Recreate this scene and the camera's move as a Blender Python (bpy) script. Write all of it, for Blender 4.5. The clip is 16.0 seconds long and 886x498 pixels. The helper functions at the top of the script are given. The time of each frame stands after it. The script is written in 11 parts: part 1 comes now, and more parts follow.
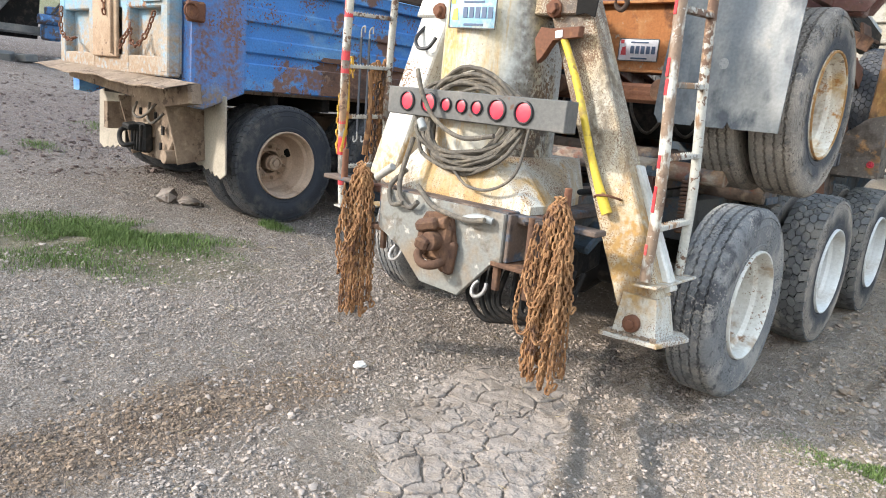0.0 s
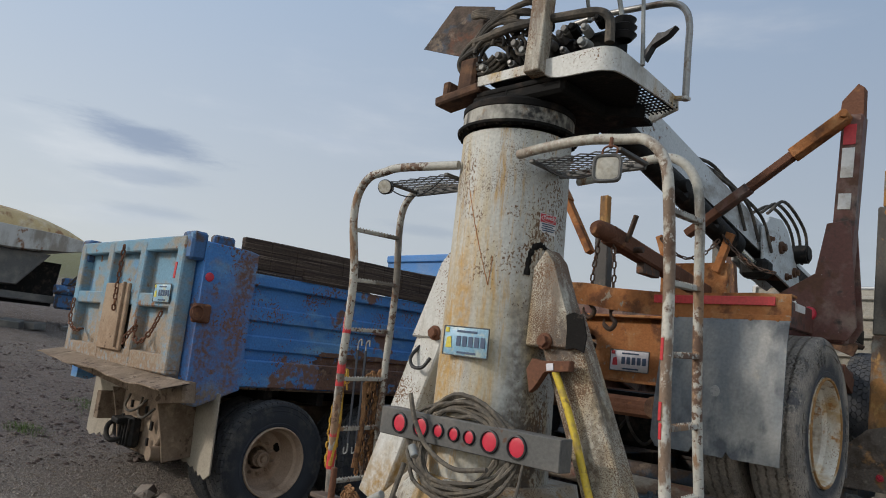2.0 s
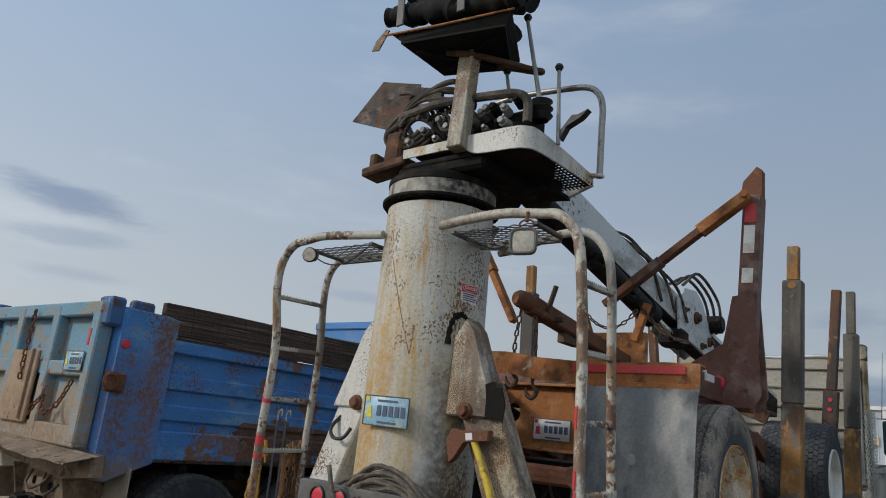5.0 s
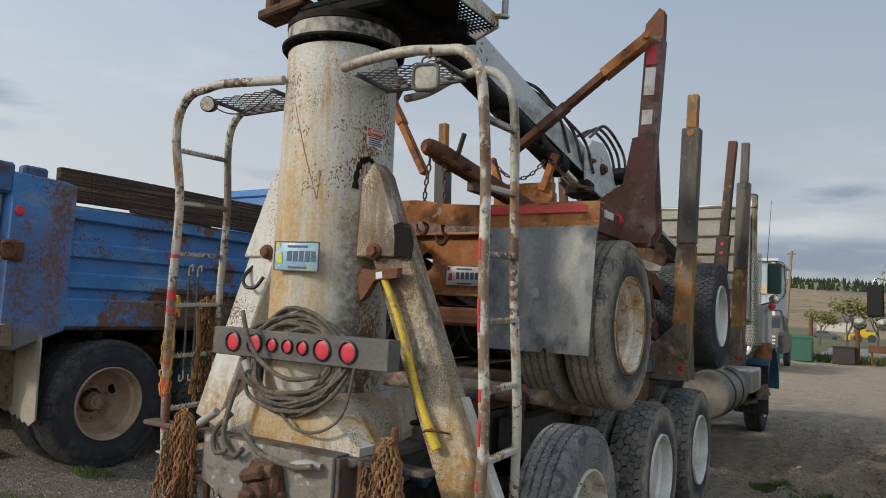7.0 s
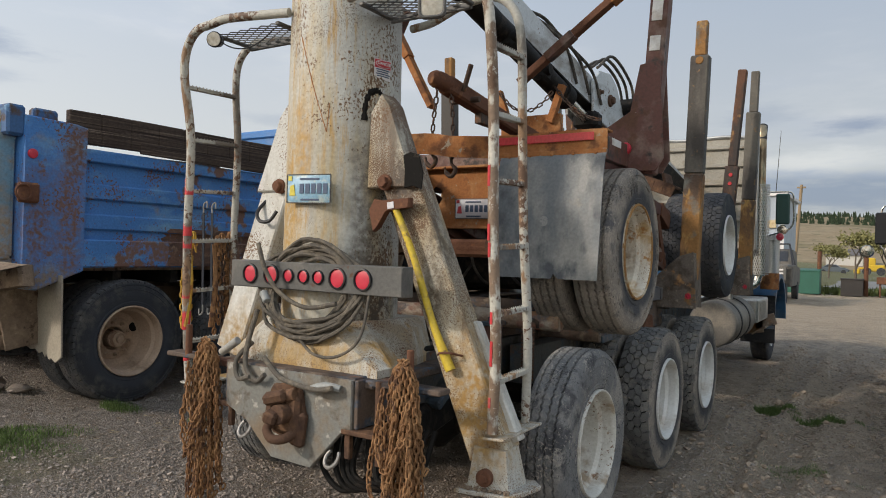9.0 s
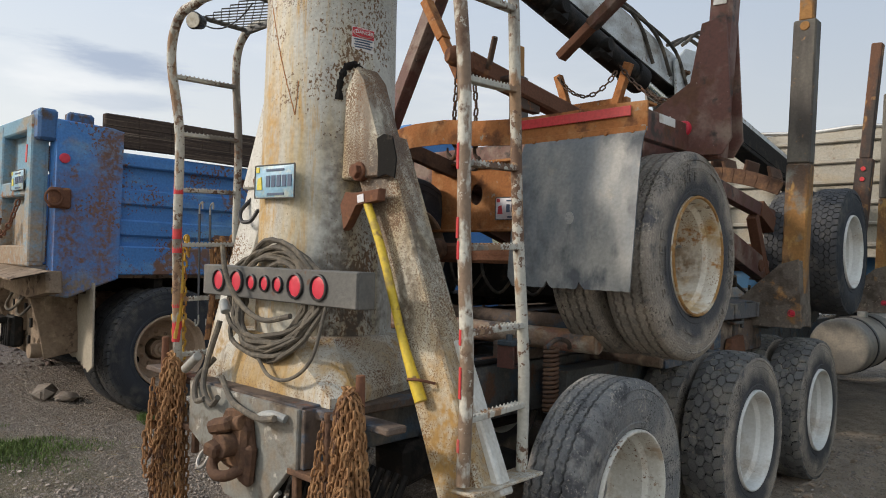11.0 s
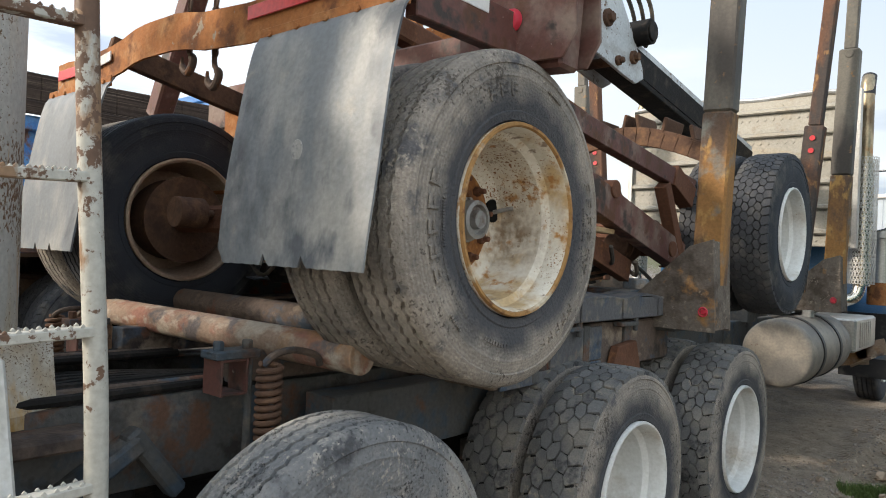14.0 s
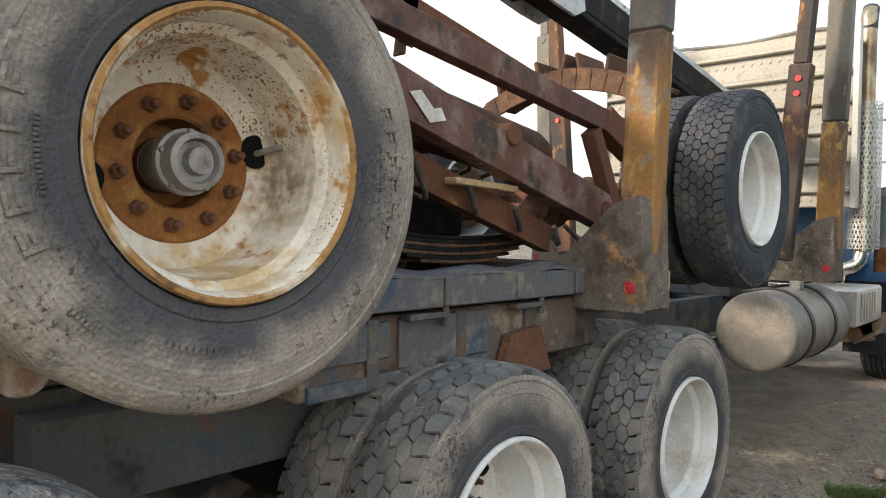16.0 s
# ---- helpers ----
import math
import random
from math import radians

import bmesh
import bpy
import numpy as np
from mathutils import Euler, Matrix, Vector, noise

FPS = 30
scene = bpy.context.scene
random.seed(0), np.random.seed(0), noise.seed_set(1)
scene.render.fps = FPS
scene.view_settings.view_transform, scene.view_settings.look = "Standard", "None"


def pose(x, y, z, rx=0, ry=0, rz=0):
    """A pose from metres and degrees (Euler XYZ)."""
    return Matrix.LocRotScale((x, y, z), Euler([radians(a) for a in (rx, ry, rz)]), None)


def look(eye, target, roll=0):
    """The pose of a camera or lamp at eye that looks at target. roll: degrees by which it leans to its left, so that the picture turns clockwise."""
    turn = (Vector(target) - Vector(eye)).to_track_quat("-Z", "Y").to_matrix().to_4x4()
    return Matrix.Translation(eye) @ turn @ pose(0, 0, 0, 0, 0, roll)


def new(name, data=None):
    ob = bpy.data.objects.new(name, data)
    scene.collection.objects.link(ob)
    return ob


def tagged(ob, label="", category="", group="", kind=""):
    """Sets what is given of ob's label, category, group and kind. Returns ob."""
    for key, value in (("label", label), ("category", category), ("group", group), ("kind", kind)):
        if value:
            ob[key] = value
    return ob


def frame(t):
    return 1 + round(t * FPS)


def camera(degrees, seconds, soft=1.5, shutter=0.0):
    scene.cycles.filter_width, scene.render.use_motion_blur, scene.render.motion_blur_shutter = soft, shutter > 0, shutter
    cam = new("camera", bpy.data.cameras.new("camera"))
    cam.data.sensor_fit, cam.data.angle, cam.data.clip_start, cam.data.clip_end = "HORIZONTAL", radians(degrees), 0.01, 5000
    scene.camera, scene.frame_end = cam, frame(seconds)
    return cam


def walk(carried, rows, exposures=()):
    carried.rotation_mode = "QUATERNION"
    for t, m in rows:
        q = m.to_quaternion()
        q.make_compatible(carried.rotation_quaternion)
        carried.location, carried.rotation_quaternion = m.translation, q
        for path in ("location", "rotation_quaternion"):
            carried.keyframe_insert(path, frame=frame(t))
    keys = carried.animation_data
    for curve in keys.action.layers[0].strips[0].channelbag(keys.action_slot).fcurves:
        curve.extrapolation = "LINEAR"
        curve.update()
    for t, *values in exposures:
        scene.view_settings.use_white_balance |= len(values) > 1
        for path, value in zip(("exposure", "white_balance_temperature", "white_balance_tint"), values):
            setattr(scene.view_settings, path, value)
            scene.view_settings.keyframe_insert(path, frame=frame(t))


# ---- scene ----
cam = camera(64.5, 16.0, 1.0)
PATH = [
    (0, (0.787, 0.392, 1.522), (-0.517, 1.85, 1.103), 5.2),
    (0.5, (0.78, 0.419, 1.578), (-0.556, 1.894, 1.381), 5.1),
    (1, (0.756, 0.386, 1.685), (-0.568, 1.884, 1.633), 4.4),
    (1.5, (0.753, 0.429, 1.799), (-0.572, 1.923, 1.913), 4.7),
    (2, (0.762, 0.409, 1.872), (-0.603, 1.839, 2.175), 6.1),
    (2.5, (0.768, 0.387, 1.852), (-0.573, 1.804, 2.291), 5.3),
    (3, (0.81, 0.35, 1.902), (-0.533, 1.737, 2.425), 7.3),
    (3.2, (0.749, 0.377, 1.896), (-0.573, 1.768, 2.458), 6.7),
    (5.3, (0.858, 0.424, 1.875), (-0.319, 1.972, 2.34), 5.9),
    (5.5, (0.839, 0.444, 1.853), (-0.309, 2.028, 2.265), 5.5),
    (6, (0.842, 0.422, 1.803), (-0.24, 2.055, 2.208), 3.8),
    (6.5, (0.846, 0.445, 1.732), (-0.196, 2.121, 2.059), 3.2),
    (7, (0.912, 0.468, 1.714), (-0.13, 2.166, 1.888), 2.7),
    (7.5, (0.945, 0.451, 1.7), (-0.073, 2.17, 1.802), 1.4),
    (8, (0.916, 0.435, 1.663), (-0.047, 2.186, 1.746), -0.6),
    (8.5, (0.927, 0.408, 1.651), (-0.067, 2.144, 1.693), -0.1),
    (9, (0.938, 0.405, 1.637), (-0.122, 2.101, 1.647), 1.5),
    (9.2, (0.936, 0.445, 1.633), (-0.132, 2.135, 1.631), 0.4),
    (11.3, (1.145, 1.501, 1.61), (-0.234, 2.949, 1.633), 1.8),
    (11.5, (1.167, 1.556, 1.618), (-0.206, 3.01, 1.612), 1.8),
    (12, (1.101, 1.842, 1.603), (-0.126, 3.421, 1.621), 4.3),
    (12.5, (1.021, 2.152, 1.601), (-0.146, 3.775, 1.663), 1.7),
    (13, (0.974, 2.449, 1.558), (-0.317, 3.976, 1.611), -0.1),
    (13.5, (0.981, 2.749, 1.593), (-0.409, 4.186, 1.642), 2.1),
    (14, (0.883, 3.096, 1.55), (-0.421, 4.612, 1.567), 2.5),
    (14.5, (0.803, 3.436, 1.583), (-0.416, 5.02, 1.626), 1.5),
    (15, (0.897, 3.706, 1.541), (-0.339, 5.278, 1.583), 0.3),
    (15.5, (0.974, 3.963, 1.544), (-0.411, 5.406, 1.552), -0.2),
    (16, (0.903, 4.18, 1.519), (-0.445, 5.656, 1.475), 0.9),
]
EXPOSURE = [(0.0, 0.92, 6350, 10), (0.5, 0.88, 6400, 10), (1.0, 0.0, 6500, 10), (1.5, -0.55, 6450, 10), (2.0, -0.78, 6400, 10), (3.0, -0.92, 6250, 9), (5.5, -0.94, 6250, 9), (6.5, -0.79, 6500, 10), (7.0, -0.64, 6650, 10), (8.0, -0.44, 6750, 11), (9.0, -0.48, 6800, 11), (11.5, -0.27, 6900, 11), (12.5, -0.14, 7000, 11), (14.0, 0.31, 6850, 10), (15.5, 0.44, 7000, 11), (16.0, 0.64, 7200, 12)]
walk(cam, [(t, look(eye, target, roll)) for t, eye, target, roll in PATH], EXPOSURE)

# ---- world and sun ----
SUN_AZ, SUN_EL = radians(220.0), radians(27.0)
world = bpy.data.worlds.new("sky")
scene.world = world
world.use_nodes = True
wn = world.node_tree.nodes
wl = world.node_tree.links
wn.clear()
sky = wn.new("ShaderNodeTexSky")
sky.sky_type, sky.sun_disc = "NISHITA", False
sky.sun_elevation, sky.sun_rotation = SUN_EL, SUN_AZ
sky.air_density, sky.dust_density, sky.ozone_density = 1.2, 2.0, 1.5


def wmath(op, a, b=0.0, c=0.0):
    m = wn.new("ShaderNodeMath")
    m.operation = op
    for k, v in enumerate((a, b, c)):
        if isinstance(v, (int, float)):
            m.inputs[k].default_value = v
        else:
            wl.new(v, m.inputs[k])
    return m.outputs[0]


def wramp(v, a, b, c=0.0, d=1.0):
    m = wn.new("ShaderNodeMapRange")
    m.interpolation_type = "SMOOTHSTEP"
    m.inputs["From Min"].default_value, m.inputs["From Max"].default_value = a, b
    m.inputs["To Min"].default_value, m.inputs["To Max"].default_value = c, d
    wl.new(v, m.inputs["Value"])
    return m.outputs[0]


def wmix(fac, a, b, how="MIX"):
    m = wn.new("ShaderNodeMixRGB")
    m.blend_type = how
    for k, v in enumerate((fac, a, b)):
        if isinstance(v, (int, float)):
            m.inputs[k].default_value = v
        elif isinstance(v, tuple):
            m.inputs[k].default_value = (*v, 1)
        else:
            wl.new(v, m.inputs[k])
    return m.outputs[0]


def wnoise(vector, scale, detail, rough=0.55):
    m = wn.new("ShaderNodeTexNoise")
    m.inputs["Scale"].default_value, m.inputs["Detail"].default_value, m.inputs["Roughness"].default_value = scale, detail, rough
    wl.new(vector, m.inputs["Vector"])
    return m.outputs["Fac"]


wtc = wn.new("ShaderNodeTexCoord")
wsep = wn.new("ShaderNodeSeparateXYZ")
wl.new(wtc.outputs["Generated"], wsep.inputs[0])
sky_az = wmath("ARCTAN2", wsep.outputs[0], wsep.outputs[1])
sky_el = wmath("ARCSINE", wsep.outputs[2])
wcomb = wn.new("ShaderNodeCombineXYZ")
wl.new(wmath("MULTIPLY", sky_az, 1.0), wcomb.inputs[0])
wl.new(wmath("MULTIPLY", sky_el, 4.5), wcomb.inputs[1])
wmap = wn.new("ShaderNodeMapping")
wmap.inputs["Scale"].default_value = (1.1, 1.1, 4.5)
wl.new(wtc.outputs["Generated"], wmap.inputs["Vector"])
# thin high haze, whiter towards the horizon and bluer overhead
veil = wmix(wramp(sky_el, 0.05, 0.62), (11.6, 12.3, 13.1), (8.2, 10.6, 14.2))
tone = wmix(0.62, sky.outputs[0], veil)
streak = wramp(wnoise(wmap.outputs[0], 2.1, 7), 0.50, 0.80)
shade = wramp(wnoise(wmap.outputs[0], 3.7, 6), 0.4, 0.68)
tone = wmix(wmath("MULTIPLY", streak, 0.6), tone, wmix(shade, (11.8, 12.3, 13.0), (7.2, 8.4, 10.6)))
# brighter veil towards the west
tone = wmix(1.0, tone, wmix(wramp(sky_az, -1.45, 0.15), (1.22, 1.20, 1.17), (0.88, 0.89, 0.90)), "MULTIPLY")
# unseen eastern sky brightened to fill the truck's shaded right side
tone = wmix(1.0, tone, wmix(wramp(sky_az, 0.3, 1.5), (1.0, 1.0, 1.0), (1.5, 1.44, 1.36)), "MULTIPLY")
# unseen sunward half of the sky brightened to fill the shaded sides
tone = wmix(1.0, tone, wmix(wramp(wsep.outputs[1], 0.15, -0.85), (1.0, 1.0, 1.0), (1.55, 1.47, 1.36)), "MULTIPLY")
ragged = wmath("MULTIPLY_ADD", wnoise(wcomb.outputs[0], 9.0, 8, 0.62), 2.2, -1.1)
for az, el, wide, high, slope, strength, tint in (
        (-1.19, 0.241, 0.115, 0.020, -0.10, 0.85, (0.56, 0.62, 0.74)),
        (-1.185, 0.193, 0.10, 0.013, 0.04, 0.55, (0.62, 0.68, 0.79)),
        (-1.16, 0.148, 0.07, 0.009, 0.0, 0.4, (0.66, 0.72, 0.82)),
        (-0.78, 0.175, 0.07, 0.011, -0.06, 0.4, (0.66, 0.72, 0.82)),
        (-0.035, 0.168, 0.055, 0.013, 0.0, 0.95, (0.55, 0.62, 0.75)),
        (-0.14, 0.188, 0.05, 0.016, 0.0, 0.5, (0.64, 0.70, 0.80)),
        (-0.05, 0.088, 0.24, 0.034, 0.0, 0.95, (0.54, 0.62, 0.77)),
        (-0.075, 0.124, 0.10, 0.020, 0.0, 1.0, (1.30, 1.25, 1.20)),
        (0.05, 0.115, 0.06, 0.014, 0.0, 0.9, (1.26, 1.22, 1.18))):
    du = wmath("DIVIDE", wmath("SUBTRACT", sky_az, az), wide)
    dv = wmath("DIVIDE", wmath("SUBTRACT", sky_el, wmath("MULTIPLY_ADD", wmath("SUBTRACT", sky_az, az), slope, el)), high)
    far = wmath("SQRT", wmath("ADD", wmath("MULTIPLY", du, du), wmath("MULTIPLY", dv, dv)))
    tone = wmix(wmath("MULTIPLY", wramp(wmath("ADD", far, ragged), 1.25, 0.15), strength), tone, wmix(1.0, tone, tint, "MULTIPLY"))
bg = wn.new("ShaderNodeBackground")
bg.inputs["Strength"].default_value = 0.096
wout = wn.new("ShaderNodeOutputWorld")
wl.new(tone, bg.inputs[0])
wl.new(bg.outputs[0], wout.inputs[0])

sun_data = bpy.data.lights.new("sun", "SUN")
sun_data.energy, sun_data.angle, sun_data.color = 3.4, radians(5.0), (1.0, 0.935, 0.85)
sun = new("sun", sun_data)
sun.matrix_world = look((-60, -70, 50), (-60 + 0.64 * 10, -70 + 0.77 * 10, 50 - 10 * math.tan(SUN_EL)))


# ---- materials ----
def surface(name, base, rough=0.7, metal=0.0, layers=(), bump=0.15, bump_scale=60.0, coords="Object", rough_var=0.12, random_tint=0.0, spots=()):
    """A worn surface: a base colour under layers of (colour, scale, from, to, stretch xyz or None), with fine relief."""
    m = bpy.data.materials.new(name)
    m.use_nodes = True
    n, l = m.node_tree.nodes, m.node_tree.links
    bsdf = n["Principled BSDF"]
    bsdf.inputs["Metallic"].default_value = metal
    bsdf.inputs["Specular IOR Level"].default_value = 0.18 if rough > 0.65 else 0.35 if not metal else 0.5
    tc = n.new("ShaderNodeTexCoord")
    fine = n.new("ShaderNodeTexNoise")
    fine.inputs["Scale"].default_value, fine.inputs["Detail"].default_value = bump_scale, 6
    l.new(tc.outputs[coords], fine.inputs["Vector"])
    big = n.new("ShaderNodeTexNoise")
    big.inputs["Scale"].default_value, big.inputs["Detail"].default_value = 2.3, 5
    l.new(tc.outputs[coords], big.inputs["Vector"])
    tone = n.new("ShaderNodeMixRGB")
    tone.inputs[1].default_value = (base[0] * 0.78, base[1] * 0.78, base[2] * 0.78, 1)
    tone.inputs[2].default_value = (min(1, base[0] * 1.18), min(1, base[1] * 1.18), min(1, base[2] * 1.18), 1)
    l.new(big.outputs["Fac"], tone.inputs[0])
    colour = tone.outputs[0]
    for i, (c, scale, lo, hi, stretch) in enumerate(layers):
        mp = n.new("ShaderNodeMapping")
        mp.inputs["Location"].default_value = (i * 3.7, i * 1.9, i * 5.1)
        mp.inputs["Scale"].default_value = stretch or (1, 1, 1)
        gate = scale if isinstance(scale, tuple) else None
        ns = n.new("ShaderNodeTexNoise")
        ns.inputs["Scale"].default_value, ns.inputs["Detail"].default_value, ns.inputs["Roughness"].default_value = gate[0] if gate else scale, 8, 0.62
        rg = n.new("ShaderNodeMapRange")
        rg.inputs["From Min"].default_value, rg.inputs["From Max"].default_value = lo, hi
        mx = n.new("ShaderNodeMixRGB")
        mx.inputs[2].default_value = (*c, 1)
        l.new(tc.outputs[coords], mp.inputs[0])
        l.new(mp.outputs[0], ns.inputs["Vector"])
        value = ns.outputs["Fac"]
        if gate:
            # a second noise decides where the layer is dense and where thin
            n2 = n.new("ShaderNodeTexNoise")
            n2.inputs["Scale"].default_value, n2.inputs["Detail"].default_value = gate[1], 4
            l.new(mp.outputs[0], n2.inputs["Vector"])
            g1, g2 = n.new("ShaderNodeMath"), n.new("ShaderNodeMath")
            g1.operation, g2.operation = "MULTIPLY_ADD", "ADD"
            g1.inputs[1].default_value, g1.inputs[2].default_value = gate[2], -0.5 * gate[2]
            l.new(n2.outputs["Fac"], g1.inputs[0])
            l.new(g1.outputs[0], g2.inputs[0])
            l.new(value, g2.inputs[1])
            value = g2.outputs[0]
        l.new(value, rg.inputs["Value"])
        l.new(rg.outputs[0], mx.inputs[0])
        l.new(colour, mx.inputs[1])
        colour = mx.outputs[0]
    for c, place, size, lo, hi in spots:
        # a stain of its own at one place, with a ragged edge
        mp = n.new("ShaderNodeMapping")
        mp.vector_type = "TEXTURE"
        mp.inputs["Location"].default_value, mp.inputs["Scale"].default_value = place, size
        ln = n.new("ShaderNodeVectorMath")
        ln.operation = "LENGTH"
        wob = n.new("ShaderNodeTexNoise")
        wob.inputs["Scale"].default_value, wob.inputs["Detail"].default_value, wob.inputs["Roughness"].default_value = 7.0, 8, 0.65
        ad = n.new("ShaderNodeMath")
        ad.operation = "MULTIPLY_ADD"
        ad.inputs[1].default_value, ad.inputs[2].default_value = 1.6, -0.8
        sm = n.new("ShaderNodeMath")
        sm.operation = "ADD"
        rg = n.new("ShaderNodeMapRange")
        rg.inputs["From Min"].default_value, rg.inputs["From Max"].default_value = hi, lo
        mx = n.new("ShaderNodeMixRGB")
        mx.inputs[2].default_value = (*c, 1)
        l.new(tc.outputs[coords], mp.inputs[0])
        l.new(mp.outputs[0], ln.inputs[0])
        l.new(tc.outputs[coords], wob.inputs["Vector"])
        l.new(wob.outputs["Fac"], ad.inputs[0])
        l.new(ln.outputs["Value"], sm.inputs[0])
        l.new(ad.outputs[0], sm.inputs[1])
        l.new(sm.outputs[0], rg.inputs["Value"])
        pat = n.new("ShaderNodeTexNoise")
        pat.inputs["Scale"].default_value, pat.inputs["Detail"].default_value = 26.0, 7
        pr_ = n.new("ShaderNodeMapRange")
        pr_.inputs["From Min"].default_value, pr_.inputs["From Max"].default_value = 0.36, 0.60
        pr_.inputs["To Min"].default_value = 0.25
        ml = n.new("ShaderNodeMath")
        ml.operation = "MULTIPLY"
        l.new(tc.outputs[coords], pat.inputs["Vector"])
        l.new(pat.outputs["Fac"], pr_.inputs["Value"])
        l.new(rg.outputs[0], ml.inputs[0])
        l.new(pr_.outputs[0], ml.inputs[1])
        l.new(ml.outputs[0], mx.inputs[0])
        l.new(colour, mx.inputs[1])
        colour = mx.outputs[0]
    grain = n.new("ShaderNodeMixRGB")
    grain.blend_type = "OVERLAY"
    grain.inputs[0].default_value = 0.35
    l.new(colour, grain.inputs[1])
    l.new(fine.outputs["Fac"], grain.inputs[2])
    colour = grain.outputs[0]
    if random_tint:
        info = n.new("ShaderNodeNewGeometry")
        hsv = n.new("ShaderNodeHueSaturation")
        rr = n.new("ShaderNodeMapRange")
        rr.inputs["To Min"].default_value, rr.inputs["To Max"].default_value = 1 - random_tint, 1 + random_tint
        l.new(info.outputs["Random Per Island"], rr.inputs["Value"])
        l.new(rr.outputs[0], hsv.inputs["Value"])
        l.new(colour, hsv.inputs["Color"])
        colour = hsv.outputs[0]
    l.new(colour, bsdf.inputs["Base Color"])
    rv = n.new("ShaderNodeMapRange")
    rv.inputs["To Min"].default_value, rv.inputs["To Max"].default_value = max(0.05, rough - rough_var), min(1, rough + rough_var)
    l.new(fine.outputs["Fac"], rv.inputs["Value"])
    l.new(rv.outputs[0], bsdf.inputs["Roughness"])
    bp = n.new("ShaderNodeBump")
    bp.inputs["Strength"].default_value, bp.inputs["Distance"].default_value = bump, 0.01
    l.new(fine.outputs["Fac"], bp.inputs["Height"])
    l.new(bp.outputs[0], bsdf.inputs["Normal"])
    return m


RUSTC, RUSTD, DUST = (0.26, 0.10, 0.035), (0.10, 0.045, 0.025), (0.36, 0.29, 0.21)
M_WHITE = surface("weathered_white_paint", (0.455, 0.445, 0.40), 0.6, layers=[((0.33, 0.27, 0.19), (2.2, 7, 0.5), 0.47, 0.66, (1.2, 1.2, 0.5)), ((0.36, 0.22, 0.075), (5.0, 1.3, 0.8), 0.55, 0.66, (1.5, 1.5, 0.4)), ((0.13, 0.10, 0.075), (6.0, 1.7, 0.7), 0.62, 0.72, (1.4, 1.4, 0.5)), ((0.15, 0.075, 0.035), (130, 3.0, 0.7), 0.585, 0.63, None), ((0.11, 0.06, 0.03), (150, 2.0, 0.5), 0.58, 0.63, None)], spots=[((0.11, 0.085, 0.065), (-1.24, 3.44, 1.85), (0.10, 0.3, 0.45), 0.3, 1.0), ((0.13, 0.10, 0.075), (-1.02, 3.5, 1.45), (0.07, 0.3, 0.40), 0.3, 1.0), ((0.34, 0.21, 0.075), (-0.72, 3.45, 0.80), (0.22, 0.4, 0.30), 0.3, 1.2), ((0.36, 0.25, 0.11), (-2.35, 3.4, 1.10), (0.25, 0.4, 0.2), 0.3, 1.2), ((0.38, 0.28, 0.15), (-1.6, 3.2, 1.10), (0.5, 0.3, 0.12), 0.2, 1.2)])
M_COLUMN = surface("column_paint_rust_specks", (0.475, 0.47, 0.425), 0.55, layers=[((0.42, 0.315, 0.155), (1.7, 6.0, 0.4), 0.45, 0.67, (2.2, 2.2, 0.35)), ((0.36, 0.34, 0.30), (5, 1.0, 0.6), 0.56, 0.74, (1.3, 1.3, 0.3)), ((0.46, 0.29, 0.11), (26, 1.3, 1.1), 0.56, 0.70, (1, 1, 0.12)), ((0.15, 0.085, 0.042), (80, 2.2, 1.1), 0.625, 0.66, (1, 1, 0.7)), ((0.10, 0.06, 0.035), (150, 1.6, 0.8), 0.635, 0.665, None)], spots=[((0.40, 0.25, 0.085), (-1.92, 3.28, 1.75), (0.16, 0.3, 0.85), 0.2, 1.2), ((0.42, 0.26, 0.09), (-1.80, 3.28, 2.15), (0.07, 0.3, 0.5), 0.2, 1.1), ((0.07, 0.055, 0.042), (-1.44, 3.46, 1.35), (0.14, 0.3, 0.45), 0.5, 1.2), ((0.13, 0.11, 0.09), (-1.48, 3.40, 1.9), (0.07, 0.2, 0.6), 0.2, 1.1)])
M_GREY = surface("grey_steel_paint", (0.27, 0.28, 0.27), 0.55, layers=[(DUST, 2.2, 0.52, 0.78, None), ((0.09, 0.085, 0.08), 6, 0.62, 0.74, None), (RUSTD, 22, 0.66, 0.72, None)])
M_DKGREY = surface("dark_grey_steel", (0.10, 0.098, 0.092), 0.55, layers=[((0.20, 0.18, 0.155), 3, 0.45, 0.75, None), (RUSTD, 14, 0.62, 0.7, None)])
M_RUST = surface("brown_rust", (0.145, 0.068, 0.042), 0.85, layers=[(RUSTD, 4, 0.5, 0.7, None), ((0.30, 0.14, 0.06), 9, 0.58, 0.75, None)], bump=0.35)
M_ORANGE = surface("orange_rust", (0.33, 0.135, 0.050), 0.85, layers=[((0.42, 0.22, 0.10), (4, 14, 0.5), 0.5, 0.7, None), ((0.16, 0.07, 0.035), (8, 2, 0.6), 0.54, 0.68, None), ((0.30, 0.26, 0.20), (22, 3, 0.6), 0.66, 0.72, None)], bump=0.35)
M_OXIDE = surface("red_oxide_paint", (0.125, 0.055, 0.044), 0.6, layers=[((0.21, 0.15, 0.12), (2.5, 9, 0.5), 0.48, 0.66, None), (RUSTD, (8, 2, 0.6), 0.52, 0.64, None), ((0.045, 0.035, 0.03), (5, 16, 0.5), 0.57, 0.68, None), ((0.33, 0.28, 0.24), 40, 0.68, 0.72, None)])
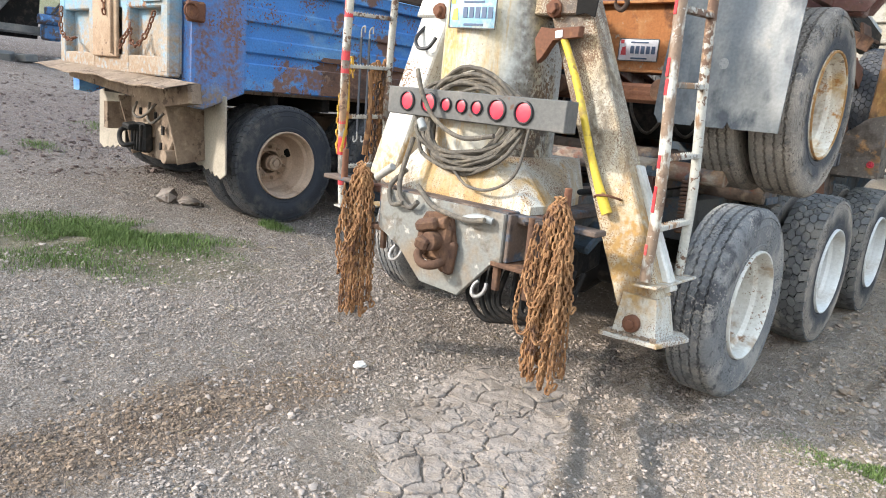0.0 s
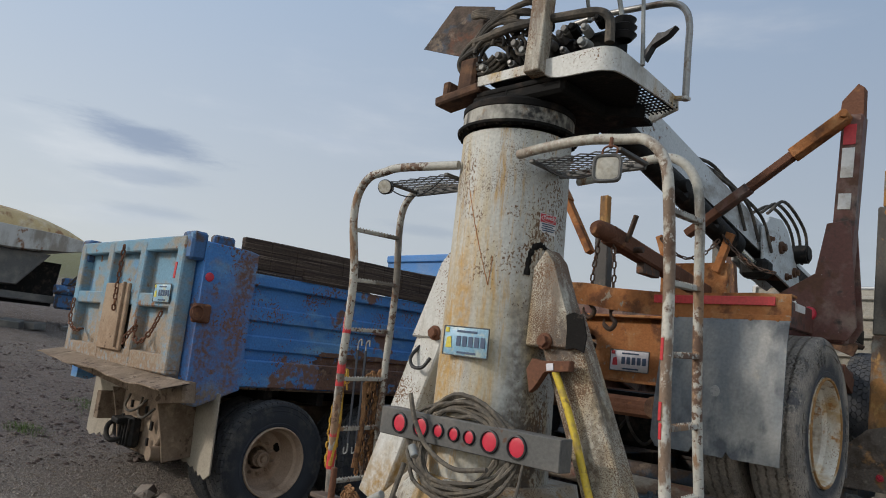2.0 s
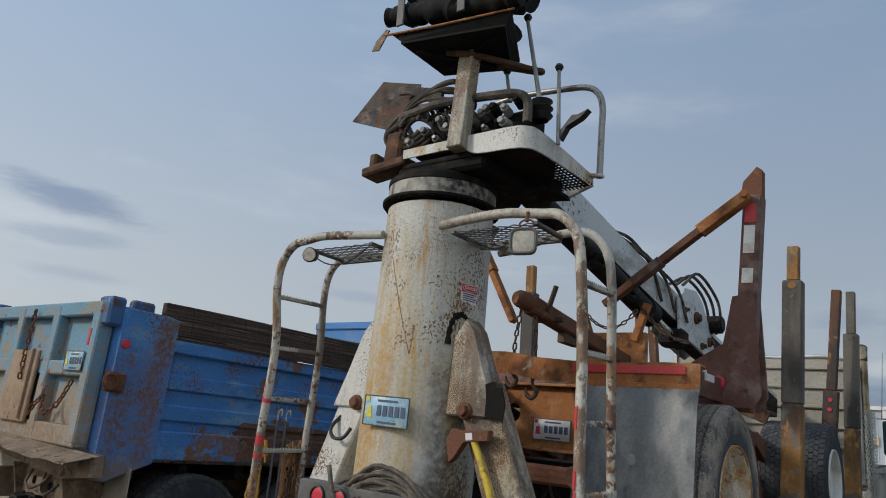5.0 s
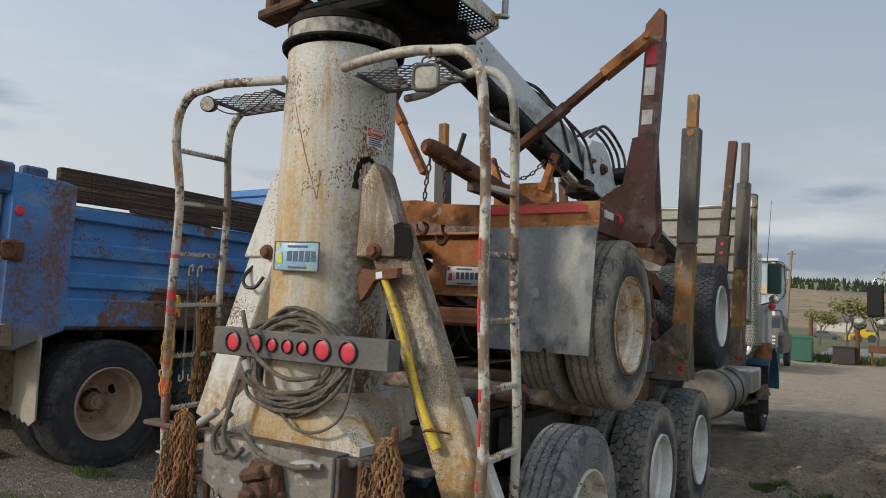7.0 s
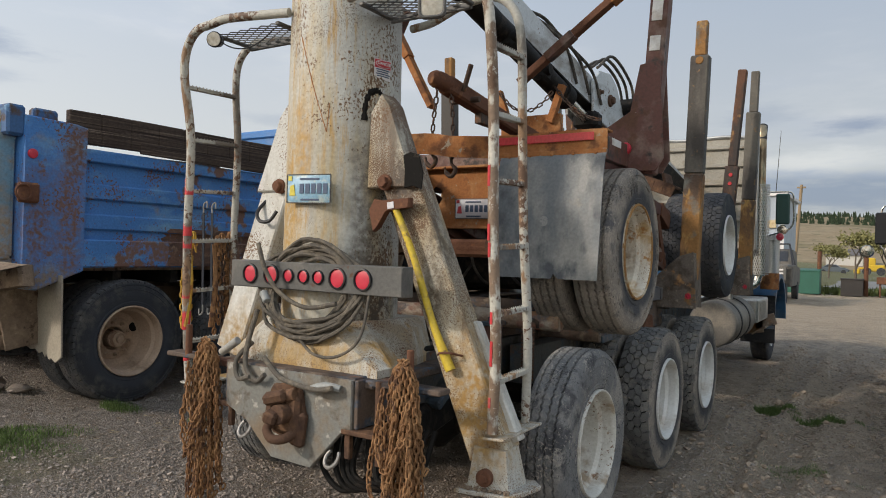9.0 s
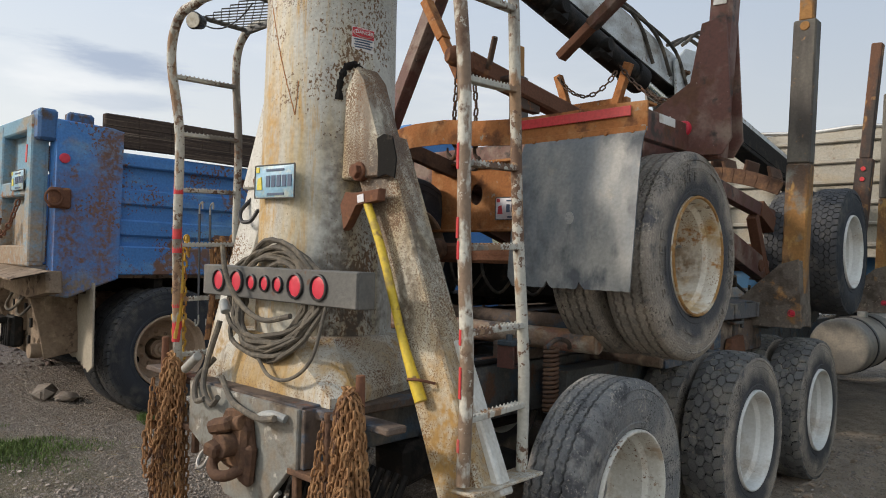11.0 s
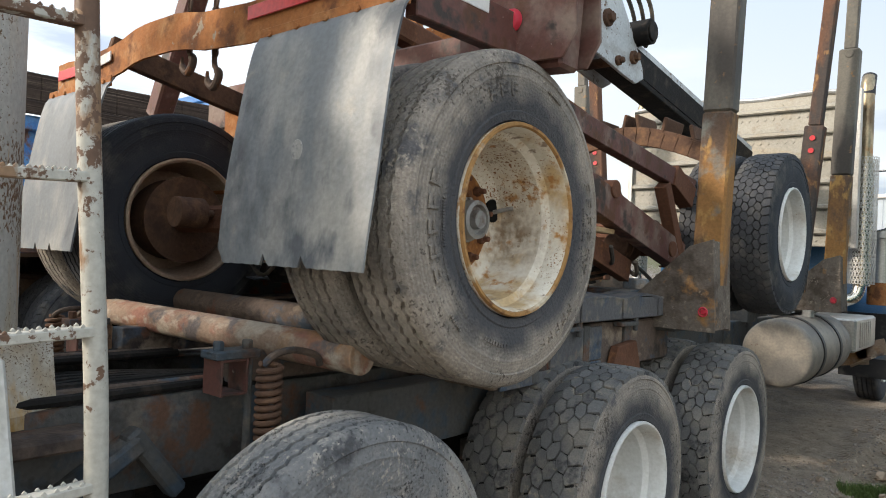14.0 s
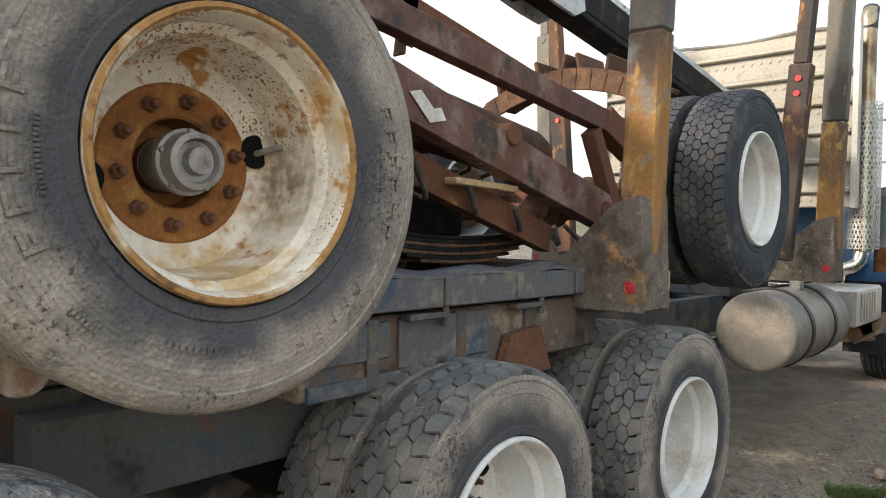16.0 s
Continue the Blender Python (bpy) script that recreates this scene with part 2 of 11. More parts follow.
M_STAKE = surface("stake_rust_yellow", (0.29, 0.15, 0.055), 0.8, layers=[((0.11, 0.075, 0.055), (4, 1.6, 0.7), 0.48, 0.62, (1, 1, 0.4)), ((0.40, 0.235, 0.085), (9, 25, 0.5), 0.58, 0.70, (1, 1, 0.5)), ((0.17, 0.17, 0.15), (3, 10, 0.5), 0.58, 0.7, None)], bump=0.35)
M_STAKEB = surface("stake_dark_brown", (0.135, 0.07, 0.045), 0.8, layers=[((0.06, 0.05, 0.045), (4, 1.6, 0.7), 0.46, 0.60, (1, 1, 0.4)), ((0.30, 0.165, 0.07), (9, 25, 0.5), 0.60, 0.70, (1, 1, 0.5))], bump=0.35)
M_STAKEG = surface("stake_grey_green", (0.135, 0.122, 0.100), 0.65, layers=[((0.060, 0.052, 0.045), (3, 1.2, 0.7), 0.46, 0.62, (1, 1, 0.4)), ((0.28, 0.16, 0.07), 12, 0.62, 0.7, None)])
M_CHAIN = surface("rusty_chain_steel", (0.235, 0.122, 0.058), 0.85, layers=[((0.35, 0.20, 0.095), 12, 0.48, 0.68, None), ((0.10, 0.055, 0.036), (20, 4, 0.6), 0.54, 0.64, None)], bump=0.4)
M_CHAIND = surface("dark_chain_steel", (0.10, 0.07, 0.055), 0.7, metal=0.3, layers=[(RUSTC, 15, 0.55, 0.7, None)])
M_RUBBER = surface("dusty_tyre_rubber", (0.225, 0.200, 0.172), 0.9, layers=[((0.315, 0.272, 0.225), (3.2, 12, 0.4), 0.40, 0.66, None), ((0.10, 0.098, 0.10), (9, 2.5, 0.6), 0.58, 0.72, None), ((0.34, 0.30, 0.25), (45, 5, 0.5), 0.60, 0.72, None), ((0.09, 0.078, 0.066), (70, 4, 0.7), 0.61, 0.69, None)], bump=0.8, bump_scale=95)
M_TREAD = surface("dusty_tread_rubber", (0.135, 0.134, 0.131), 0.85, layers=[((0.215, 0.196, 0.168), (4.5, 14, 0.4), 0.48, 0.70, None), ((0.27, 0.235, 0.185), (22, 3, 0.6), 0.64, 0.74, None), ((0.06, 0.06, 0.062), (9, 30, 0.5), 0.56, 0.68, None)], bump=0.5, bump_scale=140, random_tint=0.2)
M_TREADB = surface("black_worn_tread", (0.065, 0.066, 0.07), 0.8, layers=[((0.13, 0.12, 0.105), (5, 16, 0.4), 0.50, 0.74, None)], bump=0.35, bump_scale=140, random_tint=0.1)
M_LEG = surface("stained_leg_paint", (0.47, 0.44, 0.36), 0.65, layers=[((0.37, 0.285, 0.165), (2.2, 8, 0.5), 0.46, 0.66, (1.6, 1.6, 0.35)), ((0.19, 0.155, 0.12), (7.0, 1.6, 0.7), 0.50, 0.64, (1.6, 1.6, 0.3)), ((0.15, 0.08, 0.038), (120, 2.4, 0.9), 0.545, 0.595, None), ((0.11, 0.06, 0.03), (200, 1.8, 0.8), 0.555, 0.60, None)], spots=[((0.09, 0.07, 0.055), (-1.26, 3.46, 1.95), (0.10, 0.3, 0.40), 0.2, 1.1), ((0.10, 0.075, 0.05), (-1.03, 3.5, 1.50), (0.09, 0.3, 0.45), 0.2, 1.2), ((0.34, 0.20, 0.065), (-0.76, 3.5, 0.92), (0.22, 0.4, 0.40), 0.3, 1.2)])
M_LEGW = surface("chalky_white_leg_paint", (0.56, 0.55, 0.51), 0.6, layers=[((0.40, 0.37, 0.31), (2.5, 8, 0.5), 0.50, 0.68, (1.4, 1.4, 0.4)), ((0.38, 0.25, 0.09), (4.0, 1.6, 0.7), 0.60, 0.70, (1.2, 1.2, 0.5)), ((0.16, 0.09, 0.045), (90, 2.0, 0.9), 0.655, 0.69, None)], spots=[((0.33, 0.21, 0.08), (-2.45, 3.5, 1.05), (0.22, 0.4, 0.24), 0.3, 1.2)])
M_BLACKR = surface("black_side_rubber", (0.036, 0.039, 0.045), 0.75, layers=[((0.10, 0.094, 0.084), (5, 16, 0.4), 0.48, 0.72, None)], bump=0.25, bump_scale=120)
M_FLAP = surface("mud_flap_rubber", (0.15, 0.163, 0.172), 0.5, layers=[((0.28, 0.272, 0.25), (1.8, 7, 0.5), 0.47, 0.68, (1.2, 1, 0.5)), ((0.085, 0.092, 0.10), (3.2, 12, 0.5), 0.54, 0.68, (1, 1, 0.6)), ((0.27, 0.25, 0.215), (8, 2.2, 0.8), 0.66, 0.80, None)], bump=0.12)
M_CABLE = surface("dusty_brown_cable", (0.10, 0.088, 0.073), 0.8, layers=[((0.19, 0.16, 0.12), (9, 30, 0.4), 0.46, 0.70, None)])
M_FLAPD = surface("dusty_mud_flap", (0.33, 0.29, 0.23), 0.85, layers=[((0.2, 0.17, 0.14), 4, 0.5, 0.75, None)])
M_RIM = surface("rim_white_rusted", (0.68, 0.63, 0.53), 0.55, layers=[((0.52, 0.37, 0.20), (3.2, 14, 0.5), 0.52, 0.68, None), ((0.40, 0.19, 0.06), (6, 30, 0.5), 0.58, 0.67, None), ((0.22, 0.10, 0.035), (110, 3.0, 0.9), 0.64, 0.67, None), ((0.26, 0.20, 0.15), (16, 3.5, 0.7), 0.67, 0.73, None)], spots=[((0.24, 0.17, 0.11), (-0.22, 0.235, -0.04), (0.20, 0.06, 0.15), 0.3, 1.2), ((0.40, 0.22, 0.06), (0.0, 0.31, -0.02), (0.05, 0.04, 0.26), 0.3, 1.2), ((0.40, 0.23, 0.07), (-0.02, -0.24, 0.22), (0.05, 0.12, 0.12), 0.3, 1.2)])
M_RIMB = surface("rim_white_stained", (0.60, 0.58, 0.52), 0.55, layers=[((0.36, 0.28, 0.20), (3.0, 10, 0.5), 0.56, 0.70, None), ((0.22, 0.12, 0.06), (9, 3, 0.7), 0.66, 0.73, None), ((0.17, 0.09, 0.05), (60, 3.0, 0.6), 0.62, 0.66, None)])
M_RIMW = surface("rim_white", (0.66, 0.66, 0.63), 0.5, layers=[(DUST, 3, 0.5, 0.8, None), ((0.30, 0.2, 0.12), 30, 0.68, 0.72, None)])
M_RIMT = surface("rim_tan_dust", (0.40, 0.295, 0.215), 0.85, layers=[((0.25, 0.175, 0.12), 4, 0.5, 0.7, None)])
M_HUB = surface("hub_steel", (0.26, 0.25, 0.235), 0.5, metal=0.35, layers=[((0.13, 0.09, 0.07), 14, 0.55, 0.7, None)])
M_DISC = surface("wheel_disc_rust", (0.25, 0.105, 0.035), 0.9, layers=[((0.36, 0.18, 0.06), 14, 0.5, 0.66, None), ((0.11, 0.05, 0.03), 9, 0.56, 0.68, None)], bump=0.5, bump_scale=90)
M_BLUE = surface("blue_dump_paint", (0.060, 0.195, 0.47), 0.6, layers=[((0.15, 0.30, 0.47), (1.4, 5.0, 0.5), 0.50, 0.72, (1, 1, 2.5)), ((0.17, 0.095, 0.07), (5.0, 1.2, 0.8), 0.60, 0.66, None), ((0.14, 0.07, 0.045), (40, 3, 0.7), 0.60, 0.65, None), ((0.24, 0.22, 0.19), (3, 11, 0.5), 0.62, 0.85, None)], spots=[((0.20, 0.115, 0.08), (-4.75, 5.60, 1.59), (0.6, 1.45, 0.19), 0.85, 1.0), ((0.185, 0.105, 0.075), (-4.75, 5.55, 1.58), (0.6, 1.40, 0.18), 0.85, 1.0), ((0.17, 0.10, 0.075), (-4.75, 5.7, 1.57), (0.6, 1.35, 0.18), 0.9, 1.05), ((0.17, 0.10, 0.08), (-4.7, 3.66, 1.80), (0.3, 0.14, 0.75), 0.4, 1.25), ((0.15, 0.085, 0.065), (-4.66, 3.40, 1.75), (0.3, 0.16, 0.55), 0.3, 1.2), ((0.14, 0.08, 0.06), (-4.66, 3.72, 2.40), (0.3, 0.12, 0.30), 0.5, 1.1), ((0.22, 0.17, 0.125), (-4.7, 3.4, 1.32), (0.5, 0.5, 0.10), 0.5, 1.2)])
M_SCRAPE = surface("scraped_brown_rust", (0.155, 0.088, 0.062), 0.85, layers=[((0.085, 0.055, 0.045), (3, 11, 0.5), 0.48, 0.64, (1, 1, 2)), ((0.10, 0.17, 0.30), (7, 24, 0.6), 0.62, 0.66, None), ((0.23, 0.15, 0.10), (9, 30, 0.5), 0.54, 0.68, None)], bump=0.4)
M_TANPL = surface("tan_dusty_sheet", (0.27, 0.185, 0.12), 0.75, layers=[((0.34, 0.25, 0.17), (2, 8, 0.5), 0.48, 0.66, None), ((0.12, 0.075, 0.05), (14, 3, 0.6), 0.64, 0.70, None)])
M_BLUEW = surface("scraped_blue_paint", (0.045, 0.115, 0.25), 0.6, layers=[((0.085, 0.06, 0.05), (5, 14, 0.6), 0.46, 0.58, None), ((0.12, 0.24, 0.40), (9, 3, 0.6), 0.60, 0.68, None)])
M_BLUEC = surface("clean_blue_paint", (0.05, 0.19, 0.46), 0.4, layers=[((0.16, 0.24, 0.36), 2, 0.5, 0.8, None)])
M_TAIL = surface("tailgate_dusty_blue", (0.17, 0.30, 0.39), 0.8, layers=[((0.27, 0.245, 0.20), (1.6, 6, 0.5), 0.46, 0.62, (1, 1, 1.5)), ((0.16, 0.30, 0.45), (3.0, 9, 0.5), 0.60, 0.70, None), ((0.23, 0.11, 0.055), (12, 2, 0.6), 0.64, 0.71, None)], spots=[((0.37, 0.30, 0.225), (-6.0, 3.2, 1.52), (1.7, 0.6, 0.36), 0.5, 1.3), ((0.30, 0.225, 0.155), (-6.0, 3.2, 1.60), (1.7, 0.6, 0.42), 0.5, 1.3), ((0.24, 0.17, 0.115), (-6.0, 3.2, 1.46), (1.7, 0.6, 0.26), 0.5, 1.2)])
M_DUSTY = surface("dust_caked_steel", (0.235, 0.175, 0.125), 0.9, layers=[((0.145, 0.105, 0.075), (3, 11, 0.5), 0.46, 0.66, None), ((0.30, 0.235, 0.17), (5, 16, 0.5), 0.56, 0.70, None), ((0.08, 0.055, 0.04), (12, 3, 0.6), 0.62, 0.70, None)], bump=0.4)
M_WOOD = surface("weathered_plank", (0.08, 0.058, 0.045), 0.9, layers=[((0.045, 0.033, 0.027), (7, 22, 0.5), 0.46, 0.58, (1, 0.10, 5)), ((0.20, 0.155, 0.12), (13, 40, 0.4), 0.55, 0.68, (1, 0.07, 6)), ((0.03, 0.022, 0.018), (5, 2, 0.4), 0.64, 0.68, (1, 0.06, 9))], bump=0.7, bump_scale=30)
M_FRAME = surface("frame_blue_grey_grime", (0.088, 0.087, 0.083), 0.8, layers=[((0.058, 0.078, 0.098), (3.0, 10, 0.5), 0.52, 0.64, None), ((0.19, 0.155, 0.12), (2.6, 9, 0.5), 0.55, 0.72, None), ((0.125, 0.068, 0.045), (6, 2.0, 0.7), 0.60, 0.70, None), ((0.045, 0.04, 0.036), (5, 17, 0.4), 0.56, 0.70, None)], bump=0.5)
M_PANEL = surface("rusty_brown_panel", (0.118, 0.088, 0.070), 0.8, layers=[((0.070, 0.088, 0.112), (2.0, 8, 0.5), 0.54, 0.64, (1, 1, 1.6)), ((0.05, 0.04, 0.036), (4, 15, 0.5), 0.50, 0.66, None), ((0.145, 0.068, 0.045), (3.2, 12, 0.5), 0.60, 0.68, None), ((0.23, 0.18, 0.135), (9, 2, 0.6), 0.58, 0.7, None)], bump=0.45)
M_CHANNEL = surface("blue_grey_channel", (0.112, 0.110, 0.112), 0.75, layers=[((0.062, 0.085, 0.115), (1.6, 6, 0.5), 0.50, 0.58, None), ((0.20, 0.075, 0.045), (1.3, 5, 0.4), 0.60, 0.64, None), ((0.21, 0.18, 0.145), (6, 18, 0.5), 0.52, 0.70, None), ((0.04, 0.037, 0.035), (5, 1.4, 0.8), 0.60, 0.70, None)], bump=0.45)
M_BOLST = surface("dark_rust_casting", (0.105, 0.06, 0.04), 0.9, layers=[((0.16, 0.09, 0.052), (6, 20, 0.5), 0.5, 0.66, None), ((0.07, 0.042, 0.03), (8, 2, 0.5), 0.54, 0.68, None)], bump=0.5)
M_TANK = surface("dusty_tank_end", (0.20, 0.18, 0.155), 0.6, metal=0.2, layers=[((0.30, 0.26, 0.21), (3, 11, 0.5), 0.46, 0.68, None), ((0.16, 0.10, 0.07), (20, 3, 0.5), 0.66, 0.72, None)])
M_BOOM = surface("pale_grey_boom_paint", (0.52, 0.545, 0.55), 0.5, layers=[((0.24, 0.22, 0.19), (2.5, 9, 0.5), 0.50, 0.70, (1, 0.4, 1)), ((0.13, 0.08, 0.05), (30, 3, 0.5), 0.62, 0.68, None)])
M_TUBE = surface("tube_dusty_primer", (0.27, 0.195, 0.145), 0.85, layers=[((0.25, 0.125, 0.092), (4.5, 13, 0.5), 0.52, 0.62, (0.6, 1, 1)), ((0.38, 0.325, 0.26), (5, 22, 0.6), 0.52, 0.64, (0.6, 1, 1)), ((0.30, 0.165, 0.075), (3.5, 1.5, 0.7), 0.55, 0.68, None), ((0.14, 0.12, 0.115), (9, 3, 0.6), 0.58, 0.68, None)], bump=0.5)
M_TIMBER = surface("sawn_pale_timber", (0.46, 0.33, 0.19), 0.85, layers=[((0.30, 0.20, 0.11), (6, 22, 0.5), 0.48, 0.66, (0.3, 1, 3))], bump=0.3)
M_RAIL = surface("worn_bare_steel_rail", (0.30, 0.29, 0.27), 0.4, metal=0.5, layers=[((0.16, 0.10, 0.06), (9, 3, 0.6), 0.54, 0.66, None)])
M_VOID = surface("opening_shade_black", (0.006, 0.006, 0.006), 0.9)
# Grease black, darkened further for the shaded gaps and undersides it fills.
M_GREASE_SHADE = surface("greasy_steel_and_shade_black", (0.013, 0.012, 0.011), 0.72, layers=[((0.06, 0.046, 0.035), (6, 18, 0.4), 0.54, 0.76, None)], bump=0.3)
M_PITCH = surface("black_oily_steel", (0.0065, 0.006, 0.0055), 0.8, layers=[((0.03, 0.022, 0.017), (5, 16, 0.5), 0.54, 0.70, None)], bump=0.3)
M_HITCH = surface("hitch_grimy_grey", (0.185, 0.185, 0.168), 0.65, layers=[((0.19, 0.145, 0.10), (3.0, 10, 0.5), 0.44, 0.64, None), ((0.085, 0.06, 0.04), (6, 2.0, 0.7), 0.58, 0.70, None), ((0.36, 0.34, 0.30), (12, 30, 0.5), 0.62, 0.70, None)], bump=0.3)
M_LIP = surface("rusted_rim_lip", (0.34, 0.185, 0.07), 0.8, layers=[((0.52, 0.44, 0.32), (9, 3, 0.6), 0.54, 0.66, None), ((0.16, 0.075, 0.035), (14, 40, 0.5), 0.56, 0.68, None)], bump=0.4)
M_ALU = surface("aluminium_tank", (0.50, 0.49, 0.46), 0.42, metal=0.75, layers=[((0.33, 0.29, 0.24), 3, 0.5, 0.8, None)])
M_TIN = surface("dusty_aluminium_plate", (0.31, 0.29, 0.245), 0.55, metal=0.25, layers=[((0.30, 0.25, 0.18), 2.4, 0.5, 0.72, (1, 1, 2)), ((0.2, 0.15, 0.11), 10, 0.6, 0.72, None)])
M_CHROME = surface("worn_chrome", (0.62, 0.58, 0.50), 0.25, metal=1.0, layers=[((0.35, 0.22, 0.1), 6, 0.55, 0.75, None)], bump=0.05)
M_HOSE = surface("dusty_black_hose", (0.055, 0.05, 0.044), 0.75, layers=[((0.20, 0.165, 0.125), 8, 0.45, 0.75, None)])
M_BLACK = surface("black_paint", (0.02, 0.02, 0.022), 0.5, layers=[((0.09, 0.08, 0.07), 7, 0.55, 0.8, None)])
M_YELLOW = surface("yellow_axe_handle", (0.60, 0.43, 0.045), 0.45, layers=[((0.32, 0.23, 0.07), (7, 25, 0.5), 0.54, 0.68, None), ((0.22, 0.13, 0.05), (16, 4, 0.6), 0.62, 0.70, None)], bump=0.05)
M_YCHAIN = surface("yellow_binder_paint", (0.50, 0.30, 0.04), 0.6, layers=[(RUSTC, 14, 0.5, 0.65, None)])
M_REDTAPE = surface("red_reflective_tape", (0.50, 0.045, 0.05), 0.35, layers=[(DUST, 6, 0.6, 0.8, None)], bump=0.03)
M_WHTAPE = surface("white_reflective_tape", (0.68, 0.68, 0.66), 0.35, layers=[(DUST, 6, 0.5, 0.8, None)], bump=0.03)
M_PIPEW = surface("ladder_white_over_rust", (0.42, 0.405, 0.355), 0.6, layers=[((0.17, 0.15, 0.125), (5, 1.2, 0.8), 0.56, 0.64, (1, 1, 0.4)), ((0.25, 0.155, 0.09), (6, 18, 0.5), 0.575, 0.63, (1, 1, 0.4)), ((0.13, 0.075, 0.048), (34, 3, 0.8), 0.58, 0.62, None)])
M_PIPER = surface("ladder_worn_brown", (0.21, 0.145, 0.10), 0.5, layers=[((0.50, 0.475, 0.41), (5, 18, 0.6), 0.50, 0.57, (1, 1, 0.5)), ((0.125, 0.072, 0.045), (14, 3, 0.6), 0.54, 0.64, None), ((0.45, 0.42, 0.36), (40, 4, 0.8), 0.60, 0.66, None)], spots=[((0.43, 0.405, 0.34), (-1.05, 3.35, 3.02), (0.6, 0.4, 0.16), 0.5, 1.1)])
M_PLATE = surface("plate_pale_blue", (0.23, 0.40, 0.52), 0.4, layers=[((0.46, 0.52, 0.48), (9, 26, 0.5), 0.48, 0.62, None), ((0.40, 0.36, 0.14), (8, 3, 0.5), 0.58, 0.68, None)], bump=0.04)
M_PLATEW = surface("plate_white", (0.66, 0.64, 0.66), 0.4, layers=[((0.60, 0.48, 0.50), 5, 0.5, 0.7, None)], bump=0.04)
M_PLATEY = surface("plate_yellow", (0.62, 0.52, 0.08), 0.4, bump=0.03)
M_INK = surface("dark_ink", (0.06, 0.09, 0.15), 0.5, bump=0.02)
M_SIGNW = surface("sign_white", (0.68, 0.66, 0.64), 0.45, layers=[(DUST, 8, 0.55, 0.8, None)], bump=0.03)
M_SIGNR = surface("sign_red", (0.52, 0.05, 0.06), 0.45, bump=0.03)
# The spot takes the drum's +x side down to near black.
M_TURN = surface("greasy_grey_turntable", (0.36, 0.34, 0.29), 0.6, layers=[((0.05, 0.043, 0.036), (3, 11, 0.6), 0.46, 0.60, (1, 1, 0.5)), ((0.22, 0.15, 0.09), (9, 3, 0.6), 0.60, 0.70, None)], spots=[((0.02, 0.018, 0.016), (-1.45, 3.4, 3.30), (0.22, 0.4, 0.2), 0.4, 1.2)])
M_GUSSET = surface("grimy_gusset_steel", (0.145, 0.120, 0.098), 0.85, layers=[((0.075, 0.058, 0.045), (5, 16, 0.5), 0.46, 0.64, None), ((0.24, 0.20, 0.16), (30, 4, 0.6), 0.62, 0.70, None), ((0.28, 0.15, 0.06), (6, 2, 0.6), 0.62, 0.72, None)], bump=0.5)
M_WORN = surface("pale_worn_rubber", (0.33, 0.325, 0.31), 0.8, layers=[((0.17, 0.175, 0.18), (40, 9, 0.6), 0.50, 0.66, None)])
M_SOOT = surface("matt_soot", (0.012, 0.011, 0.010), 0.95, layers=[((0.05, 0.04, 0.032), (14, 40, 0.5), 0.56, 0.70, None)], bump=0.3)
M_SEAT = surface("torn_black_vinyl", (0.010, 0.010, 0.010), 0.8, layers=[((0.04, 0.034, 0.028), 6, 0.55, 0.75, None)], bump=0.5, bump_scale=25)
M_STRAP = surface("dark_strap", (0.03, 0.035, 0.045), 0.7)
M_RUBG = surface("pale_grey_worn_rubber", (0.175, 0.176, 0.176), 0.9, layers=[((0.30, 0.28, 0.25), (3.2, 12, 0.4), 0.44, 0.66, None), ((0.075, 0.075, 0.078), (9, 2.5, 0.7), 0.55, 0.68, None), ((0.34, 0.31, 0.27), (60, 5, 0.6), 0.60, 0.70, None), ((0.06, 0.06, 0.06), (85, 6, 0.6), 0.60, 0.68, None)], bump=0.9, bump_scale=90)
M_CABBLUE = surface("faded_cab_blue", (0.035, 0.105, 0.20), 0.4, layers=[((0.10, 0.15, 0.20), (2, 7, 0.5), 0.5, 0.72, None), ((0.20, 0.17, 0.13), (4, 2, 0.5), 0.60, 0.76, None)], bump=0.06)
M_STACK = surface("sooty_brown_stack", (0.36, 0.30, 0.20), 0.35, metal=0.8, layers=[((0.12, 0.085, 0.055), (2.0, 7, 0.6), 0.45, 0.62, (1, 1, 0.5)), ((0.30, 0.16, 0.07), (7, 2, 0.5), 0.58, 0.68, None)], bump=0.08)
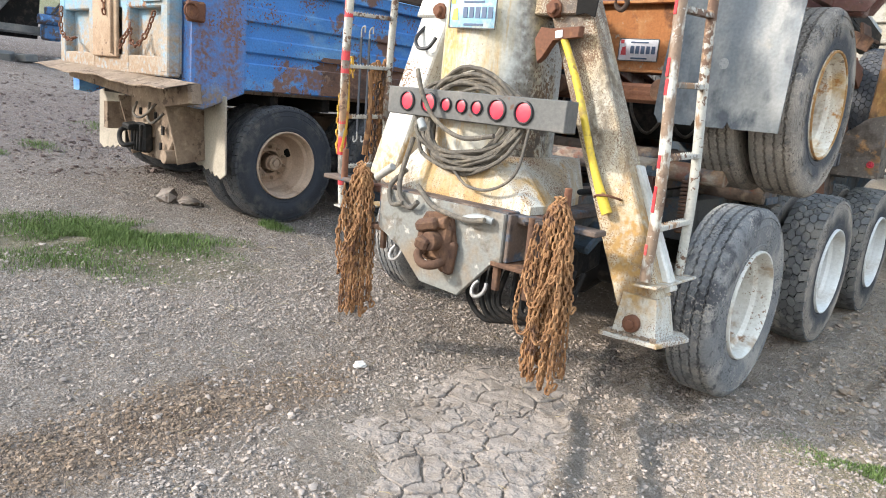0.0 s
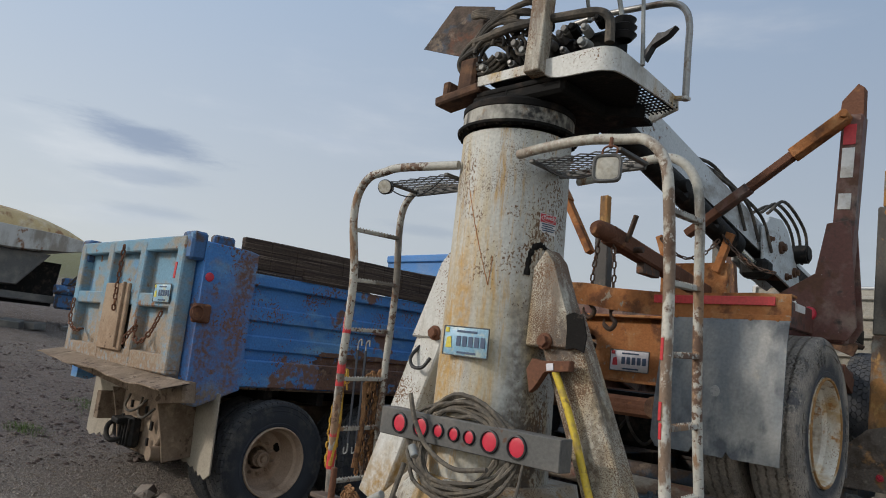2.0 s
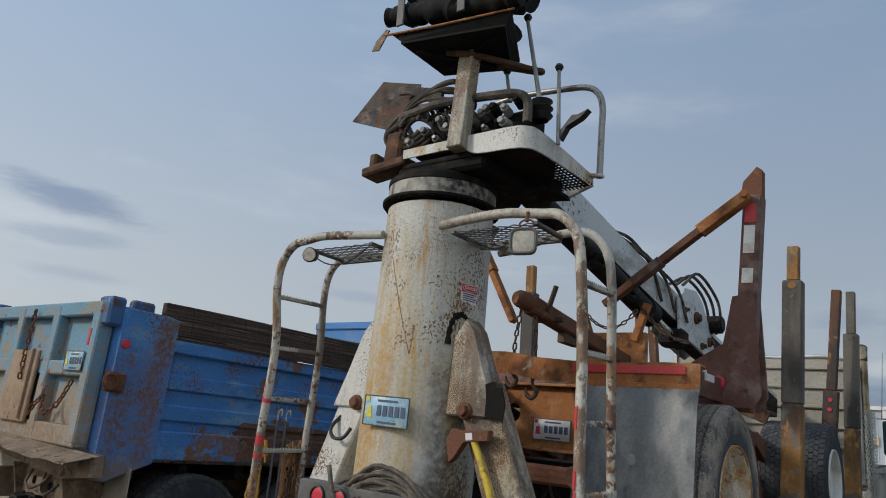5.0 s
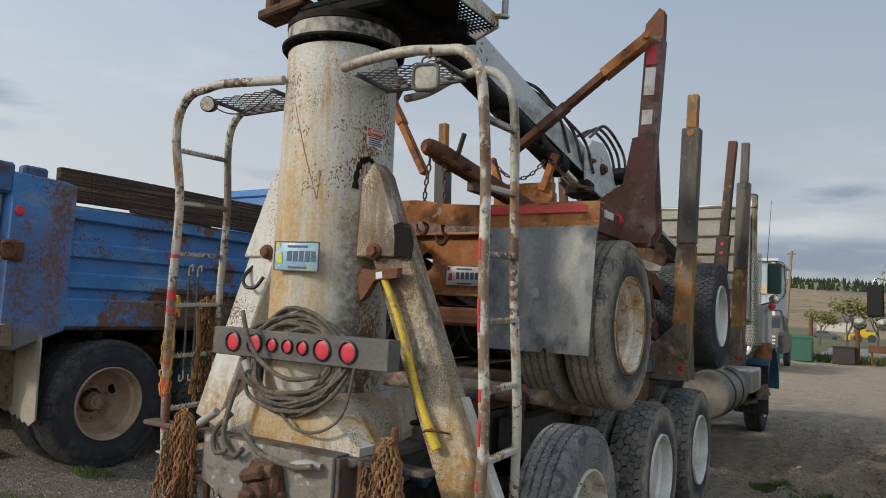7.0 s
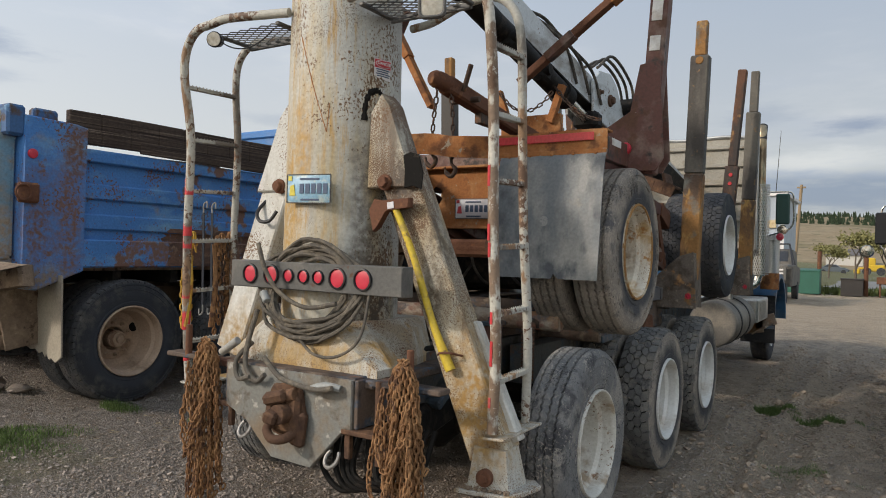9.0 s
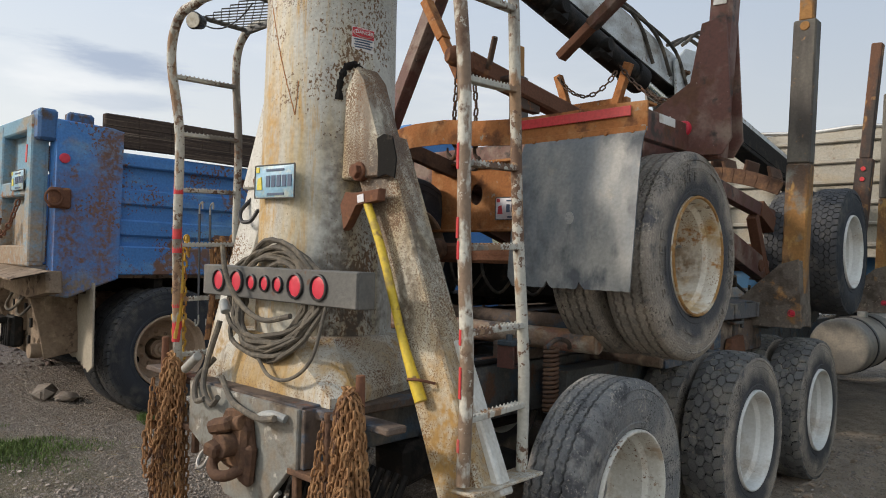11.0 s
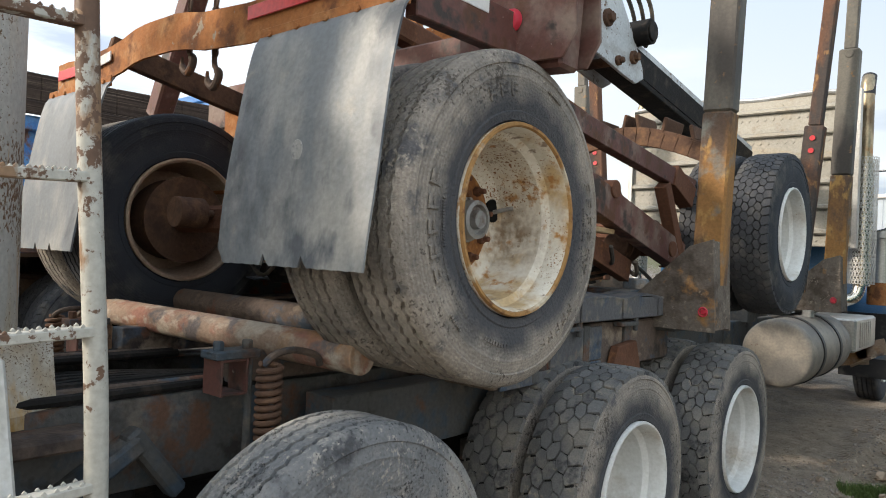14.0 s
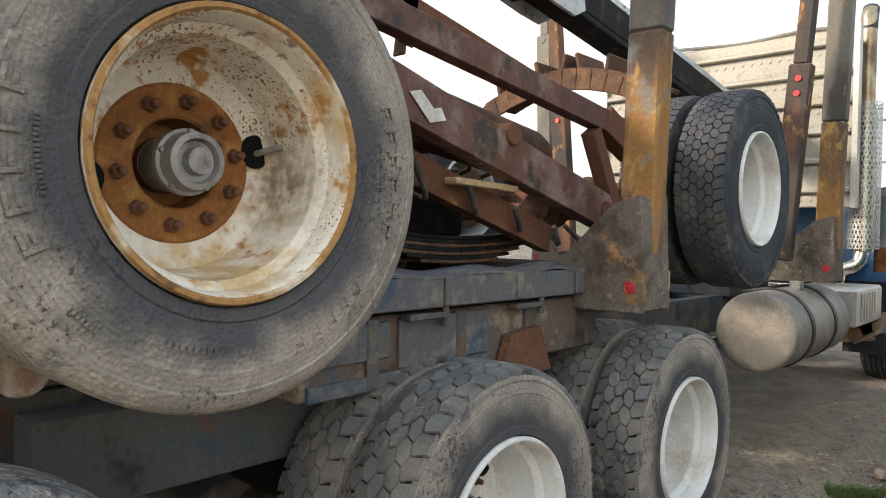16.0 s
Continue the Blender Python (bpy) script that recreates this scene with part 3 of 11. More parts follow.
# fine dust rings running round the tyres
for ring_mat in (M_RUBBER, M_BLACKR):
    rn, rl = ring_mat.node_tree.nodes, ring_mat.node_tree.links
    rb = rn["Principled BSDF"]
    under = rb.inputs["Base Color"].links[0].from_socket
    rtc = rn.new("ShaderNodeTexCoord")
    wave = rn.new("ShaderNodeTexWave")
    wave.wave_type, wave.rings_direction = "RINGS", "X"
    wave.inputs["Scale"].default_value, wave.inputs["Distortion"].default_value, wave.inputs["Detail"].default_value, wave.inputs["Detail Scale"].default_value = 26.0, 5.0, 5.0, 2.0
    tone2 = rn.new("ShaderNodeMixRGB")
    tone2.blend_type = "OVERLAY"
    tone2.inputs[0].default_value = 0.09
    rl.new(rtc.outputs["Object"], wave.inputs["Vector"])
    rl.new(under, tone2.inputs[1])
    rl.new(wave.outputs["Fac"], tone2.inputs[2])
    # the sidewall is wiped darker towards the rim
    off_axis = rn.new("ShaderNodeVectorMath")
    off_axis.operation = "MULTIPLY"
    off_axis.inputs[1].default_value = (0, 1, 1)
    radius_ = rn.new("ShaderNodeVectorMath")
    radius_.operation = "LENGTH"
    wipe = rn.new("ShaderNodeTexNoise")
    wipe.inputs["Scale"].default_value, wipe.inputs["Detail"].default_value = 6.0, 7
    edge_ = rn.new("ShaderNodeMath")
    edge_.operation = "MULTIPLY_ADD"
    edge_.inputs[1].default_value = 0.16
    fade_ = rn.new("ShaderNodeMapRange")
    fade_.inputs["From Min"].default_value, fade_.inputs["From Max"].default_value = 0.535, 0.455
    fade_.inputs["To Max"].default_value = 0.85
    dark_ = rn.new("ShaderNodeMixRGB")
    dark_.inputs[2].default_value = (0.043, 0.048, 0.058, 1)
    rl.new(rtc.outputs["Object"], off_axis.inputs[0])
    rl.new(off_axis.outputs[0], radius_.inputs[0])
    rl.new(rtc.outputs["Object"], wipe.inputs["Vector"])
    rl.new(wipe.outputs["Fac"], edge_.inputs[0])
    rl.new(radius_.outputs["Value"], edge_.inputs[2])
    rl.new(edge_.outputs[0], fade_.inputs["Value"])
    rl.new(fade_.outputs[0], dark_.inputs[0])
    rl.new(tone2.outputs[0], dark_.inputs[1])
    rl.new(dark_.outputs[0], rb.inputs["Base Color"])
M_LAMPW = surface("dusty_lamp_glass", (0.47, 0.44, 0.37), 0.35, layers=[((0.36, 0.32, 0.25), (14, 50, 0.5), 0.48, 0.66, None)], bump=0.05)
M_MIRROR = surface("mirror_shell_green", (0.03, 0.075, 0.06), 0.4, bump=0.03)
M_GALV = surface("pale_metal_siding", (0.40, 0.45, 0.50), 0.5, layers=[((0.32, 0.35, 0.39), 1.5, 0.5, 0.8, None)])
M_BINGRN = surface("green_bin_paint", (0.035, 0.12, 0.085), 0.5)
M_HULL = surface("dirty_white_hull", (0.50, 0.49, 0.46), 0.6, layers=[((0.26, 0.23, 0.19), (1.2, 5, 0.5), 0.48, 0.66, (1, 1, 0.4)), ((0.22, 0.12, 0.07), (3, 10, 0.5), 0.62, 0.70, None)])
M_PALLET = surface("tan_hopper_paint", (0.50, 0.37, 0.19), 0.7, layers=[((0.27, 0.14, 0.07), (2, 7, 0.5), 0.50, 0.64, (1, 1, 0.5)), ((0.60, 0.50, 0.34), (1, 4, 0.5), 0.5, 0.7, None)])


def lens(name, colour, rough=0.2):
    m = bpy.data.materials.new(name)
    m.use_nodes = True
    n, l = m.node_tree.nodes, m.node_tree.links
    b = n["Principled BSDF"]
    b.inputs["Roughness"].default_value = rough
    tc, ns, mx = n.new("ShaderNodeTexCoord"), n.new("ShaderNodeTexNoise"), n.new("ShaderNodeMixRGB")
    ns.inputs["Scale"].default_value = 35
    mx.inputs[1].default_value = (*colour, 1)
    mx.inputs[2].default_value = (min(1, colour[0] * 1.3 + 0.05), colour[1] * 1.6 + 0.03, colour[2] * 1.6 + 0.03, 1)
    l.new(tc.outputs["Object"], ns.inputs["Vector"])
    l.new(ns.outputs["Fac"], mx.inputs[0])
    l.new(mx.outputs[0], b.inputs["Base Color"])
    b.inputs["Coat Weight"].default_value = 0.4
    return m


M_LENS = lens("red_lamp_lens", (0.46, 0.012, 0.032), 0.38)
M_GLASS = lens("dark_cab_glass", (0.03, 0.04, 0.05), 0.08)


# ---- mesh building ----
class Shape:
    """Collects faces for one mesh."""

    def __init__(self):
        self.v, self.f, self.smooth = [], [], 35.0

    def add(self, verts, faces):
        k = len(self.v)
        self.v.extend([tuple(p) for p in verts])
        self.f.extend([tuple(i + k for i in q) for q in faces])
        return self

    def block(self, centre, size, turn=(0, 0, 0), chamfer=0.004):
        """A box with chamfered edges."""
        hx, hy, hz = (s / 2 for s in size)
        c = min(chamfer, hx * 0.6, hy * 0.6, hz * 0.6)
        m = Matrix.Translation(centre) @ Euler([radians(a) for a in turn]).to_matrix().to_4x4()
        vs, index = [], {}
        for sx in (-1, 1):
            for sy in (-1, 1):
                for sz in (-1, 1):
                    for ax in range(3):
                        p = [sx * (hx - c), sy * (hy - c), sz * (hz - c)]
                        p[ax] = (sx * hx, sy * hy, sz * hz)[ax]
                        index[sx, sy, sz, ax] = len(vs)
                        vs.append(m @ Vector(p))
        g = lambda s, ax: index[s[0], s[1], s[2], ax]
        fs = []
        for ax in range(3):
            a, b = (ax + 1) % 3, (ax + 2) % 3
            for s in (-1, 1):
                ring = []
                for p, q in ((-1, -1), (1, -1), (1, 1), (-1, 1)):
                    t = [0, 0, 0]
                    t[ax], t[a], t[b] = s, p, q
                    ring.append(g(t, ax))
                fs.append(ring if s > 0 else ring[::-1])
            for p in (-1, 1):
                for q in (-1, 1):
                    t0, t1 = [0, 0, 0], [0, 0, 0]
                    t0[a], t0[b], t1[a], t1[b] = p, q, p, q
                    t0[ax], t1[ax] = -1, 1
                    e = [g(t0, a), g(t1, a), g(t1, b), g(t0, b)]
                    fs.append(e if p * q > 0 else e[::-1])
        for k in [(i, j, h) for i in (-1, 1) for j in (-1, 1) for h in (-1, 1)]:
            e = [g(k, 0), g(k, 1), g(k, 2)]
            fs.append(e if k[0] * k[1] * k[2] > 0 else e[::-1])
        return self.add(vs, fs)

    def beam(self, a, b, w, h, up=(0, 0, 1), chamfer=0.004):
        """A bar of section w x h from a to b, h measured along up."""
        a, b = Vector(a), Vector(b)
        y = (b - a).normalized()
        x = y.cross(Vector(up)).normalized()
        z = x.cross(y)
        m = Matrix((x, y, z)).transposed().to_4x4()
        m.translation = (a + b) / 2
        k = len(self.v)
        self.block((0, 0, 0), (w, (b - a).length, h), chamfer=chamfer)
        self.v[k:] = [tuple(m @ Vector(p)) for p in self.v[k:]]
        return self

    def sweep(self, path, radius, seg=10, caps=True, closed=False):
        """A round tube along a line of points."""
        pts = [Vector(p) for p in path]
        n = len(pts)
        rad = radius if isinstance(radius, (list, tuple)) else [radius] * n
        ref, vs, fs = None, [], []
        for i, p in enumerate(pts):
            d = (pts[(i + 1) % n] - pts[i - 1]) if closed else (pts[min(i + 1, n - 1)] - pts[max(i - 1, 0)])
            d.normalize()
            if ref is None:
                ref = d.orthogonal().normalized()
            ref = (ref - d * ref.dot(d)).normalized()
            side = d.cross(ref)
            for j in range(seg):
                t = 2 * math.pi * j / seg
                vs.append(p + (ref * math.cos(t) + side * math.sin(t)) * rad[i])
        for i in range(n if closed else n - 1):
            for j in range(seg):
                a, b = i * seg, ((i + 1) % n) * seg
                fs.append((a + j, a + (j + 1) % seg, b + (j + 1) % seg, b + j))
        if caps and not closed:
            fs.append(tuple(range(seg))[::-1])
            fs.append(tuple((n - 1) * seg + j for j in range(seg)))
        return self.add(vs, fs)

    def cyl(self, a, b, r, r2=None, seg=20):
        """A cylinder or cone with slightly eased rims."""
        a, b = Vector(a), Vector(b)
        r2 = r if r2 is None else r2
        d = (b - a).normalized()
        e = min(0.004, (b - a).length * 0.2, r * 0.3, max(r2, 0.002) * 0.3)
        return self.sweep([a, a + d * e, b - d * e, b], [r - e, r, r2, max(0.0005, r2 - e)], seg)

    def lathe(self, profile, m=None, seg=48, close=False):
        """Turns (x, r) about the x axis."""
        m = m or Matrix()
        vs, fs, n = [], [], len(profile)
        for j in range(seg):
            t = 2 * math.pi * j / seg
            for x, r in profile:
                vs.append(m @ Vector((x, r * math.cos(t), r * math.sin(t))))
        for j in range(seg):
            a, b = j * n, ((j + 1) % seg) * n
            for i in range(n if close else n - 1):
                k = (i + 1) % n
                fs.append((a + i, b + i, b + k, a + k))
        return self.add(vs, fs)

    def plate(self, outline, place, thick, bevel=0.003):
        """A flat plate: outline of (u, v), place(u, v, w) gives the point, w through the thickness. Edges eased."""
        n = len(outline)
        cu, cv = sum(p[0] for p in outline) / n, sum(p[1] for p in outline) / n
        def ease(p):
            d = math.hypot(p[0] - cu, p[1] - cv) or 1
            k = 1 - bevel / d
            return cu + (p[0] - cu) * k, cv + (p[1] - cv) * k
        small = [ease(p) for p in outline]
        h, b = thick / 2, min(bevel, thick * 0.3)
        rings = [[place(u, v, -h) for u, v in small], [place(u, v, -h + b) for u, v in outline], [place(u, v, h - b) for u, v in outline], [place(u, v, h) for u, v in small]]
        vs = [p for ring in rings for p in ring]
        fs = [tuple(range(n))[::-1], tuple(range(3 * n, 4 * n))]
        for r in range(3):
            for i in range(n):
                j = (i + 1) % n
                fs.append((r * n + i, r * n + j, (r + 1) * n + j, (r + 1) * n + i))
        return self.add(vs, fs)

    def mirrored(self, axis_x):
        """The same shape on the other side of the plane x = axis_x."""
        s = Shape()
        s.v = [(2 * axis_x - x, y, z) for x, y, z in self.v]
        s.f = [tuple(reversed(q)) for q in self.f]
        s.smooth = self.smooth
        return s

    def mesh(self, name, material, flat=False):
        me = bpy.data.meshes.new(name)
        me.from_pydata(self.v, [], self.f)
        me.materials.append(material)
        me.validate()
        if not flat:
            me.shade_smooth()
            me.set_sharp_from_angle(angle=radians(self.smooth))
        return me


WORLD = {}


def thing(name, base, label, category, group="", kind=""):
    """An empty at the base of a thing, which parents its parts."""
    ob = new(name)
    ob.empty_display_size = 0.1
    ob.location = base
    WORLD[ob.name] = Matrix.Translation(base)
    return tagged(ob, label, category, group, kind)


def put_under(ob, parent, m):
    ob.parent = parent
    ob.matrix_basis = WORLD[parent.name].inverted() @ m
    WORLD[ob.name] = m
    return ob


def part(name, shape, material, parent, label="", at=None, kind=""):
    """One mesh object under a thing or a part; the shape is in world metres unless a pose is given."""
    data = shape if isinstance(shape, bpy.types.Mesh) else shape.mesh(name, material)
    ob = new(name, data)
    put_under(ob, parent, at or Matrix())
    return tagged(ob, label, "", "", kind)


def single(name, shape, material, label, category, group="", kind=""):
    """A thing that is one mesh."""
    ob = new(name, shape.mesh(name, material))
    WORLD[ob.name] = Matrix()
    return tagged(ob, label, category, group, kind)


def arc(centre, radius, a0, a1, steps, u, v):
    c, u, v = Vector(centre), Vector(u), Vector(v)
    return [c + (u * math.cos(a0 + (a1 - a0) * i / steps) + v * math.sin(a0 + (a1 - a0) * i / steps)) * radius for i in range(steps + 1)]


def smooth_path(points, steps=6):
    """A rounded line through points (Catmull-Rom)."""
    p = [Vector(q) for q in points]
    p = [p[0] * 2 - p[1]] + p + [p[-1] * 2 - p[-2]]
    out = []
    for i in range(1, len(p) - 2):
        for k in range(steps):
            t = k / steps
            a, b, c, d = p[i - 1], p[i], p[i + 1], p[i + 2]
            out.append(0.5 * ((2 * b) + (c - a) * t + (2 * a - 5 * b + 4 * c - d) * t * t + (3 * b - a - 3 * c + d) * t ** 3))
    return out + [p[-2]]


def sag(a, b, drop, steps=14):
    a, b = Vector(a), Vector(b)
    return [a.lerp(b, i / steps) - Vector((0, 0, drop * 4 * (i / steps) * (1 - i / steps))) for i in range(steps + 1)]


def add_link(shape, centre, along, across, length=0.05, width=0.034, wire=0.0055, seg=5, steps=10):
    """One chain link."""
    c, u, v = Vector(centre), Vector(along).normalized(), Vector(across)
    v = (v - u * v.dot(u)).normalized()
    rad, flat = width / 2 - wire, length / 2 - width / 2
    pts = []
    for i in range(steps):
        t = 2 * math.pi * i / steps
        pts.append(c + u * (math.cos(t) * rad + (flat if math.cos(t) > 0 else -flat)) + v * math.sin(t) * rad)
    shape.sweep(pts, wire, seg, closed=True)


def add_chain(shape, path, length=0.05, width=0.034, wire=0.0055, rnd=random.Random(3), seg=5):
    """Links along a line, each turned a quarter from the last."""
    pts = [Vector(p) for p in path]
    pitch, left, k, pos = length - 2.2 * wire, 0.0, 0, 0.0
    twist = rnd.random() * 3
    for a, b in zip(pts, pts[1:]):
        d = b - a
        ln = d.length
        if ln < 1e-6:
            continue
        d /= ln
        s = left
        while s < ln:
            o = d.orthogonal().normalized()
            q = Matrix.Rotation(twist + k * math.pi / 2 + rnd.uniform(-0.35, 0.35), 3, d)
            add_link(shape, a + d * s, d + Vector((rnd.uniform(-.08, .08), rnd.uniform(-.08, .08), 0)), q @ o, length, width, wire, seg)
            k += 1
            s += pitch
        left = s - ln
    return shape


# ---- wheels ----
TYRE_R, TYRE_W, RIM_R = 0.548, 0.275, 0.318


def tyre_side(r_tread, w, grooves=()):
    """Profile of a tyre from the outer bead to the inner bead, outer face towards +x at x = 0."""
    out = [(-0.030, RIM_R - 0.004), (-0.012, RIM_R + 0.006), (-0.006, RIM_R + 0.03), (-0.010, RIM_R + 0.034), (-0.004, RIM_R + 0.06), (0.0, 0.43), (-0.004, 0.455), (-0.002, 0.459), (-0.006, 0.475), (-0.010, 0.498), (-0.006, 0.502), (-0.012, 0.518), (-0.022, r_tread - 0.012), (-0.036, r_tread - 0.002)]
    mid = []
    for g in grooves:
        mid += [(g + 0.0072, r_tread), (g + 0.0045, r_tread - 0.015), (g - 0.0045, r_tread - 0.015), (g - 0.0072, r_tread)]
    back = [(-w - x, r) for x, r in reversed(out)]
    return out + mid + back


def rib_tyre():
    grooves = [-0.062, -0.112, -0.163, -0.213]
    prof = tyre_side(TYRE_R, TYRE_W, grooves)
    n, seg = len(prof), 150
    s = Shape()
    vs, fs = [], []
    for j in range(seg):
        t = 2 * math.pi * j / seg
        z = 0.0046 if j % 2 else -0.0046
        for i, (x, r) in enumerate(prof):
            shift = z if 14 <= i < n - 14 else 0.0
            vs.append((x + shift, r * math.cos(t), r * math.sin(t)))
    for j in range(seg):
        a, b = j * n, ((j + 1) % seg) * n
        for i in range(n - 1):
            fs.append((a + i, b + i, b + i + 1, a + i + 1))
    s.add(vs, fs)
    s.smooth = 38
    return s


def lug_carcass():
    s = Shape()
    s.lathe(tyre_side(TYRE_R - 0.016, TYRE_W), seg=96)
    return s


def lug_blocks(rows=5, count=44, depth=0.017):
    """Staggered six-sided tread blocks."""
    s = Shape()
    r0, r1 = TYRE_R - 0.018, TYRE_R
    pitch, band = 2 * math.pi / count, (TYRE_W - 0.02) / (rows + 0.333)
    cell = band / 1.5
    rnd = random.Random(5)
    for i in range(rows):
        x = -0.01 - cell - band * i
        edge = i in (0, rows - 1)
        for j in range(count):
            t = pitch * (j + (0.5 if i % 2 else 0.0))
            hx, ht = cell * 0.96, pitch * 0.475
            hexa = [(-hx / 2, -ht), (hx / 2, -ht), (hx, 0), (hx / 2, ht), (-hx / 2, ht), (-hx, 0)]
            if i == 0:
                hexa[1], hexa[3] = (hx * 0.94, -ht * 0.9), (hx * 0.94, ht * 0.9)
            if i == rows - 1:
                hexa[0], hexa[4] = (-hx * 0.94, -ht * 0.9), (-hx * 0.94, ht * 0.9)
            slant = 0.55 if i % 2 else -0.55
            hexa = [(a + rnd.uniform(-.09, .09) * hx, b + slant * a / hx * ht * 0.5 + rnd.uniform(-.09, .09) * ht) for a, b in hexa]
            vs = []
            for lift, k in ((r0, 1.0), (r1 - 0.003, 0.97), (r1, 0.92)):
                for a, b in hexa:
                    xx = x + a * k
                    rr = lift - (0.012 if edge and ((a > hx * 0.7 and i == 0) or (a < -hx * 0.7 and i == rows - 1)) else 0.0)
                    vs.append((xx, rr * math.cos(t + b * k), rr * math.sin(t + b * k)))
            fs = [tuple(range(12, 18))]
            for lv in range(2):
                for q in range(6):
                    w = (q + 1) % 6
                    fs.append((lv * 6 + q, lv * 6 + w, lv * 6 + 6 + w, lv * 6 + 6 + q))
            s.add(vs, fs)
    s.smooth = 25
    return s


# Near-black ring under the tread blocks: groove shade put into the colour.
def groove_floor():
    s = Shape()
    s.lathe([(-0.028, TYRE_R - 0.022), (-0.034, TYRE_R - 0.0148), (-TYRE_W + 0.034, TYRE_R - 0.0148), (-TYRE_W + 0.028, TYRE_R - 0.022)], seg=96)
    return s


def rim_shape(depth=0.262, hole=True):
    """A deep outer wheel: flange, stepped barrel and a dished disc with hand holes."""
    prof = [(-0.035, RIM_R - 0.006), (-0.006, RIM_R - 0.002), (0.004, RIM_R - 0.006), (0.004, RIM_R - 0.014), (-0.008, RIM_R - 0.022), (-0.03, 0.292), (-0.075, 0.288), (-0.098, 0.268), (-0.17, 0.262), (-depth + 0.045, 0.258), (-depth + 0.02, 0.248), (-depth + 0.004, 0.222), (-depth, 0.19)]
    s = Shape()
    s.lathe(prof, seg=72)
    return s


def disc_shape(depth=0.262):
    s = Shape()
    s.lathe([(-depth, 0.190), (-depth + 0.006, 0.184), (-depth + 0.010, 0.16), (-depth + 0.010, 0.112), (-depth + 0.004, 0.106), (-depth - 0.085, 0.100), (-depth - 0.088, 0.05)], seg=60)
    return s


def rim_back(depth=0.262):
    """The barrel's inner half, seen from behind."""
    s = Shape()
    s.lathe([(-TYRE_W + 0.03, RIM_R - 0.004), (-TYRE_W + 0.002, RIM_R), (-TYRE_W - 0.004, RIM_R - 0.008), (-TYRE_W + 0.006, RIM_R - 0.022), (-TYRE_W + 0.03, 0.292), (-depth + 0.02, 0.250), (-depth, 0.222), (-depth - 0.004, 0.112)], seg=60)
    return s


MESH_CACHE = {}


def cached(key, build, material):
    if key not in MESH_CACHE:
        MESH_CACHE[key] = build().mesh(key[0], material)
    return MESH_CACHE[key]


def bead_ring():
    s = Shape()
    s.lathe([(-0.010, RIM_R + 0.004), (-0.0045, RIM_R + 0.03), (-0.0085, RIM_R + 0.035), (-0.0025, RIM_R + 0.062), (-0.0005, 0.404)], seg=72)
    return s


def hub_shape(depth, reach):
    s = Shape()
    d = -depth
    s.lathe([(d - 0.088, 0.066), (d + reach * 0.22, 0.064), (d + reach * 0.25, 0.060), (d + reach * 0.32, 0.060), (d + reach * 0.34, 0.078), (d + reach * 0.55, 0.078), (d + reach * 0.58, 0.070), (d + reach, 0.066), (d + reach + 0.004, 0.052), (d + reach - 0.012, 0.046), (d + reach - 0.012, 0.034), (d + reach + 0.012, 0.030), (d + reach + 0.014, 0.0)], seg=36)
    for k in range(5):
        t = 2 * math.pi * k / 5 + 0.3
        c, q = math.cos(t), math.sin(t)
        s.cyl((d + reach * 0.5, 0.071 * c, 0.071 * q), (d + reach * 0.5 + 0.02, 0.071 * c, 0.071 * q), 0.007, seg=6)
    return s


def nut_shape(depth):
    s = Shape()
    s.cyl((-depth + 0.008, 0, 0), (-depth + 0.034, 0, 0), 0.019, 0.017, seg=6)
    s.cyl((-depth + 0.03, 0, 0), (-depth + 0.056, 0, 0), 0.0105, 0.010, seg=10)
    return s


def rim_inner():
    """The inner wheel of a pair, its dish turned towards the axle."""
    w = TYRE_W
    s = Shape()
    s.lathe([(-0.03, RIM_R - 0.004), (0.0, RIM_R - 0.002), (0.002, RIM_R - 0.014), (-0.02, 0.292), (-0.03, 0.20), (-0.04, 0.112), (-0.05, 0.112), (-0.05, 0.20), (-0.06, 0.262), (-0.12, 0.268), (-w + 0.08, 0.285), (-w + 0.03, 0.292), (-w + 0.006, RIM_R - 0.022), (-w - 0.004, RIM_R - 0.010), (-w + 0.002, RIM_R), (-w + 0.03, RIM_R - 0.004)], seg=60)
    return s


def brake_drum():
    s = Shape()
    s.lathe([(-0.06, 0.0), (-0.06, 0.205), (-0.10, 0.212), (-0.235, 0.212), (-0.24, 0.222), (-0.262, 0.222), (-0.266, 0.20), (-0.25, 0.10), (-0.25, 0.0)], seg=48)
    return s


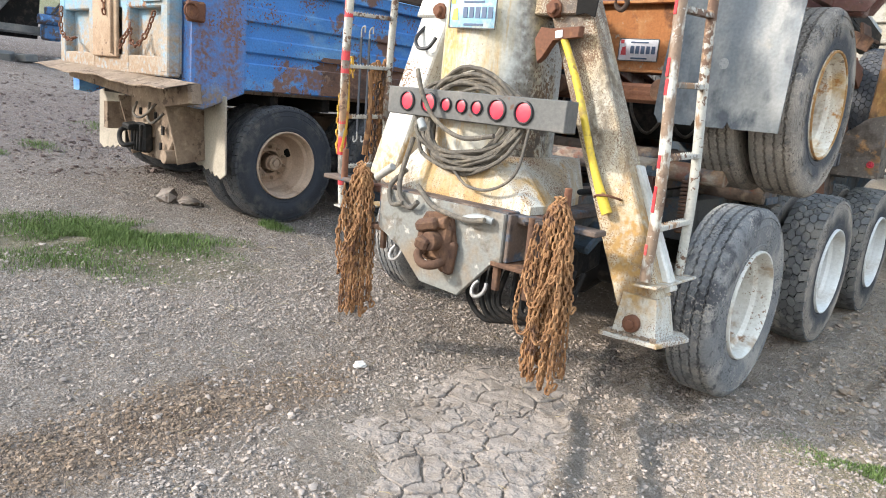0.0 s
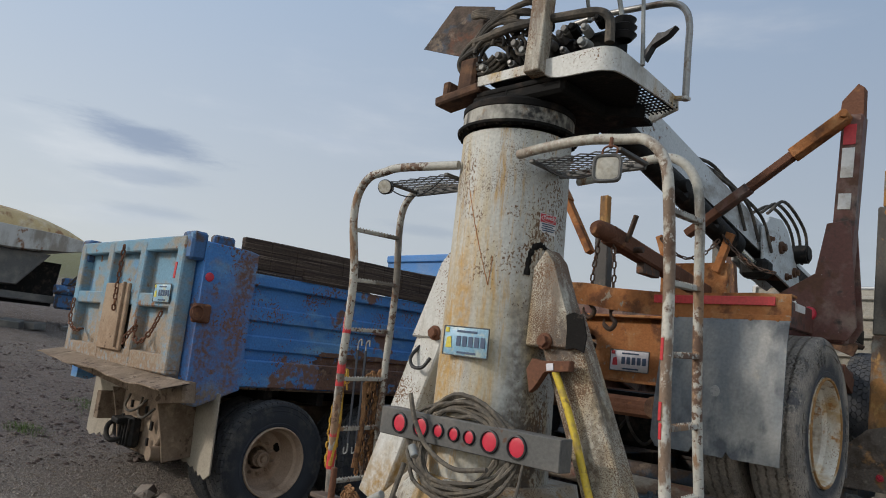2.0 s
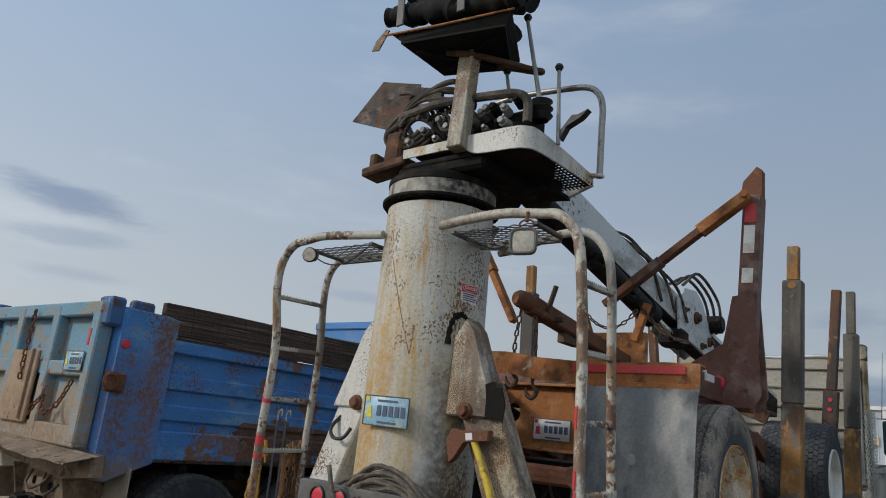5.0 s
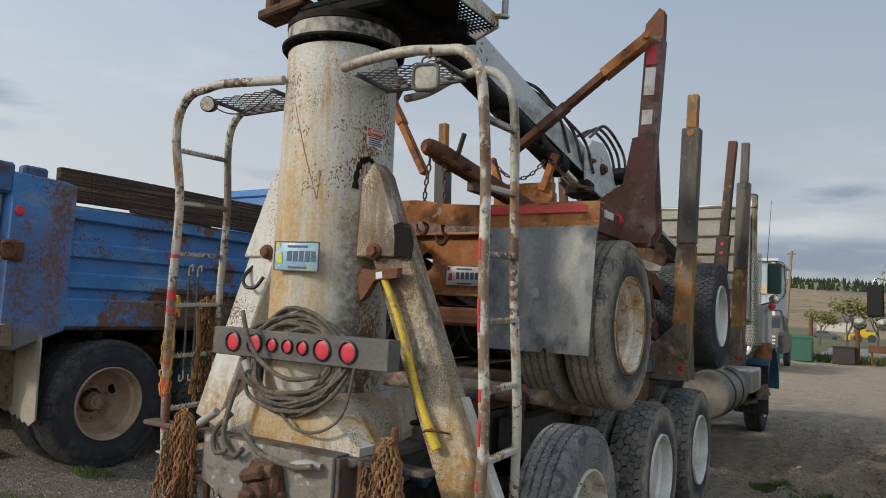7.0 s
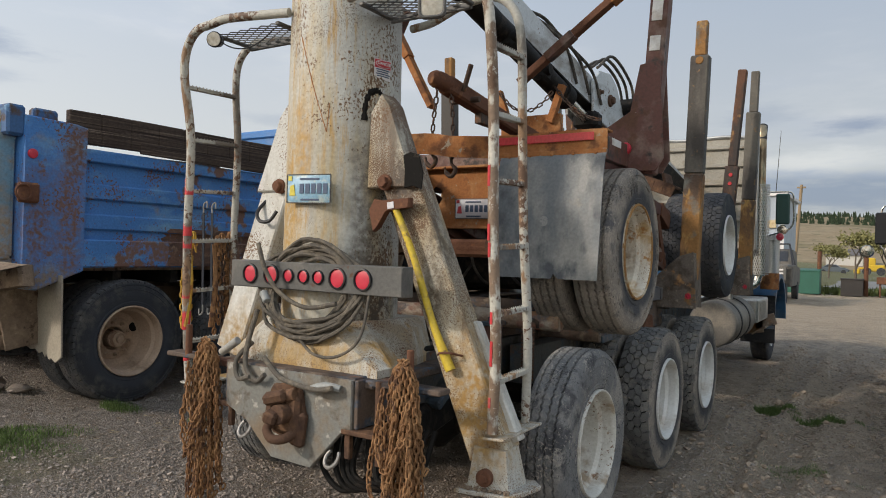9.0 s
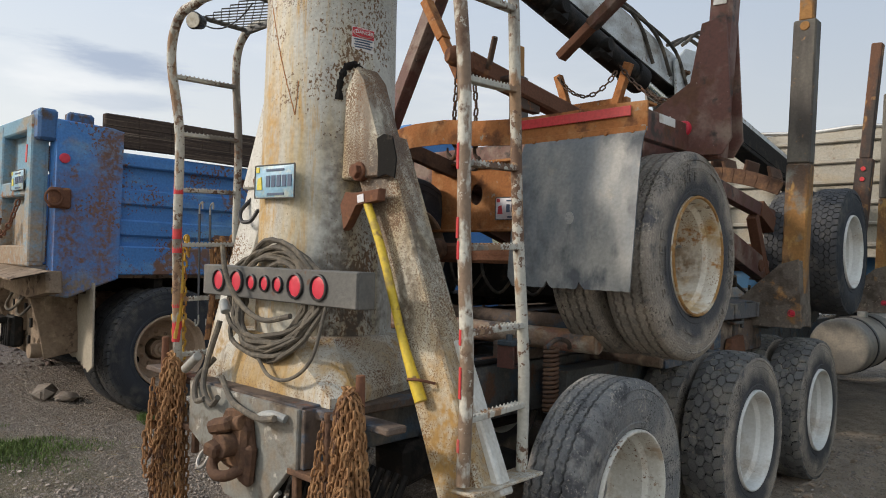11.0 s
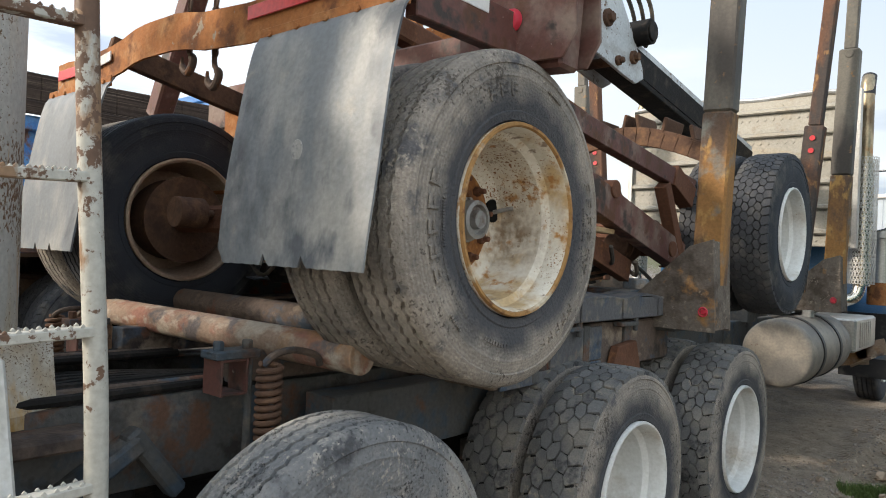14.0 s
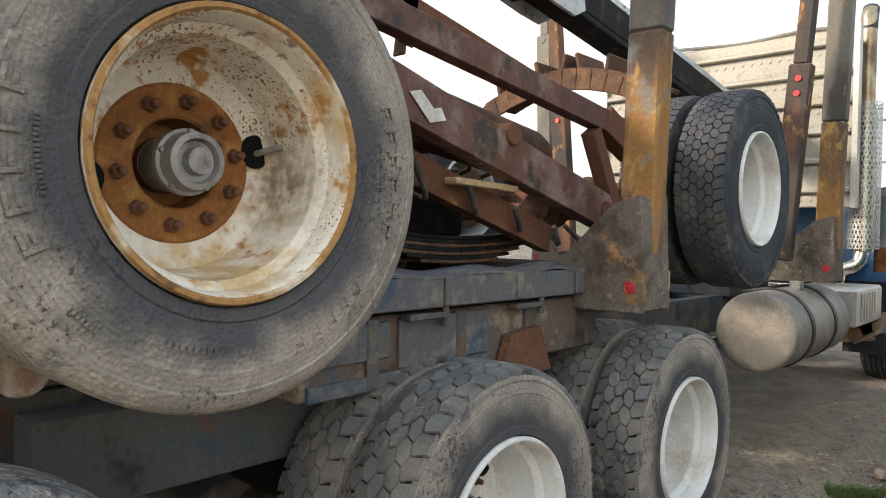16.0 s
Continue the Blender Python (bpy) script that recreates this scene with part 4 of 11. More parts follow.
def wheel(parent, place, tread, rim_mat, disc_mat=None, depth=0.285, reach=0.105, rubber=M_RUBBER, label="", lettering=False, nuts=True, hub_mat=None, inner=False):
    """A wheel whose outer face lies at the pose's x = 0, turned towards +x; the rim is the part, the rest hang on it."""
    disc_mat = disc_mat or rim_mat
    if inner:
        w = part("wheel", cached(("wheel", rim_mat.name, "inner"), rim_inner, rim_mat), None, parent, label, place)
        part("brake_drum", cached(("brake_drum", "d"), brake_drum, M_BOLST), None, w, "rusty brake drum", place)
        part("tyre", cached(("tyre", tread, rubber.name), rib_tyre if tread == "rib" else lug_carcass, rubber), None, w, "", place)
        if tread != "rib":
            part("groove_floor", cached(("groove_floor", "g"), groove_floor, M_GREASE_SHADE), None, w, "", place)
            part("tread", cached(("tread", "lug", rubber.name), (lambda: lug_blocks(6, 58)) if rubber is M_BLACKR else lug_blocks, M_TREADB if rubber is M_BLACKR else M_TREAD), None, w, "", place)
        return w
    w = part("wheel", cached(("wheel", rim_mat.name, depth), lambda: rim_shape(depth), rim_mat), None, parent, label, place)
    part("wheel_back", cached(("wheel_back", rim_mat.name, depth), lambda: rim_back(depth), rim_mat), None, w, "", place)
    part("wheel_disc", cached(("wheel_disc", disc_mat.name, depth), lambda: disc_shape(depth), disc_mat), None, w, "rusty wheel disc" if disc_mat is M_DISC else "", place)
    if tread == "rib":
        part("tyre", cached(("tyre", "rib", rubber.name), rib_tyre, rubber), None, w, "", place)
    else:
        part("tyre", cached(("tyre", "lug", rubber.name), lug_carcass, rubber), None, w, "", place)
        part("groove_floor", cached(("groove_floor", "g"), groove_floor, M_GREASE_SHADE), None, w, "", place)
        part("tread", cached(("tread", "lug", rubber.name), (lambda: lug_blocks(6, 58)) if rubber is M_BLACKR else lug_blocks, M_TREADB if rubber is M_BLACKR else M_TREAD), None, w, "", place)
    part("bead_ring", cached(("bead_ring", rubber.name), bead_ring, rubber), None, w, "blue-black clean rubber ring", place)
    part("hub", cached(("hub", depth, reach, (hub_mat or M_HUB).name), lambda: hub_shape(depth, reach), hub_mat or M_HUB), None, w, "", place)
    if disc_mat is M_DISC:
        edge = Shape()
        edge.lathe([(-0.004, RIM_R - 0.002), (0.0055, RIM_R - 0.006), (0.0055, RIM_R - 0.015), (-0.003, RIM_R - 0.020)], seg=72)
        part("rim_edge", edge, M_LIP, w, "rusty orange rim edge", place)
    if nuts:
        for k in range(10):
            t = 2 * math.pi * k / 10 + 0.2
            at = place @ Matrix.Translation((0, 0.147 * math.cos(t), 0.147 * math.sin(t)))
            part("wheel_nut", cached(("wheel_nut", depth, (hub_mat or M_RUST).name), lambda: nut_shape(depth), hub_mat or M_RUST), None, w, "", at)
    # Each hand hole is a solid black plug, its inner shade put into colour.
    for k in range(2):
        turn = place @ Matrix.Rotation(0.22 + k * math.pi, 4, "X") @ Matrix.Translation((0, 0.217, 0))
        part("hand_hole", cached(("hand_hole", depth), lambda: Shape().cyl((-depth - 0.004, 0, 0), (-depth + 0.013, 0, 0), 0.043, seg=22), M_VOID), None, w, "black plug for the shaded hand hole in the wheel disc", turn)
    if disc_mat is M_DISC:
        at = place @ Matrix.Rotation(0.22, 4, "X") @ Matrix.Translation((0, 0.217, 0))
        stem = Shape()
        stem.sweep(smooth_path([(-depth - 0.02, -0.012, -0.008), (-depth + 0.02, 0.0, -0.004), (-depth + 0.055, 0.022, 0.002), (-depth + 0.075, 0.036, 0.004)], 4), 0.008, 8)
        part("valve_stem", stem, M_HUB, w, "grey valve stem", at)
    if lettering:
        # raised words on the sidewall as plain bars: middle angle, bars, radius, width, height
        for mid, n, r, bw, bh in ((1.88, 3, 0.418, 0.040, 0.046), (3.25, 5, 0.436, 0.046, 0.044), (0.0, 6, 0.440, 0.040, 0.040), (-0.98, 5, 0.440, 0.034, 0.036), (3.22, 16, 0.392, 0.006, 0.011), (0.02, 14, 0.398, 0.006, 0.010), (-1.85, 9, 0.410, 0.010, 0.014), (-2.35, 7, 0.450, 0.007, 0.010), (1.2, 10, 0.460, 0.006, 0.010)):
            bars = Shape()
            for k in range(n):
                t = mid - (k - (n - 1) / 2) * bw * 1.5 / r
                m = Matrix.Rotation(t - math.pi / 2, 4, "X") @ Matrix.Translation((0.0012, 0, r))
                kk = len(bars.v)
                if bh > 0.03:
                    bars.block((0, -bw * 0.34, 0), (0.0062, bw * 0.24, bh), chamfer=0.0018)
                    bars.block((0, bw * 0.12, bh * 0.36), (0.0062, bw * 0.68, bh * 0.22), chamfer=0.0018)
                    bars.block((0, bw * 0.06, -bh * 0.08), (0.0062, bw * 0.56, bh * 0.20), chamfer=0.0018)
                else:
                    bars.block((0, 0, 0), (0.0052, bw, bh), chamfer=0.001)
                bars.v[kk:] = [tuple(m @ Vector(p)) for p in bars.v[kk:]]
            part("sidewall_lettering", bars, rubber, w, "raised rubber bars on the sidewall", place, kind="stuff")
    return w


# ---- ground ----
def rise(x, y):
    """Height of the yard: level under the logging truck, rising towards the dump truck."""
    u = max(0.0, -(x + 1.5))
    return 0.09 * (u - 0.6 * math.tanh(u / 0.6))


def bump_height(x, y):
    h = rise(x, y)
    d = max(0.0, math.hypot(x + 1, y - 5) - 40)
    h += 0.03 * (noise.noise(Vector((x * 0.5, y * 0.5, 0))) + 0.5 * noise.noise(Vector((x * 1.3, y * 1.3, 4))))
    h += 0.012 * noise.noise(Vector((x * 4.5, y * 4.5, 9))) + 0.008 * noise.noise(Vector((x * 11, y * 11, 2))) + 0.004 * noise.noise(Vector((x * 23, y * 23, 6)))
    # ruts slanting out from the truck's tail, with broken ridges
    if 0.2 < y < 5.2:
        fade = min(1, max(0, y - 0.2) * 0.8) * min(1, max(0, 5.2 - y))
        c = -1.05 + (4.15 - y) * 0.45 + 0.03 * math.sin(y * 3)
        clod = noise.noise(Vector((x * 7, y * 6, 1))) + 0.6 * noise.noise(Vector((x * 17, y * 15, 3)))
        for off, wide, deep in ((0.0, 0.12, 0.022), (0.36, 0.12, 0.014)):
            q = (x - c - off) / wide
            h -= deep * math.exp(-q * q * q * q) * fade
        h += 0.014 * fade * clod * math.exp(-((x - c) / 0.3) ** 2)
        for off, wide, high in ((-0.17, 0.05, 0.024), (0.17, 0.05, 0.046), (0.52, 0.06, 0.024)):
            q = (x - c - off) / wide
            h += high * math.exp(-q * q) * (0.75 + 0.8 * clod) * fade
    if y > 4.2 and x > -0.9:
        h += min(1, 6 / y) ** 2 * 0.020 * noise.noise(Vector((x * 4, y * 4, 12))) + 0.022 * noise.noise(Vector((x * 9, y * 9, 13))) + 0.008 * noise.noise(Vector((x * 19, y * 19, 3)))
    # tracks beside the truck's right tyres
    if 4 < y < 30:
        fade = min(1, (y - 4) * 0.7) * min(1, max(0, (17 - y) / 4))
        for cx0, deep in ((-0.06, 0.045), (0.36, 0.050), (0.95, 0.036)):
            c = cx0 + 0.06 * math.sin(y * 0.6 + cx0)
            q = (x - c) / 0.15
            h -= deep * math.exp(-q * q * q * q) * fade
            bars = math.sin(2 * math.pi * (y / 0.16 + abs(x - c) * 2.2))
            h += 0.012 * (1.0 if y < 11 else 0.0) * max(-0.5, min(0.5, bars * 2)) * math.exp(-q * q * q * q) * fade * (0.6 + noise.noise(Vector((x * 1.1, y * 0.8, 5))))
            q = (abs(x - c) - 0.19) / 0.05
            h += 0.045 * math.exp(-q * q) * (0.6 + 0.9 * noise.noise(Vector((x * 6, y * 4, 1)))) * fade
    return h


def stretch_axis(lo, hi, step, far, growth=1.22):
    pts = list(np.arange(lo, hi, step))
    a, s = lo, step
    left = []
    while a > -far:
        s *= growth
        a -= s
        left.append(a)
    a, s = hi, step
    right = [hi]
    while a < far:
        s *= growth
        a += s
        right.append(a)
    return left[::-1] + pts + right


GX, GY = stretch_axis(-4.5, 1.4, 0.028, 3000, 1.12), stretch_axis(1.0, 6.0, 0.028, 3000, 1.10)
GY = [y for y in GY if y < 6.0] + list(np.arange(6.0, 15.0, 0.045)) + [15.0 + 0.045 * (1.12 ** k - 1) / 0.12 for k in range(1, 82)]
gv = [(x, y, bump_height(x, y)) for y in GY for x in GX]
gn = len(GX)
gf = [(j * gn + i, j * gn + i + 1, (j + 1) * gn + i + 1, (j + 1) * gn + i) for j in range(len(GY) - 1) for i in range(gn - 1)]
ground_shape = Shape()
ground_shape.v, ground_shape.f, ground_shape.smooth = gv, gf, 80

gm = bpy.data.materials.new("gravel_dirt")
gm.use_nodes = True
n_, l_ = gm.node_tree.nodes, gm.node_tree.links
gb = n_["Principled BSDF"]
gb.inputs["Roughness"].default_value = 0.95
gtc = n_.new("ShaderNodeTexCoord")


def gnoise(scale, detail, lo, hi, loc=0.0, rough=0.6):
    mp = n_.new("ShaderNodeMapping")
    mp.inputs["Location"].default_value = (loc, loc * 0.7, 0)
    ns = n_.new("ShaderNodeTexNoise")
    ns.inputs["Scale"].default_value, ns.inputs["Detail"].default_value, ns.inputs["Roughness"].default_value = scale, detail, rough
    rg = n_.new("ShaderNodeMapRange")
    rg.inputs["From Min"].default_value, rg.inputs["From Max"].default_value = lo, hi
    l_.new(gtc.outputs["Object"], mp.inputs[0])
    l_.new(mp.outputs[0], ns.inputs["Vector"])
    l_.new(ns.outputs["Fac"], rg.inputs["Value"])
    return rg.outputs[0]


def gmix(fac, a, b):
    mx = n_.new("ShaderNodeMixRGB")
    if fac is not None:
        l_.new(fac, mx.inputs[0])
    for k, c in ((1, a), (2, b)):
        if isinstance(c, tuple):
            mx.inputs[k].default_value = (*c, 1)
        else:
            l_.new(c, mx.inputs[k])
    return mx.outputs[0]


def gspot(cx, cy, rx, ry, turn, lo=0.6, hi=1.3):
    """A soft patch with a ragged edge, at a place on the ground."""
    mp = n_.new("ShaderNodeMapping")
    mp.vector_type = "TEXTURE"
    mp.inputs["Location"].default_value = (cx, cy, 0)
    mp.inputs["Rotation"].default_value = (0, 0, radians(turn))
    mp.inputs["Scale"].default_value = (rx, ry, 1000)
    wob = n_.new("ShaderNodeTexNoise")
    wob.inputs["Scale"].default_value, wob.inputs["Detail"].default_value = 3.0, 6
    l_.new(gtc.outputs["Object"], wob.inputs["Vector"])
    ad = n_.new("ShaderNodeMath")
    ad.operation = "ADD"
    ln = n_.new("ShaderNodeVectorMath")
    ln.operation = "LENGTH"
    rg = n_.new("ShaderNodeMapRange")
    rg.inputs["From Min"].default_value, rg.inputs["From Max"].default_value = hi + 0.5, lo + 0.5
    l_.new(gtc.outputs["Object"], mp.inputs[0])
    l_.new(mp.outputs[0], ln.inputs[0])
    l_.new(ln.outputs["Value"], ad.inputs[0])
    l_.new(wob.outputs["Fac"], ad.inputs[1])
    l_.new(ad.outputs[0], rg.inputs["Value"])
    return rg.outputs[0]


dirt = gmix(gnoise(0.55, 6, 0.38, 0.64), (0.285, 0.236, 0.193), (0.345, 0.297, 0.252))
dirt = gmix(gnoise(2.2, 7, 0.50, 0.68, 7), dirt, (0.22, 0.17, 0.12))
heights = []


def pebbles(scale, dark, pale, amount, below):
    """A layer of small stones, each of its own grey or tan, with dark gaps."""
    vor = n_.new("ShaderNodeTexVoronoi")
    vor.inputs["Scale"].default_value = scale
    l_.new(gtc.outputs["Object"], vor.inputs["Vector"])
    sep = n_.new("ShaderNodeSeparateColor")
    l_.new(vor.outputs["Color"], sep.inputs[0])
    col = gmix(sep.outputs[0], dark, pale)
    gap = n_.new("ShaderNodeMapRange")
    gap.inputs["From Min"].default_value, gap.inputs["From Max"].default_value = 0.30, 0.62
    l_.new(vor.outputs["Distance"], gap.inputs["Value"])
    col = gmix(gap.outputs[0], col, (0.17, 0.138, 0.108))
    keep = n_.new("ShaderNodeMapRange")
    keep.inputs["From Min"].default_value, keep.inputs["From Max"].default_value = 1 - amount, 1 - amount + 0.1
    l_.new(sep.outputs[1], keep.inputs["Value"])
    dome = n_.new("ShaderNodeMath")
    dome.operation = "SUBTRACT"
    dome.inputs[0].default_value = 0.6
    l_.new(vor.outputs["Distance"], dome.inputs[1])
    high = n_.new("ShaderNodeMath")
    high.operation = "MULTIPLY"
    l_.new(dome.outputs[0], high.inputs[0])
    l_.new(keep.outputs[0], high.inputs[1])
    scaled = n_.new("ShaderNodeMath")
    scaled.operation = "MULTIPLY"
    scaled.inputs[1].default_value = 60.0 / scale
    l_.new(high.outputs[0], scaled.inputs[0])
    heights.append(scaled.outputs[0])
    return gmix(keep.outputs[0], below, col)


dirt = pebbles(150, (0.12, 0.098, 0.080), (0.54, 0.475, 0.415), 0.60, dirt)
dirt = pebbles(75, (0.13, 0.108, 0.088), (0.56, 0.50, 0.445), 0.48, dirt)
dirt = pebbles(38, (0.16, 0.136, 0.112), (0.52, 0.465, 0.415), 0.22, dirt)
dirt = gmix(gnoise(60, 3, 0.52, 0.76, 1), dirt, (0.17, 0.135, 0.10))
dirt = gmix(gnoise(4.0, 9, 0.54, 0.72, 21, 0.7), dirt, (0.19, 0.152, 0.117))
dirt = gmix(gnoise(9.0, 8, 0.58, 0.72, 33, 0.7), dirt, (0.37, 0.33, 0.29))
dirt = gmix(gspot(-0.6, 2.6, 1.7, 1.9, 25, 0.3, 1.2), dirt, gmix(gnoise(26, 8, 0.40, 0.62, 91, 0.7), (0.345, 0.290, 0.232), (0.235, 0.188, 0.142)))
dirt = gmix(gspot(-10.5, 6.0, 5.0, 9.0, 0, 0.4, 1.1), dirt, gmix(gnoise(12, 9, 0.40, 0.62, 37, 0.75), (0.185, 0.140, 0.118), (0.095, 0.070, 0.060)))
dirt = gmix(gspot(-22.0, 8.0, 9.0, 16.0, 0, 0.4, 1.1), dirt, gmix(gnoise(3.0, 9, 0.40, 0.62, 47, 0.75), (0.16, 0.122, 0.104), (0.08, 0.062, 0.054)))
dirt = gmix(gnoise(170, 4, 0.58, 0.64, 17), dirt, (0.47, 0.43, 0.39))
dirt = gmix(gnoise(210, 4, 0.58, 0.64, 27), dirt, (0.14, 0.115, 0.092))
dirt = gmix(gspot(-1.98, 1.70, 1.1, 0.32, 93, 0.2, 1.35), dirt, gmix(gnoise(40, 6, 0.35, 0.65, 13), (0.205, 0.148, 0.102), (0.130, 0.088, 0.058)))
dirt = gmix(gspot(-4.5, 2.45, 1.25, 0.62, 42, 0.5, 1.2), dirt, (0.17, 0.15, 0.085))
dirt = gmix(gspot(0.30, 4.0, 0.45, 0.35, 20), dirt, (0.17, 0.155, 0.075))
dirt = gmix(gspot(0.45, 8.6, 0.5, 0.3, 0), dirt, (0.17, 0.14, 0.09))
dirt = gmix(gspot(2.0, 30.0, 16.0, 19.0, 0, 0.5, 1.0), dirt, gmix(gnoise(1.1, 8, 0.35, 0.65, 41), (0.54, 0.435, 0.315), (0.45, 0.35, 0.245)))
# Lane dirt paled beyond its own tone to lift the truck's shade on it.
dirt = gmix(gspot(1.0, 9.5, 2.2, 6.0, 0, 0.3, 1.4), dirt, gmix(gnoise(3.0, 9, 0.38, 0.64, 51, 0.7), (0.63, 0.505, 0.38), (0.49, 0.38, 0.275)))
for tx, tw in ((-0.10, 0.16), (0.42, 0.13), (1.55, 0.17), (2.10, 0.15)):
    dirt = gmix(gspot(tx, 8.5, tw, 9.0, 2.0, 0.2, 1.3), dirt, gmix(gnoise(11.0, 8, 0.40, 0.62, 10 * tx, 0.7), (0.60, 0.48, 0.355), (0.45, 0.345, 0.245)))
dirt = gmix(gnoise(7.0, 9, 0.62, 0.70, 61, 0.72), dirt, (0.17, 0.125, 0.085))
# Paled likewise where that shade runs along the tyres.
dirt = gmix(gspot(-0.75, 8.6, 0.4, 4.2, 0, 0.4, 1.2), dirt, gmix(gnoise(6, 8, 0.4, 0.6, 29, 0.7), (0.58, 0.465, 0.35), (0.42, 0.325, 0.235)))
for px, py, pw, pl, turn in ((-0.05, 9.6, 0.13, 1.3, 3), (0.36, 8.6, 0.14, 1.6, -2), (0.95, 9.4, 0.14, 2.2, 2), (-0.42, 10.6, 0.13, 1.4, 4), (0.30, 5.6, 0.14, 1.1, 3)):
    # pressed tyre prints: slanting bars across each track, their groove shade put into the colour
    pm = n_.new("ShaderNodeMapping")
    pm.inputs["Rotation"].default_value = (0, 0, radians(turn + (28 if px > 0.3 else -24)))
    wav = n_.new("ShaderNodeTexWave")
    wav.wave_type, wav.bands_direction = "BANDS", "Y"
    wav.inputs["Scale"].default_value, wav.inputs["Distortion"].default_value, wav.inputs["Detail"].default_value, wav.inputs["Detail Scale"].default_value = 6.5, 2.6, 3.0, 2.0
    l_.new(gtc.outputs["Object"], pm.inputs[0])
    l_.new(pm.outputs[0], wav.inputs["Vector"])
    groove = n_.new("ShaderNodeMapRange")
    groove.inputs["From Min"].default_value, groove.inputs["From Max"].default_value = 0.42, 0.12
    l_.new(wav.outputs["Fac"], groove.inputs["Value"])
    mask = n_.new("ShaderNodeMath")
    mask.operation = "MULTIPLY"
    l_.new(groove.outputs[0], mask.inputs[0])
    l_.new(gspot(px, py, pw, pl, turn, 0.55, 1.1), mask.inputs[1])
    patchy = n_.new("ShaderNodeMath")
    patchy.operation = "MULTIPLY"
    l_.new(mask.outputs[0], patchy.inputs[0])
    l_.new(gnoise(4.5, 6, 0.42, 0.56, 5 * px + 3), patchy.inputs[1])
    dirt = gmix(patchy.outputs[0], dirt, (0.25, 0.185, 0.125))
    sunk = n_.new("ShaderNodeMath")
    sunk.operation = "MULTIPLY"
    sunk.inputs[1].default_value = -0.9
    l_.new(patchy.outputs[0], sunk.inputs[0])
    heights.append(sunk.outputs[0])
dirt = gmix(gnoise(14, 8, 0.555, 0.63, 101, 0.75), dirt, (0.24, 0.178, 0.122))
dirt = gmix(gnoise(90, 5, 0.60, 0.67, 111, 0.7), dirt, (0.20, 0.155, 0.115))
# Ground darkened beneath the logging truck, its shade put into the colour.
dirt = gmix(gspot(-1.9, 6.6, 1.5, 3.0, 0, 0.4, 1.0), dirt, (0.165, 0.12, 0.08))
dirt = gmix(gspot(-0.5, 0, 60, 46, 0, 0.92, 0.97), (0.16, 0.155, 0.07), dirt)
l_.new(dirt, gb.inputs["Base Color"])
gbump = n_.new("ShaderNodeBump")
gbump.inputs["Strength"].default_value, gbump.inputs["Distance"].default_value = 1.0, 0.022
tops = [gnoise(34, 6, 0.2, 0.8), gnoise(5.0, 8, 0.45, 0.55, 71, 0.7), gnoise(13.0, 7, 0.42, 0.58, 81, 0.7)] + heights
hadd = None
for part_height in tops:
    if hadd is None:
        hadd = part_height
        continue
    add_ = n_.new("ShaderNodeMath")
    add_.operation = "ADD"
    l_.new(hadd, add_.inputs[0])
    l_.new(part_height, add_.inputs[1])
    hadd = add_.outputs[0]
l_.new(hadd, gbump.inputs["Height"])
l_.new(gbump.outputs[0], gb.inputs["Normal"])
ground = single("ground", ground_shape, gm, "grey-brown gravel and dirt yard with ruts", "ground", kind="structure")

# ---- logging truck ----
CX = -1.75
truck = thing("logging_truck", (CX, 8.0, 0.0), "old blue logging truck with rusty log stakes parked on dirt", "truck")


def facing_right(x, y, z, turn=0.0):
    return Matrix.Translation((x, y, z)) @ Matrix.Rotation(radians(turn), 4, "X")


def facing_left(x, y, z, turn=0.0):
    return Matrix.Translation((x, y, z)) @ Matrix.Rotation(math.pi, 4, "Z") @ Matrix.Rotation(radians(turn), 4, "X")


FACE = -0.455
HUB_Z = 0.537
for k, y in enumerate((4.42, 6.03, 7.45)):
    tread = "rib" if k == 0 else "lug"
    for side in (0, 1):
        put = facing_right if side == 0 else facing_left
        fx = FACE if side == 0 else 2 * CX - FACE
        step = -1 if side == 0 else 1
        wheel(truck, put(fx, y, HUB_Z, 17 * k + 5), tread, M_RIMW if k else M_RIMB, rubber=M_RUBBER if k else M_RUBG, label="white steel wheel with a worn dusty tyre")
        if k:
            wheel(truck, put(fx + step * 0.315, y, HUB_Z, 31 * k), tread, M_RIMW, inner=True)
for side in (0, 1):
    put = facing_right if side == 0 else facing_left
    fx = -0.60 if side == 0 else 2 * CX + 0.60
    wheel(truck, put(fx, 13.3, 0.53), "rib", M_RIMW, rubber=M_BLACKR, depth=0.09, reach=0.13, label="front steering wheel")

